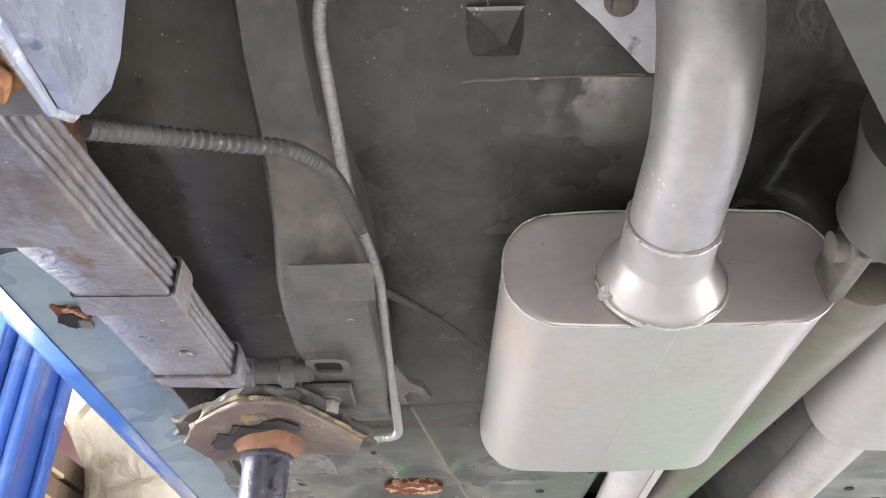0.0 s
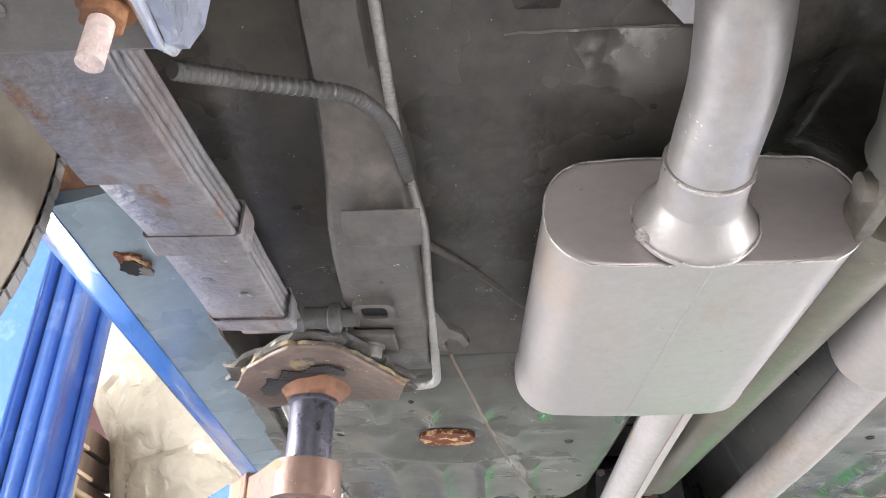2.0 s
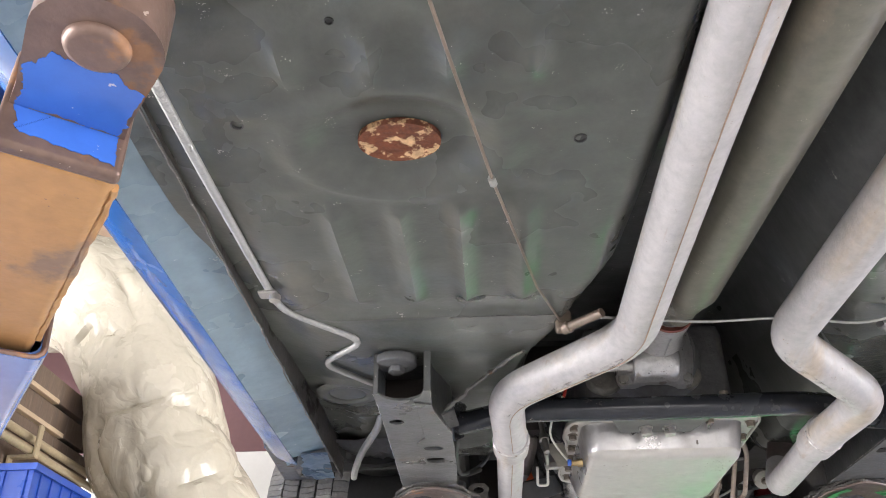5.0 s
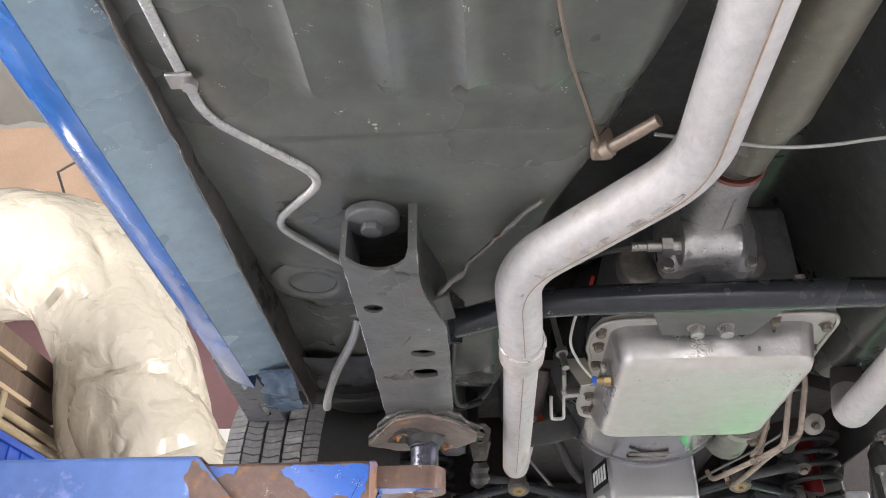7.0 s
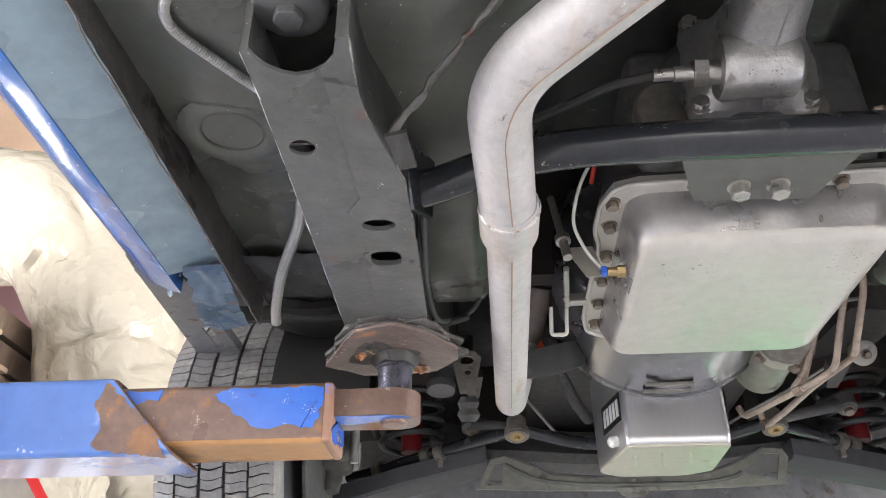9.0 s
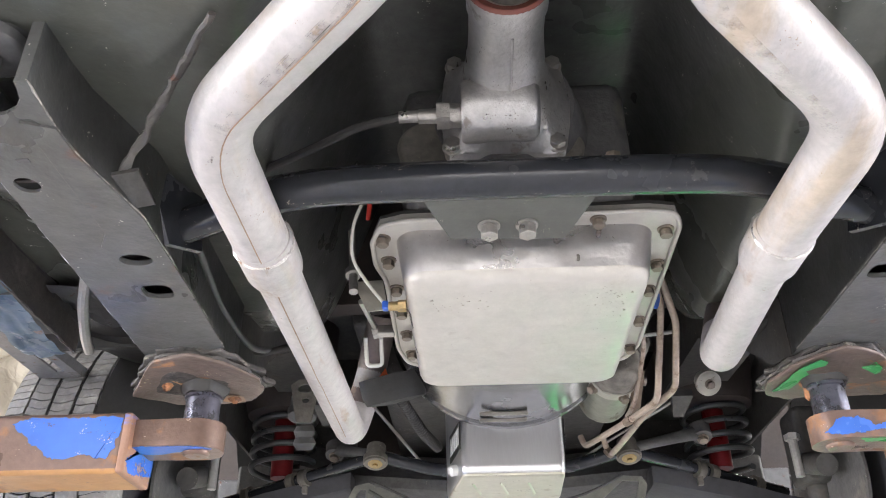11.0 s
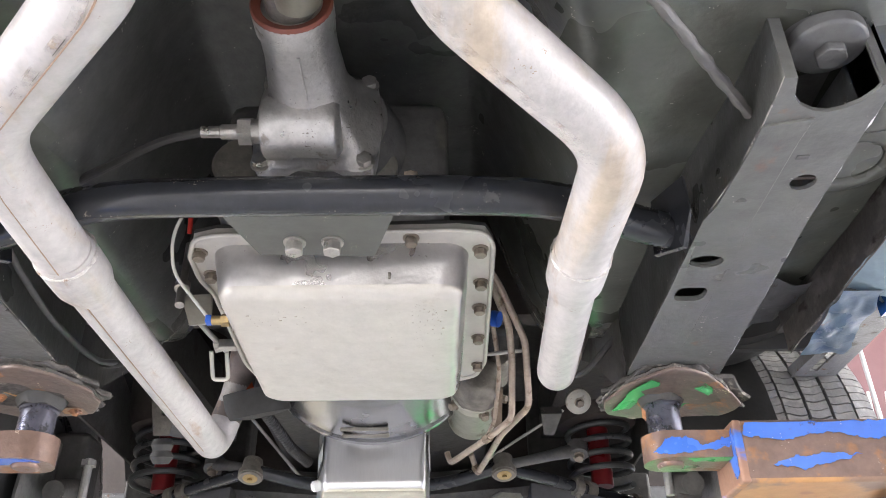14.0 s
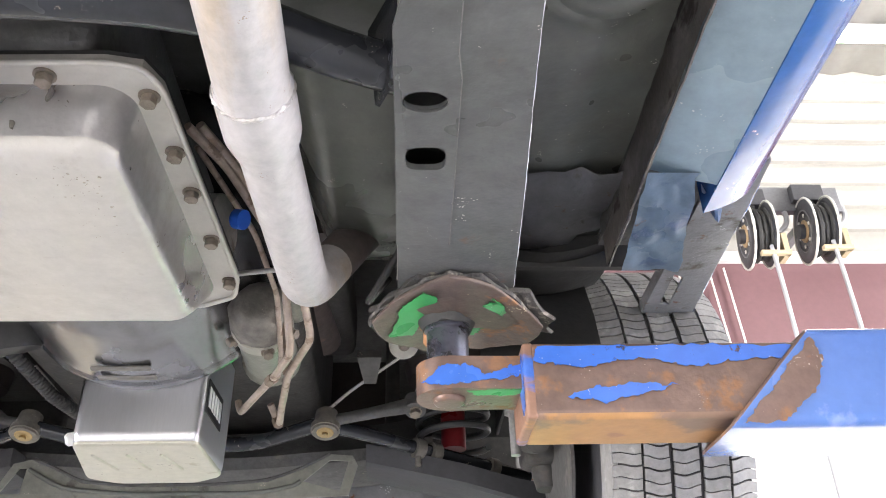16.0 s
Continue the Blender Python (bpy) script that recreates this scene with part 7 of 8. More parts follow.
def wheel(s, y, z, x0, x1, r, label, rubber):
    xm_ = (x0 + x1) / 2
    hw = (x1 - x0) / 2
    prof = [(-hw * 0.86, r - 0.115), (-hw * 1.0, r - 0.07), (-hw * 0.99, r - 0.035), (-hw * 0.9, r - 0.012), (-hw * 0.7, r - 0.008), (0, r - 0.006), (hw * 0.7, r - 0.008), (hw * 0.9, r - 0.012), (hw * 0.99, r - 0.035), (hw, r - 0.07), (hw * 0.86, r - 0.115)]
    w = part("wheel", lathe([(-hw * 0.8, r - 0.13), (-hw * 0.6, r - 0.115), (hw * 0.6, r - 0.115), (hw * 0.8, r - 0.13)], (xm_, y, z), (1, 0, 0), 48), STEEL_DARK, car, label)
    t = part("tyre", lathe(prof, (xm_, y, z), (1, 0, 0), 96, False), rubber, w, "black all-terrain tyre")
    # Groove floors are coloured near-black for the shade between the tread blocks.
    t.data.materials.append(GROOVE_SHADE)
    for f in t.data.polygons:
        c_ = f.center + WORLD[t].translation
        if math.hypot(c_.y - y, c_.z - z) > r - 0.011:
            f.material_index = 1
    # tread: five ribs between straight grooves, each cut across by wavy sipes
    bm = bmesh.new()
    n = 124
    step = 2 * math.pi / n
    for q_, c in enumerate((-0.79, -0.40, 0.0, 0.40, 0.79)):
        half = 0.172 if abs(c) < 0.7 else 0.185
        for k in range(n):
            gap = 0.17 if k % 2 else 0.09
            a0, a1 = step * (k + 0.37 * q_), step * (k + 1 - gap + 0.37 * q_)
            grid = []
            for rr in (r - 0.011, r - 0.0002 * (k % 3)):
                for a in (a0, a1):
                    for i in range(7):
                        u_ = i / 3 - 1
                        off = c + half * u_ * (0.97 if (k + q_) % 2 else 1.0)
                        aa = a + step * (0.13 * math.sin(u_ * 2.6 + q_) + 0.05 * u_ * (1 if q_ % 2 else -1))
                        rad = rr - 0.012 * max(0.0, abs(off) - 0.62) / 0.35
                        grid.append(bm.verts.new((xm_ + hw * off, y + rad * math.cos(aa), z + rad * math.sin(aa))))
            for i in range(6):
                lo0, lo1, hi0, hi1 = i, 7 + i, 14 + i, 21 + i
                bm.faces.new([grid[j] for j in (hi0, hi0 + 1, hi1 + 1, hi1)])
                bm.faces.new([grid[j] for j in (lo0, hi0, hi0 + 1, lo0 + 1)])
                bm.faces.new([grid[j] for j in (lo1, lo1 + 1, hi1 + 1, hi1)])
            bm.faces.new([grid[j] for j in (0, 7, 21, 14)])
            bm.faces.new([grid[j] for j in (6, 20, 27, 13)])
    part("tread", bm, TYRE_RUBBER, t, smooth=False)
    return w


wheel(-1, 2.985, 1.69, -0.895, -0.68, 0.335, "front wheel with a black block-tread tyre", TYRE_RUBBER)
wheel(1, 2.985, 1.69, 0.69, 0.90, 0.335, "front wheel with a black block-tread tyre", TYRE_RUBBER)
wheel(-1, 0.215, 1.745, -0.88, -0.66, 0.335, "rear wheel with a dusty brown tyre", TYRE_DUSTY)
wheel(1, 0.215, 1.745, 0.66, 0.88, 0.335, "rear wheel with a dusty brown tyre", TYRE_DUSTY)

# ---- lines, cables and small things under the floor ----
part("brake_conduit", ribbed(filleted([(-0.505, 0.36, 1.70), (-0.484, 0.402, 1.73), (-0.447, 0.426, 1.743), (-0.42, 0.446, 1.755), (-0.402, 0.50, 1.778), (-0.394, 0.595, 1.796), (-0.40, 0.70, 1.806)], 0.03, 5), 0.0064, 0.0056, 0.0013), CONDUIT_GREY, car, "dusty dark grey corrugated brake cable conduit")
fb = part("cable_bracket", bevel(loft([[(-0.43, 0.705, 1.752), (-0.395, 0.70, 1.765), (-0.395, 0.735, 1.80), (-0.43, 0.73, 1.79)], [(-0.43, 0.712, 1.75), (-0.395, 0.708, 1.762), (-0.395, 0.742, 1.797), (-0.43, 0.737, 1.786)]]), 0.002), RAIL_DUSTY, car, "dusty cable bracket")
part("hose_fitting", lathe([(0, 0.006), (0.014, 0.006), (0.015, 0.0085), (0.024, 0.0085)], (-0.404, 0.752, 1.793), (0.1, 0.9, -0.4), 10), LINE_STEEL, fb)
rear_line = [(-0.40, 0.38, 1.91), (-0.40, 0.411, 1.89), (-0.412, 0.444, 1.87), (-0.407, 0.484, 1.842), (-0.40, 0.564, 1.80), (-0.386, 0.668, 1.79), (-0.388, 0.768, 1.77), (-0.387, 0.862, 1.75), (-0.389, 0.955, 1.744), (-0.455, 0.962, 1.744), (-0.585, 0.98, 1.744), (-0.592, 1.08, 1.746)]
part("fuel_pipe", ribbed(filleted(rear_line, 0.02, 4), 0.0052, 0.003, 0.0005, 10), LINE_GREY, car, "grey spring-wrapped fuel pipe")
front_line = [(-0.592, 1.06, 1.747), (-0.592, 1.223, 1.748), (-0.597, 1.503, 1.765), (-0.595, 1.578, 1.768), (-0.554, 1.616, 1.764), (-0.495, 1.688, 1.766), (-0.58, 1.79, 1.776), (-0.52, 1.90, 1.785), (-0.47, 1.97, 1.79)]
fl_ = part("fuel_pipe", ribbed(filleted(front_line, 0.035, 5), 0.0052, 0.003, 0.0005, 10), LINE_GREY, car, "grey spring-wrapped fuel pipe")
part("pipe_clip", merge(box(-0.61, -0.585, 1.505, 1.525, 1.757, 1.762, 0.002), lathe([(0, 0.0075), (0.008, 0.0075)], (-0.588, 1.515, 1.757), (0, 0, -1), 10)), BOLT_STEEL, fl_, "bright pipe clip")
part("pipe_band", lathe([(-0.008, 0.0075), (0.008, 0.0075)], (-0.47, 0.963, 1.744), (1, 0, 0), 12), LINE_STEEL, fl_)
claw = [(-0.006, -0.035), (0.006, -0.035), (0.007, -0.004), (0.017, 0.008), (0.018, 0.026), (0.010, 0.031), (0.008, 0.017), (0.0, 0.010), (-0.008, 0.017), (-0.010, 0.031), (-0.018, 0.026), (-0.017, 0.008), (-0.007, -0.004)]
part("cable_hook", turned(prism(claw, -0.004, 0.004, 0.0015), Matrix.Translation((-0.374, 0.832, 1.758)) @ pose(0, 0, 0, -14, 0, -22)), RAIL_DUSTY, car, "dusty forked brake cable hook")
part("brake_cable", sweep([(-0.37, 0.87, 1.747), (-0.335, 1.05, 1.735), (-0.297, 1.248, 1.733), (-0.245, 1.50, 1.748), (-0.205, 1.640, 1.764)], 0.0017, 8), LINE_BROWN, car, "thin grey parking brake cable")
part("cable_kink", lathe([(-0.006, 0.004), (0.006, 0.004)], (-0.299, 1.24, 1.733), (0.2, 1, 0), 8), LINE_STEEL, car)
eq = part("cable_equaliser", merge(box(-0.213, -0.19, 1.636, 1.656, 1.752, 1.782, 0.004), lathe([(-0.006, 0.009), (0.004, 0.009), (0.006, 0.0065), (0.062, 0.0065)], (-0.197, 1.64, 1.756), (1, -0.95, 0.02), 14)), LINE_BROWN, car, "brown cable equaliser")
part("equaliser_cable", sweep(filleted([(-0.15, 1.63, 1.765), (0.01, 1.68, 1.775), (0.115, 1.636, 1.76), (0.22, 1.644, 1.745), (0.30, 1.50, 1.735)], 0.05), 0.002, 8), LINE_GREY, eq, "thin grey cable")
part("brake_cable", jitter(sweep([Vector((0.236, 1.644, 1.748)).lerp(Vector((0.404, 1.838, 1.742)), k / 24) for k in range(25)], [0.0052 + 0.0008 * math.sin(k * 2.1) for k in range(25)], 10), 0.0008, 80), CONDUIT_GREY, car, "grimy grey cable sleeve")
for s in (-1, 1):
    part("drain_plug", prism(oval(s * 0.389, 1.2, 0.041, 0.030, 32), 1.7555, 1.7625, 0.001), RUST_PLUG, car, "rusty oval drain plug")
    for x, y, r in ((0.213, 1.2, 0.0065), (0.538, 1.157, 0.0065), (0.428, 1.033, 0.004)):
        z = floor_height(s * x, y)
        part("floor_grommet", lathe([(0, r), (0.002, r), (0.0022, r * 0.8), (0.0004, r * 0.7)], (s * x, y, z + 0.0005), (0, 0, -1), 16), RUBBER_BLACK, car)

for s in (-1, 1):
    part("body_plug", lathe([(0.0, 0.058), (-0.003, 0.05), (-0.0045, 0.04), (-0.003, 0.0345), (0.0, 0.0325), (0.006, 0.0335), (0.016, 0.0335), (0.0165, 0.029), (0.0165, 0.001)], (s * 0.569, 1.979, 1.7958), (0, 0, 1), 48), FLOOR_GREEN, car, "round pressed plug in the floor pan")
part("drain_hose", sweep(filleted([(-0.528, 2.13, 1.81), (-0.54, 2.174, 1.795), (-0.59, 2.28, 1.775), (-0.615, 2.36, 1.76), (-0.62, 2.387, 1.755)], 0.05), 0.0075, 10), LINE_GREY, car, "grey rubber drain hose")
part("brake_hose", sweep(filleted([(-0.49, 2.42, 1.90), (-0.47, 2.45, 1.868), (-0.422, 2.45, 1.793), (-0.382, 2.45, 1.769), (-0.34, 2.47, 1.79)], 0.04), 0.0058, 10), RUBBER_BLACK, car, "black brake hose loop")
seam = [(-0.40, 0.775, 1.838), (-0.345, 0.836, 1.836), (-0.29, 0.91, 1.832), (-0.24, 0.96, 1.81)]
part("seam_flange", jitter(sweep(seam, 0.0045, 6, flat=0.6), 0.0015, 120), SEAM_GREY, car, "pale sealed floor seam")
part("kick_panel", loft([[(-0.62, 1.0, 1.77), (-0.2, 1.0, 1.772), (-0.2, 1.004, 1.78), (-0.62, 1.004, 1.78)], [(-0.62, 0.985, 1.80), (-0.2, 0.985, 1.80), (-0.2, 0.99, 1.81), (-0.62, 0.99, 1.81)]]), UNDERCOAT, car)


# ---- the two-post lift ----
lift = thing("car_lift", (0, 2.2, 0), "blue two-post car lift with rusty telescopic arms under the car", "car lift")


def patch(points, at, normal_up, name, material, parent, label, thick=0.0004, dip=None):
    """A thin ragged coat of paint: outline points in the plane given by two axes at a place."""
    ux, uy = normal_up
    fine = []
    for (ax, ay), (bx, by) in zip(points, points[1:] + points[:1]):
        for k in range(26):
            t = k / 26
            x, y = ax + (bx - ax) * t, ay + (by - ay) * t
            q = noise.noise_vector(Vector((x * 70, y * 70, at[0] * 5))) * 0.0045 + noise.noise_vector(Vector((x * 260, y * 260, 2))) * 0.003 + noise.noise_vector(Vector((x * 800, y * 800, 7))) * 0.0012
            fine.append((x + q.x, y + q.y * 0.8))
    n = ux.cross(uy).normalized() * thick
    a = Vector(at)
    bm = loft([[a + ux * x + uy * y - n * 0.3 for x, y in fine], [a + ux * x + uy * y + n for x, y in fine]])
    if dip:
        for v in bm.verts:
            v.co.z -= dip(v.co)
    return part(name, bm, material, parent, label)


def lift_arm(stem, pivot, z_top, z_pad, tube, plate, tongue_mat, plate_mat, sleeve, slant, side_mat, low_mat, label, pad_label):
    sx, sy = stem
    u = Vector((pivot[0] - sx, pivot[1] - sy, 0))
    length = u.length
    u.normalize()
    m = Matrix.Translation((sx, sy, 0)) @ pose(0, 0, 0, 0, 0, math.degrees(math.atan2(u.y, u.x)))
    z0, z1, w = tube
    zt = z_top
    # outer sleeve, open towards the pad, with a slanted mouth
    ow, oz0, oz1, th = w + 0.012, z0 - 0.014, z1 + 0.012, 0.007

    def ring(x, shrink, extra):
        mid = (oz0 + oz1) / 2
        hh, hw, r = (oz1 - oz0) / 2 - shrink, ow - shrink, 0.012
        out = []
        for cy, cz, a0 in ((hw - r, hh - r, 0), (-hw + r, hh - r, 90), (-hw + r, -hh + r, 180), (hw - r, -hh + r, 270)):
            for k in range(4):
                a = radians(a0 + 30 * k)
                yy, zz = cy + r * math.cos(a), mid + cz + r * math.sin(a)
                out.append((x + extra * (zz - oz0) / (oz1 - oz0), yy, zz))
        return out
    n = 10
    outs = [ring(sleeve + (length + 0.08 - sleeve) * i / n, 0, slant * (1 - i / n)) for i in range(n + 1)]
    ins = [ring(sleeve + (length + 0.06 - sleeve) * i / n, th, slant * (1 - i / n)) for i in range(n + 1)]
    a = part("lift_arm", turned(loft(ins[::-1] + outs), m), LIFT_BLUE, lift, label, sharp=50)
    wob = [(x + 0.002 * noise.noise(Vector((y * 60, z * 60, 4))), y, z) for x, y, z in ring(sleeve, 0.003, slant)]
    part("mouth_rim", turned(sweep(wob + wob[:1], 0.003, 7), m), BARE_BROWN, a, "bare rusty mouth edge")
    # tongue with a round nose
    nose = [(0.037 * math.cos(radians(k)), 0.037 * math.sin(radians(k))) for k in range(90, 271, 12)] + [(0.06, -0.034), (0.10, -0.036), (0.10, 0.036), (0.06, 0.034)]
    part("tongue", turned(prism(nose, zt - 0.038, zt, 0.004), m), tongue_mat, a, "worn brown steel tongue")
    part("pin", turned(lathe([(-0.006, 0.014), (-0.0045, 0.0175), (-0.001, 0.019), (0.004, 0.019)], (0, 0, zt - 0.038), (0, 0, 1), 28), m), BARE_BROWN, a, "rusty pin head")
    # inner tube with a closed end, rust-streaked below
    tb = turned(bevel(box(0.085, sleeve + 0.35, -w, w, z0, z1), 0.009, 4), m)
    it = part("inner_tube", tb, side_mat, a, "rust-brown inner arm tube with chipped blue paint")
    it.data.materials.append(low_mat)
    for f in it.data.polygons:
        if f.normal.z < -0.5:
            f.material_index = 1
    part("end_plate", turned(jitter(bevel(box(0.079, 0.092, -w + 0.0005, w - 0.0005, z0 + 0.0005, z1 - 0.0005), 0.004, 3), 0.0012, 60), m), BARE_BROWN if stem[1] < 1.5 else TUBE_RUST, a, "chipped end plate, blue paint over rust")
    for e in (-1, 1) if low_mat is side_mat or side_mat is LIFT_CHIPPED else ():
        part("edge_weld", turned(jitter(sweep([(0.10 + 0.01 * k, e * w, z0 + 0.006) for k in range(int((sleeve - 0.09) / 0.01))], 0.0035, 6), 0.0022, 170), m), low_mat, a)
    # screw stem and pad
    part("stem", turned(lathe([(zt, 0.0245), (z_pad - 0.022, 0.0245), (z_pad - 0.02, 0.027), (z_pad - 0.012, 0.027), (z_pad - 0.010, 0.025), (z_pad - 0.001, 0.025)], (0, 0, 0), (0, 0, 1), 32), m), STEM_STEEL, a, "dark polished steel stem")
    part("stem_collar", turned(jitter(lathe([(z_pad - 0.016, 0.029), (z_pad - 0.008, 0.034), (z_pad, 0.042 if sy < 1.5 else 0.036), (z_pad + 0.002, 0.042 if sy < 1.5 else 0.036)], (0, 0, 0), (0, 0, 1), 32), 0.003, 70), m), RUSTY if sy < 1.5 else RUBBER_BLACK, a, "rusty weld collar" if sy < 1.5 else "black rubber collar")
    k_ = len(plate)
    cx, cy = sum(p[0] for p in plate) / k_, sum(p[1] for p in plate) / k_
    fine = []
    for i in range(k_):
        p0, p1, p2, p3 = [Vector(plate[(i + j) % k_]) for j in (-1, 0, 1, 2)]
        for k in range(6):
            t = k / 6
            v = 0.5 * (2 * p1 + (p2 - p0) * t + (2 * p0 - 5 * p1 + 4 * p2 - p3) * t * t + (3 * p1 - p0 - 3 * p2 + p3) * t ** 3)
            v = v.lerp(p1.lerp(p2, t), 0.7)
            fine.append((v.x, v.y))

    def lifted(sc, dz, wobble, seed=1.0, wave=0.0):
        out = []
        for x, y in fine:
            r = 1 + wobble * noise.noise(Vector((x * 40, y * 40, seed))) + wobble * 0.6 * noise.noise(Vector((x * 110, y * 110, seed)))
            bend = 0.018 * max(0.0, (abs(x - cx) / 0.095)) ** 2
            out.append((cx + (x - cx) * sc * r, cy + (y - cy) * sc * r, z_pad + dz - bend * sc * sc + 0.005 * max(0.0, sc - 0.6) * noise.noise(Vector((x * 28, y * 28, seed * 0.3))) + wave * max(0.0, sc - 0.85) * noise.noise(Vector((x * 46, y * 46, 3.0)))))
        return out
    part("pad_plate", loft([lifted(s_, d_, 0.03) for s_, d_ in ((0.25, 0.0), (0.6, 0.0), (0.85, 0.0), (0.975, 0.0), (1.0, 0.002), (1.0, 0.005), (0.97, 0.0065))]), plate_mat, a, pad_label)
    part("pad_rubber", loft([lifted(s_, d_, w_, 5.0, 0.05) for s_, d_, w_ in ((0.88, 0.010, 0.02), (1.0, 0.0115, 0.1), (1.06, 0.013, 0.17), (1.07, 0.0165, 0.2), (1.05, 0.0195, 0.17), (0.97, 0.021, 0.08))]), PAD_RUBBER, a, "crumbling black rubber pad")
    part("pad_backing", loft([lifted(s_, d_, w_, 8.0) for s_, d_, w_ in ((0.9, 0.004, 0.02), (1.0, 0.0055, 0.09), (1.015, 0.009, 0.12), (0.97, 0.0115, 0.06))]), PAD_YELLOW if sy < 1.5 else PAD_RUBBER, a, "flaking layered pad backing")
    return a, m, u


REAR_PAD = [(-0.60, 0.85), (-0.58, 0.81), (-0.53, 0.782), (-0.485, 0.784), (-0.445, 0.825), (-0.418, 0.85), (-0.43, 0.90), (-0.465, 0.925), (-0.53, 0.935), (-0.585, 0.92)]
X, Y, Z = Vector((1, 0, 0)), Vector((0, 1, 0)), Vector((0, 0, 1))
arm, m, u = lift_arm((-0.523, 0.888), (-1.49, 2.216), 1.628, 1.716, (1.560, 1.636, 0.039), REAR_PAD, BARE_BROWN, PAD_PLATE, 0.385, 0.05, LIFT_CHIPPED, TUBE_ORANGE,
                     "lift arm with an orange-rust inner tube and blue sleeve", "rust-brown steel lift pad with yellow edge")
patch([(-0.064, -0.008), (-0.056, 0.012), (-0.05, 0.03), (-0.036, 0.026), (-0.03, 0.044), (-0.012, 0.036), (0.0, 0.05), (0.02, 0.054), (0.036, 0.042), (0.03, 0.03), (0.012, 0.032), (-0.006, 0.022), (-0.024, 0.012), (-0.036, -0.006), (-0.05, -0.016)], (-0.515, 0.872, 1.7138), (X, -Y), "paint_smear", BLACK_SMEAR, arm, "black paint smear", 0.0008, lambda p: 0.018 * (abs(p.x + 0.515) / 0.095) ** 2)
side = Vector((u.y, -u.x, 0))
patch([(0.016, -0.012), (0.03, -0.033), (0.076, -0.032), (0.078, 0.03), (0.034, 0.033), (0.02, 0.022)], Vector((-0.523, 0.888, 1.5898)), (u, -u.cross(Z)), "paint_patch", PAINT_PATCH, arm, "remains of blue paint")
patch([(-0.032, -0.024), (0.03, -0.02), (0.033, 0.012), (-0.033, 0.014)], Vector((-0.523, 0.888, 1.592)) + u * 0.0786, (-u.cross(Z), Z), "paint_patch", PAINT_PATCH, arm, "remains of blue paint on the end plate")
arm, m, u = lift_arm((-0.443, 2.402), (-1.49, 2.40), 1.641, 1.70, (1.564, 1.648, 0.05), [(-0.54, 2.385), (-0.52, 2.35), (-0.485, 2.30), (-0.437, 2.29), (-0.40, 2.305), (-0.35, 2.345), (-0.352, 2.385), (-0.385, 2.45), (-0.44, 2.478), (-0.50, 2.46)],
                     BARE_BROWN, PAD_PLATE, 0.29, 0.10, BARE_BROWN, TUBE_ORANGE, "lift arm with a rust-brown inner tube and blue sleeve", "bent rust-brown steel lift pad")
for x, y, k in ((-0.49, 2.377, 0.35), (-0.41, 2.443, 0.05)):
    part("seized_bolt", jitter(lathe([(0, 0.011), (0.002, 0.010), (0.004, 0.006), (0.004 + 0.014 * k, 0.005), (0.006 + 0.016 * k, 0.003)], (x, y, 1.6965), (0, 0, -1), 14), 0.003, 130), BOLT_RUST, arm, "rust-orange seized bolt")
    patch([(-0.016, -0.012), (0.006, -0.016), (0.02, -0.004), (0.014, 0.014), (-0.008, 0.016), (-0.02, 0.004)], (x, y, 1.6962), (X, -Y), "rust_patch", TUBE_ORANGE, arm, "orange rust round the bolt", 0.0008)
patch([(-0.63, 0.018), (-0.60, 0.008), (-0.575, 0.022), (-0.535, 0.02), (-0.532, 0.034), (-0.64, 0.036)], (0, 2.3518, 1.604), (X, Z), "paint_patch", PAINT_PATCH, arm, "remains of blue paint")
patch([(-0.685, 0.03), (-0.655, 0.0), (-0.62, -0.022), (-0.575, -0.016), (-0.545, -0.022), (-0.535, 0.01), (-0.535, 0.036), (-0.66, 0.037)], (0, 2.3516, 1.604), (X, Z), "paint_patch", PAINT_PATCH, arm, "remains of blue paint")
patch([(-0.835, 0.012), (-0.80, 0.02), (-0.765, 0.024), (-0.76, 0.036), (-0.84, 0.037)], (0, 2.3516, 1.604), (X, Z), "paint_patch", PAINT_PATCH, arm, "remains of blue paint")
patch([(-0.03, -0.018), (0.0, -0.032), (0.03, -0.033), (0.10, -0.034), (0.104, -0.006), (0.06, 0.006), (0.024, -0.006), (-0.01, -0.018)], (-0.443, 2.402, 1.6026), (-X, Y), "paint_patch", PAINT_PATCH, arm, "blue paint under the tongue")
patch([(-0.047, 0.038), (-0.036, 0.036), (-0.03, 0.014), (-0.014, 0.006), (0.012, 0.01), (0.016, -0.01), (0.034, -0.014), (0.046, -0.026), (0.036, -0.037), (-0.012, -0.032), (-0.047, -0.024)], (-0.5215, 2.402, 1.606), (-Y, Z), "paint_patch", PAINT_PATCH, arm, "remains of blue paint on the end plate")
patch([(-0.79, -0.05), (-0.74, -0.055), (-0.76, -0.02), (-0.80, 0.02), (-0.835, 0.05), (-0.85, 0.02), (-0.83, -0.01), (-0.845, -0.04)], (0, 2.3394, 1.60), (X, Z), "rust_patch", BARE_BROWN, arm, "rusty bare patch on the sleeve")
arm, m, u = lift_arm((0.452, 2.425), (1.49, 2.42), 1.638, 1.702, (1.560, 1.648, 0.05), [(0.362, 2.40), (0.40, 2.36), (0.45, 2.325), (0.50, 2.345), (0.565, 2.41), (0.55, 2.47), (0.50, 2.51), (0.43, 2.52), (0.38, 2.47)],
                     BARE_BROWN, PAD_PLATE, 0.295, 0.11, BARE_BROWN, TUBE_ORANGE, "lift arm with a rust-brown inner tube and chipped blue paint", "rust-brown steel lift pad with green paint patches")
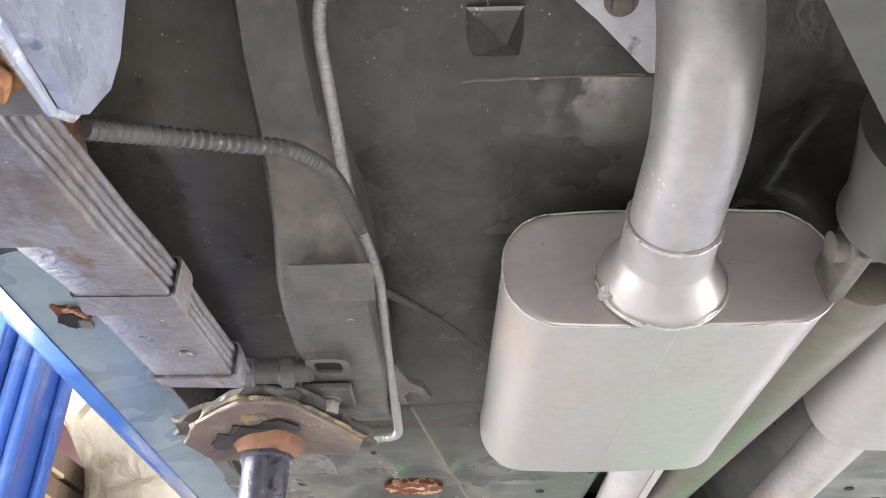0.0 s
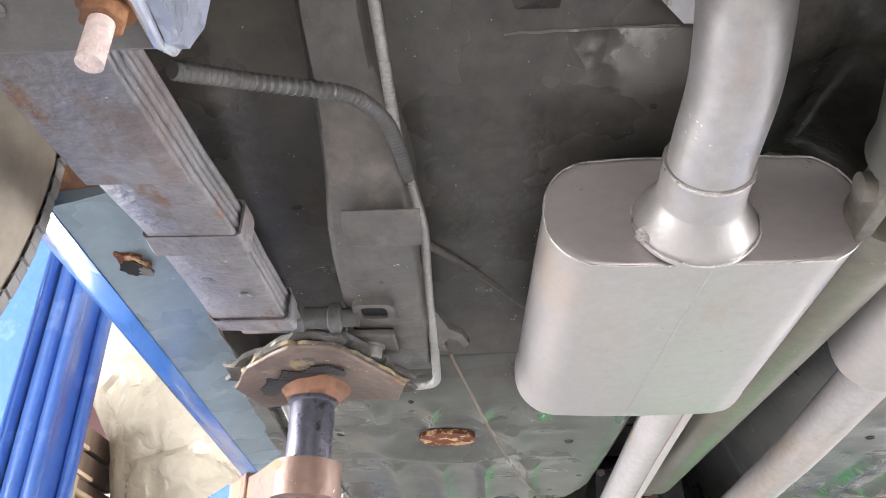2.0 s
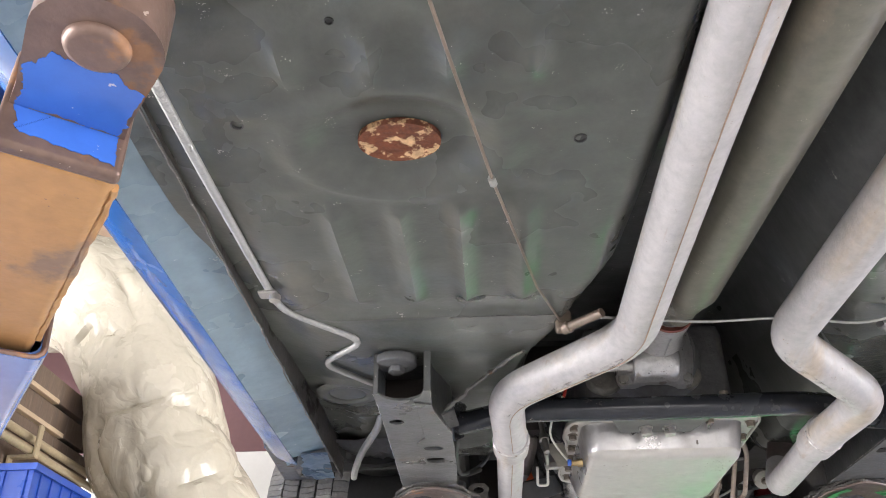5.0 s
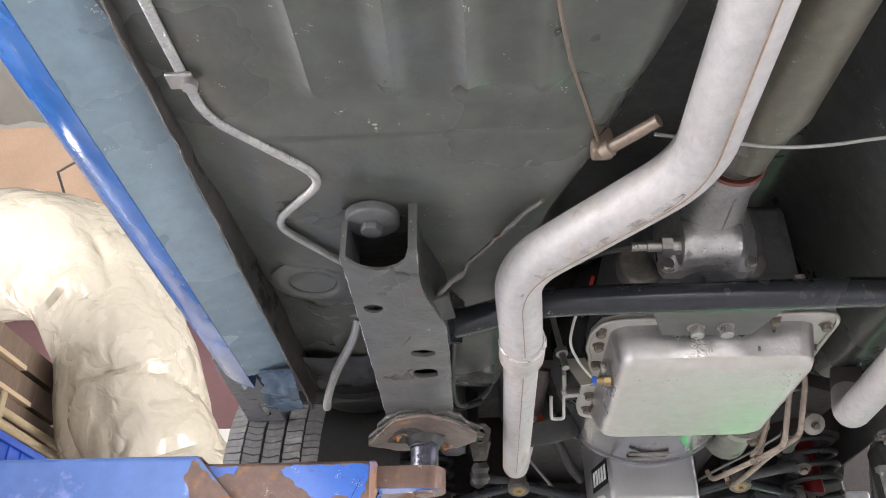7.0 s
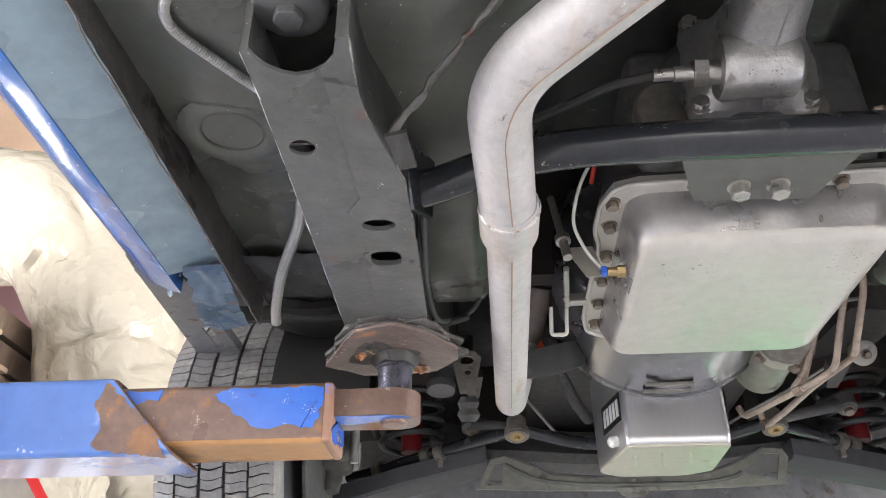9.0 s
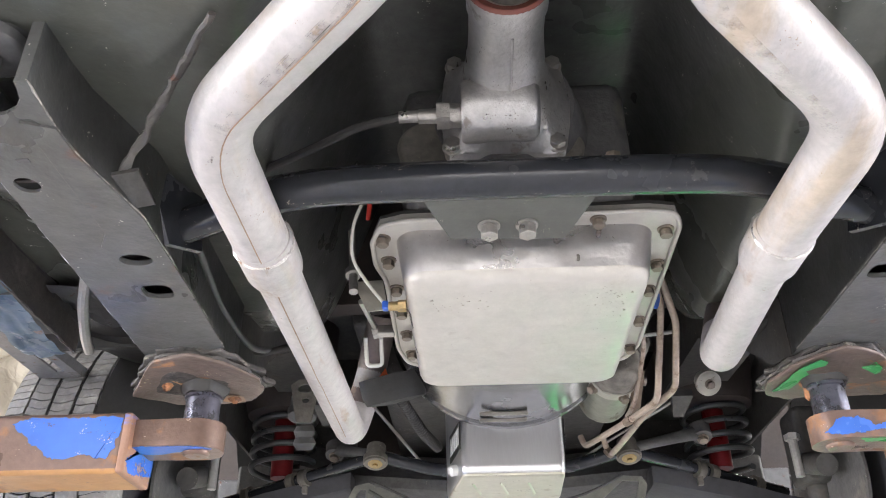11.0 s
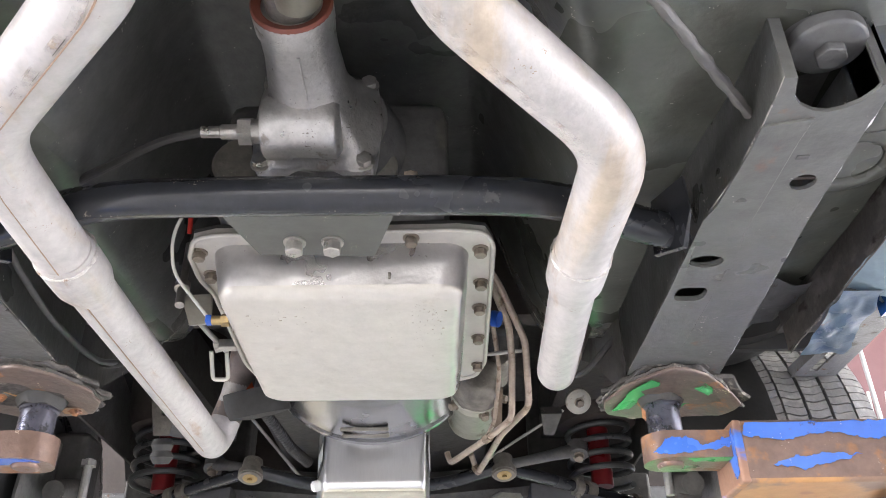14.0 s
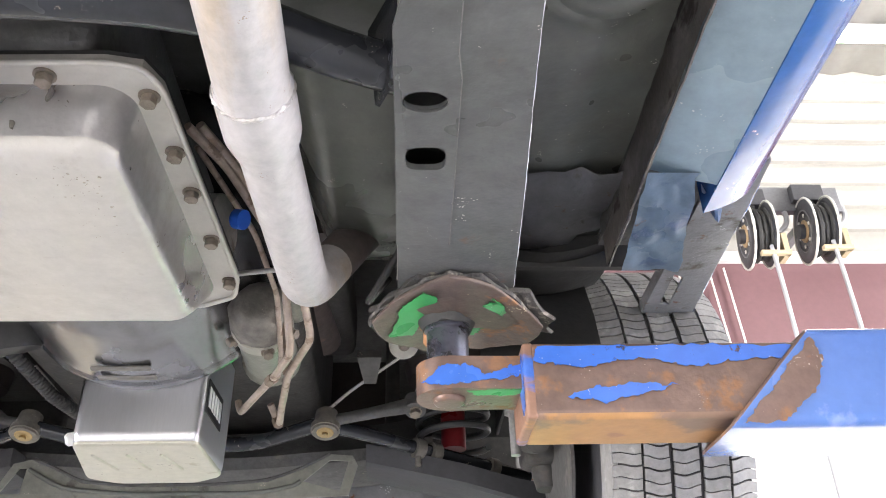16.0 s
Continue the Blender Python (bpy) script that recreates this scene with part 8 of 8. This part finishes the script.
patch([(0.545, 0.02), (0.60, 0.012), (0.66, 0.024), (0.72, 0.014), (0.79, 0.022), (0.84, 0.02), (0.85, 0.038), (0.545, 0.038)], (0, 2.3718, 1.604), (X, Z), "paint_patch", PAINT_PATCH, arm, "remains of blue paint")
patch([(0.575, -0.022), (0.62, -0.026), (0.68, -0.014), (0.70, -0.008), (0.65, -0.006), (0.585, -0.014)], (0, 2.3718, 1.604), (X, Z), "paint_patch", PAINT_PATCH, arm, "streak of blue paint")
patch([(0.42, -0.012), (0.44, 0.006), (0.47, 0.01), (0.49, -0.004), (0.52, 0.008), (0.535, 0.008), (0.535, -0.004), (0.48, -0.012), (0.44, -0.016)], (0, 2.3882, 1.619), (X, Z), "paint_patch", PAINT_PATCH, arm, "remains of blue paint")
patch([(0.018, -0.026), (0.05, -0.032), (0.09, -0.031), (0.094, -0.018), (0.05, -0.012), (0.03, -0.016)], (0.452, 2.425, 1.5996), (X, Y), "green_patch", PAINT_GREEN, arm, "green paint under the tongue")
patch([(-0.046, -0.03), (-0.03, -0.036), (-0.016, 0.01), (-0.02, 0.03), (-0.044, 0.032)], (0.5305, 2.425, 1.604), (Y, Z), "paint_patch", PAINT_PATCH, arm, "remains of blue paint on the end plate")
patch([(0.755, -0.055), (0.80, -0.05), (0.84, -0.02), (0.86, 0.02), (0.85, 0.048), (0.80, -0.01)], (0, 2.3594, 1.60), (X, Z), "rust_patch", BARE_BROWN, arm, "rusty bare patch on the sleeve")
bow = lambda p: 0.018 * (abs(p.x - 0.459) / 0.095) ** 2
patch([(-0.074, 0.022), (-0.048, 0.03), (-0.024, -0.015), (-0.02, -0.06), (-0.035, -0.075), (-0.06, -0.05)], (0.459, 2.425, 1.6988), (X, Y), "green_patch", PAINT_GREEN, arm, "ragged green paint patch", 0.0005, bow)
patch([(0.013, 0.02), (0.02, 0.043), (0.046, 0.004), (0.06, -0.04), (0.045, -0.065), (0.022, -0.02)], (0.459, 2.425, 1.6988), (X, Y), "green_patch", PAINT_GREEN, arm, "ragged green paint patch", 0.0005, bow)
for x, y in ((0.4305, 2.433),):
    lump = part("seized_bolt", jitter(lathe([(0, 0.013), (0.006, 0.012), (0.009, 0.008), (0.024, 0.007), (0.03, 0.004)], (x, y, 1.6985), (0, 0, -1), 14), 0.0025, 110), BOLT_RUST, arm, "rust-orange seized bolt")
lift_arm((0.523, 0.888), (1.49, 2.216), 1.628, 1.716, (1.560, 1.636, 0.039), [(-x, y) for x, y in REAR_PAD[::-1]],
         BARE_BROWN, PAD_PLATE, 0.385, 0.05, LIFT_CHIPPED, TUBE_ORANGE, "lift arm with an orange-rust inner tube and blue sleeve", "rust-brown steel lift pad")


def lift_post(s):
    def at(x0, x1, y0, y1, z0, z1, bev=0.006):
        return box(*sorted((s * x0, s * x1)), y0, y1, z0, z1, bev, 4)
    post = part("lift_post", at(1.81, 1.825, 2.03, 2.37, 0.0, 3.5), POST_BLUE, lift, "tall glossy blue steel post")
    part("flange", at(1.57, 1.825, 2.015, 2.03, 0.0, 3.5), POST_BLUE, post)
    part("flange", at(1.57, 1.825, 2.37, 2.385, 0.0, 3.5), POST_BLUE, post)
    part("lip", at(1.567, 1.582, 2.031, 2.085, 0.0, 3.5), POST_BLUE, post)
    part("lip", at(1.567, 1.582, 2.315, 2.369, 0.0, 3.5), POST_BLUE, post)
    part("base_plate", at(1.47, 1.92, 1.95, 2.45, 0.0, 0.02), POST_BLUE, post)
    part("carriage", at(1.525, 1.56, 2.06, 2.34, 1.45, 2.64, 0.015), POST_BLUE, post, "ribbed blue lift carriage")
    for y in (2.09, 2.27):
        part("carriage_rib", at(1.492, 1.5245, y, y + 0.05, 1.5, 2.62, 0.0155), POST_BLUE, post)
    for z in (1.50, 1.685):
        part("arm_yoke", at(1.40, 1.56, 2.04, 2.48, z, z + 0.02), POST_BLUE, post)
    part("chain_guard", at(1.67, 1.77, 2.12, 2.28, 1.2, 3.4), STEEL_DARK, post)
    return post


lift_post(-1), lift_post(1)


# ---- things along the walls ----
def duct():
    d = thing("insulated_duct", (-2.3, 5.6, 0.0), "bulky cream plastic-wrapped insulated air duct bending down to the floor", "air duct")
    path = filleted([(-6.9, 5.55, 4.0), (-4.6, 5.52, 3.99), (-2.95, 5.5, 3.96), (-2.5, 5.5, 3.3), (-2.36, 5.55, 2.7), (-1.95, 5.5, 2.1), (-1.8, 5.5, 0.0)], 0.42, 10)
    dense = []
    for a, b in zip(path, path[1:]):
        n = max(1, int((b - a).length / 0.035))
        dense += [a.lerp(b, i / n) for i in range(n)]
    dense.append(path[-1])
    bm = sweep(dense, 0.43, 96)
    for v in bm.verts:
        p = v.co
        # sagging film: broad soft bulges, a few long folds and fine crinkles
        fold = (1 - abs(noise.noise(Vector((p.x * 1.1 + 0.35 * p.z, p.y * 1.1, p.z * 1.5)) + Vector((9, 2, 4))))) ** 26
        pleat = (1 - abs(noise.noise(Vector((p.x * 3.2, p.y * 3.2, p.z * 1.3 + p.x)) + Vector((1, 5, 2))))) ** 30
        k = noise.noise(p * 1.3) * 0.07 + noise.noise(p * 3.1 + Vector((3, 1, 7))) * 0.018 - fold * 0.065 - pleat * 0.022 + noise.noise(Vector((p.x * 11, p.y * 11, p.z * 4))) * 0.007
        near = min(dense[::8], key=lambda q: (q - p).length)
        v.co += (p - near).normalized() * k
    part("film_wrap", bm, DUCT_FILM, d, "crumpled cream plastic film")
    # strips of clear tape round the film
    for k in (0.30, 0.86):
        i = int(k * (len(dense) - 1))
        p, d_ = dense[i], (dense[i + 1] - dense[i]).normalized()
        ring = lathe([(-0.03, 0.43), (-0.03, 0.447), (0.03, 0.447), (0.03, 0.43)], p, d_, 64, False)
        for v in ring.verts:
            v.co += (v.co - p).normalized() * 0.03 * noise.noise(v.co * 3.0)
        part("tape_band", ring, DUCT_FILM, d, "band of clear tape")
    return d


duct()


def stack():
    """Flat cardboard bundles on a rack that runs along the side wall, with pale battens between the layers."""
    r = thing("storage_rack", (-3.2, 4.4, 0), "timber storage rack with tan pipes along its front", "rack")
    for x in (-3.68, -2.93):
        for y in (3.55, 4.6, 5.65):
            part("upright", box(x - 0.03, x + 0.03, y - 0.03, y + 0.03, 0, 1.78, 0.004), TIMBER, r)
    part("shelf", box(-3.75, -2.86, 3.5, 5.75, 1.78, 1.82, 0.004), TIMBER, r)
    for z, x in ((2.67, -2.80), (2.585, -2.76)):
        part("pipe", sweep([(x, 3.5, z - 0.01), (x, 4.6, z), (x - 0.02, 5.9, z + 0.01)], 0.022, 12), PIPE_TAN, r, "long tan pipe")
    for y in (4.05, 4.75):
        part("pipe_hook", merge(box(-2.86, -2.72, y - 0.02, y + 0.02, 2.545, 2.562, 0.003), box(-2.735, -2.72, y - 0.02, y + 0.02, 2.56, 2.72, 0.003), box(-2.87, -2.855, y - 0.02, y + 0.02, 1.82, 2.56, 0.003)), PIPE_TAN, r)
    z = 1.82
    k = 0
    while z < 3.12:
        b = thing("cardboard_bundle", (-3.25, 4.4, z), "flat bundle of brown cardboard sheets on pale battens", "cardboard", "bundles on the storage rack")
        y1 = 5.12 + 0.10 * math.sin(k * 2.3)
        bm = box(-3.66, -2.885 + 0.006 * (k % 2), 3.6, 5.6 + 0.03 * (k % 3), z + 0.028, z + 0.163, 0.004)
        part("sheet_block", jitter(bm, 0.004, 7), CARDBOARD, b)
        for dx in (-3.5, -2.868):
            part("batten", box(dx - 0.02, dx + 0.02, 3.58, y1 + 0.03 + 0.05 * math.sin(k * 1.7), z, z + 0.027, 0.003), BATTEN, b, "pale timber batten")
        z += 0.1635
        k += 1


stack()
bin_ = thing("storage_bin", (-2.5, 4.32, 2.1), "glossy blue plastic storage bin on a timber post stand", "bin")
rim = [(-2.72, 4.10), (-2.34, 4.10), (-2.34, 4.62), (-2.72, 4.62)]
inner = [(-2.705, 4.115), (-2.355, 4.115), (-2.355, 4.605), (-2.705, 4.605)]
part("bin_wall", bevel(holed(rim, [inner], 1.98, 2.315), 0.004, 2, 50), BIN_BLUE, bin_)
part("bin_base", box(-2.704, -2.356, 4.116, 4.604, 1.98, 1.992), BIN_BLUE, bin_)
part("bin_rim", bevel(holed([(x + (0.018 if x > -2.5 else -0.018), y + (0.018 if y > 4.3 else -0.018)) for x, y in rim], [inner], 2.29, 2.32), 0.004, 2, 50), BIN_BLUE, bin_, "thick rolled rim")
for k in range(5):
    part("rib", box(-2.34, -2.332, 4.16 + 0.1 * k, 4.175 + 0.1 * k, 2.0, 2.29, 0.002), BIN_BLUE, bin_)
for k in range(4):
    part("rib", box(-2.68 + 0.1 * k, -2.665 + 0.1 * k, 4.092, 4.10, 2.0, 2.29, 0.002), BIN_BLUE, bin_)
bs = thing("bin_stand", (-2.5, 4.32, 0), "plain timber stand under the blue bin", "stand")
part("top", box(-2.74, -2.32, 4.08, 4.40, 1.94, 1.98, 0.004), TIMBER, bs)
for x in (-2.7, -2.36):
    for y in (4.12, 4.36):
        part("leg", box(x - 0.025, x + 0.025, y - 0.025, y + 0.025, 0, 1.94, 0.003), TIMBER, bs)
# film-wrapped bundle with a red band, below the duct
wb = thing("wrapped_bundle", (-2.35, 4.75, 1.73), "bundle wrapped in crumpled clear film with a red band", "bundle")
bm = box(-2.62, -2.08, 4.45, 5.0, 1.30, 2.19)
bmesh.ops.subdivide_edges(bm, edges=bm.edges[:], cuts=14, use_grid_fill=True)
for v in bm.verts:
    v.co += noise.noise_vector(v.co * 5) * 0.05 + noise.noise_vector(v.co * 14) * 0.025
part("film", bm, DUCT_FILM, wb, "crumpled clear film")
band = filleted([(-2.66, 4.43, 2.05), (-2.4, 4.41, 2.19), (-2.2, 4.41, 2.16), (-2.05, 4.43, 1.95)], 0.1)
part("red_band", sweep(band, 0.022, 8, flat=0.5), plain("band_red", (0.55, 0.02, 0.02, 1), 0.4), wb, "red plastic band")
st = thing("parts_stool", (-2.35, 4.72, 0), "plain timber stand under the wrapped bundle", "stand")
part("top", box(-2.66, -2.04, 4.42, 5.02, 1.26, 1.30, 0.004), TIMBER, st)
for x in (-2.62, -2.08):
    for y in (4.46, 4.98):
        part("leg", box(x - 0.025, x + 0.025, y - 0.025, y + 0.025, 0, 1.26, 0.003), TIMBER, st)
# peg board panel high on the wall
pb = thing("peg_board", (-5.0, 6.9, 4.6), "brown perforated peg board fixed high on the wall", "peg board")
part("board", box(-6.6, -3.3, 6.93, 6.955, 4.62, 6.2, 0.003), PEGBOARD, pb)
part("bracket", sweep([(-3.95, 6.93, 5.2), (-3.9, 6.5, 5.35), (-3.7, 6.5, 5.5)], 0.012, 8), STEEL_DARK, pb, "thin dark hook")


def hose_reel(x, y, z):
    h = thing("hose_reel", (x, y, z), "dark metal hose reel with a pale rim below the beam", "hose reel", "hose reels")
    for dx in (-0.07, 0.07):
        at = (x + dx, y + dx * -0.16, z)
        disc = part("side_disc", lathe([(-0.004, 0.075), (-0.004, 0.135), (-0.012, 0.15), (-0.012, 0.2), (-0.004, 0.215), (0.0, 0.222), (0.006, 0.222), (0.006, 0.075)], at, (1, -0.16, 0), 44, False), STEEL_DARK, h, "dark dished side disc")
        part("rim", bead(at, (1, -0.16, 0), 0.226, 0.009, 48), REEL_RIM, disc, "pale rolled rim")
        part("disc_ring", bead((at[0] - 0.01, at[1] + 0.0016, at[2]), (1, -0.16, 0), 0.142, 0.005, 40), REEL_GREY, disc)
        part("hub_plate", lathe([(-0.012, 0.03), (-0.012, 0.076), (0.0, 0.08), (0.006, 0.076)], at, (1, -0.16, 0), 24), TIMBER, disc, "tan hub plate")
        for k in range(6):
            u_ = math.pi * k / 3
            dy, dz = 0.105 * math.cos(u_), 0.105 * math.sin(u_)
            part("spoke", lathe([(0, 0.012), (0.006, 0.012)], (at[0] - 0.012 + dy * 0.16, at[1] + dy, at[2] + dz), (1, -0.16, 0), 10), REEL_RIM, disc)
    part("drum", lathe([(-0.07, 0.13), (0.07, 0.13)], (x, y, z), (1, -0.16, 0), 32), STEEL_DARK, h)
    for k in range(4):
        dx = -0.06 + 0.04 * k
        part("hose_coil", bead((x + dx, y + dx * -0.16, z), (1, -0.16, 0), 0.155 + 0.012 * (k % 2), 0.02, 40), RUBBER_BLACK, h)
    part("hub", lathe([(-0.12, 0.05), (0.12, 0.05)], (x, y, z), (1, -0.16, 0), 20), STEEL_DARK, h, "dark hub")
    part("hanger", merge(box(x - 0.11, x + 0.11, y - 0.03, y + 0.03, z + 0.23, z + 0.36, 0.006), box(x - 0.03, x + 0.03, y - 0.02, y + 0.02, z + 0.1, z + 0.3, 0.004)), STEEL_DARK, h)
    part("guide", merge(box(x - 0.06, x + 0.14, y - 0.14, y - 0.10, z - 0.22, z - 0.19, 0.004), box(x + 0.10, x + 0.14, y - 0.12, y, z - 0.22, z - 0.05, 0.004)), PIPE_TAN, h)
    part("hose", sweep(filleted([(x + 0.02, y - 0.12, z - 0.15), (x + 0.03, y - 0.12, z - 0.4), (x + 0.05, y - 0.11, z - 2.6)], 0.1), 0.014, 10), HOSE_GREY, h, "hanging pale grey hose")
    part("feed_hose", sweep(filleted([(x + 0.1, y + 0.03, z), (x + 0.28, y + 0.05, z + 0.12), (x + 0.25, y + 0.1, z + 0.42), (x - 0.1, y + 0.3, z + 0.5)], 0.12), 0.018, 10), HOSE_GREY, h)
    return h


hose_reel(2.77, 6.2, 4.13), hose_reel(3.19, 6.2, 4.17)
beam = thing("steel_beam", (2.0, 6.2, 4.5), "dark grey steel beam that carries the hose reels", "beam")
part("beam_body", box(1.4, 3.45, 6.25, 6.31, 4.36, 4.56, 0.006), REEL_GREY, beam)
for x in (1.5, 3.3):
    part("wall_bracket", box(x - 0.03, x + 0.03, 6.312, 6.95, 4.40, 4.46, 0.004), REEL_GREY, beam)
cab = thing("white_cabinet", (3.1, 6.7, 0), "white storage cabinet along the maroon wall", "cabinet")
part("cabinet_body", box(1.9, 4.6, 6.35, 6.97, 0, 2.95, 0.01), WALL_WHITE, cab)
part("cabinet_top", box(1.86, 4.64, 6.32, 6.98, 2.95, 2.99, 0.006), WALL_WHITE, cab)
rt = thing("router", (3.05, 6.6, 2.99), "white wireless router with four aerials on the cabinet", "router")
part("router_body", box(2.88, 3.22, 6.52, 6.72, 2.99, 3.05, 0.01), WALL_WHITE, rt)
for k, (x, lean) in enumerate(((2.90, -0.05), (2.99, -0.01), (3.11, 0.02), (3.20, 0.06))):
    part("aerial", sweep([(x, 6.72, 3.03), (x + lean, 6.73, 3.36)], 0.011, 8), WALL_WHITE, rt)
cables = thing("wall_cables", (2.6, 6.95, 4.2), "loose white cables hanging on the maroon wall", "cables")
for k in range(5):
    x = 2.35 + 0.12 * k
    pts = [(x, 6.95, 4.3), (x + 0.05, 6.94, 3.9 - 0.1 * k), (x + 0.22, 6.93, 3.55), (x + 0.18, 6.95, 3.1)]
    part("cable", sweep(filleted(pts, 0.15), 0.008, 6), WIRE_WHITE, cables)
sl = thing("strip_light", (4.6, 6.4, 6.2), "white twin tube strip light under the ceiling", "strip light")
part("tray", box(3.6, 6.2, 6.35, 6.5, 6.20, 6.275, 0.006), WALL_WHITE, sl)
TUBE_GLOW = plain("tube_glow", (1.0, 0.98, 0.95, 1), 0.4, 0, 40.0)
for y in (6.39, 6.46):
    part("tube", lathe([(0, 0.016), (2.4, 0.016)], (3.7, y, 6.185), (1, 0, 0), 12), TUBE_GLOW, sl)
gc = thing("tool_cabinet", (1.38, 6.65, 0), "bright green steel tool cabinet against the far wall", "cabinet")
part("cabinet_body", box(1.0, 1.86, 6.35, 6.97, 0.08, 1.55, 0.012), CABINET_GREEN, gc)
for k in range(5):
    dr = part("drawer", box(1.03, 1.83, 6.335, 6.349, 0.14 + 0.28 * k, 0.39 + 0.28 * k, 0.004), CABINET_GREEN, gc)
    part("handle", box(1.1, 1.76, 6.315, 6.334, 0.35 + 0.28 * k, 0.37 + 0.28 * k, 0.004), STEEL_DARK, dr)
for x in (1.08, 1.78):
    for y in (6.42, 6.88):
        part("foot", lathe([(0, 0.03), (0.08, 0.03)], (x, y, 0), (0, 0, 1), 14), RUBBER_BLACK, gc)
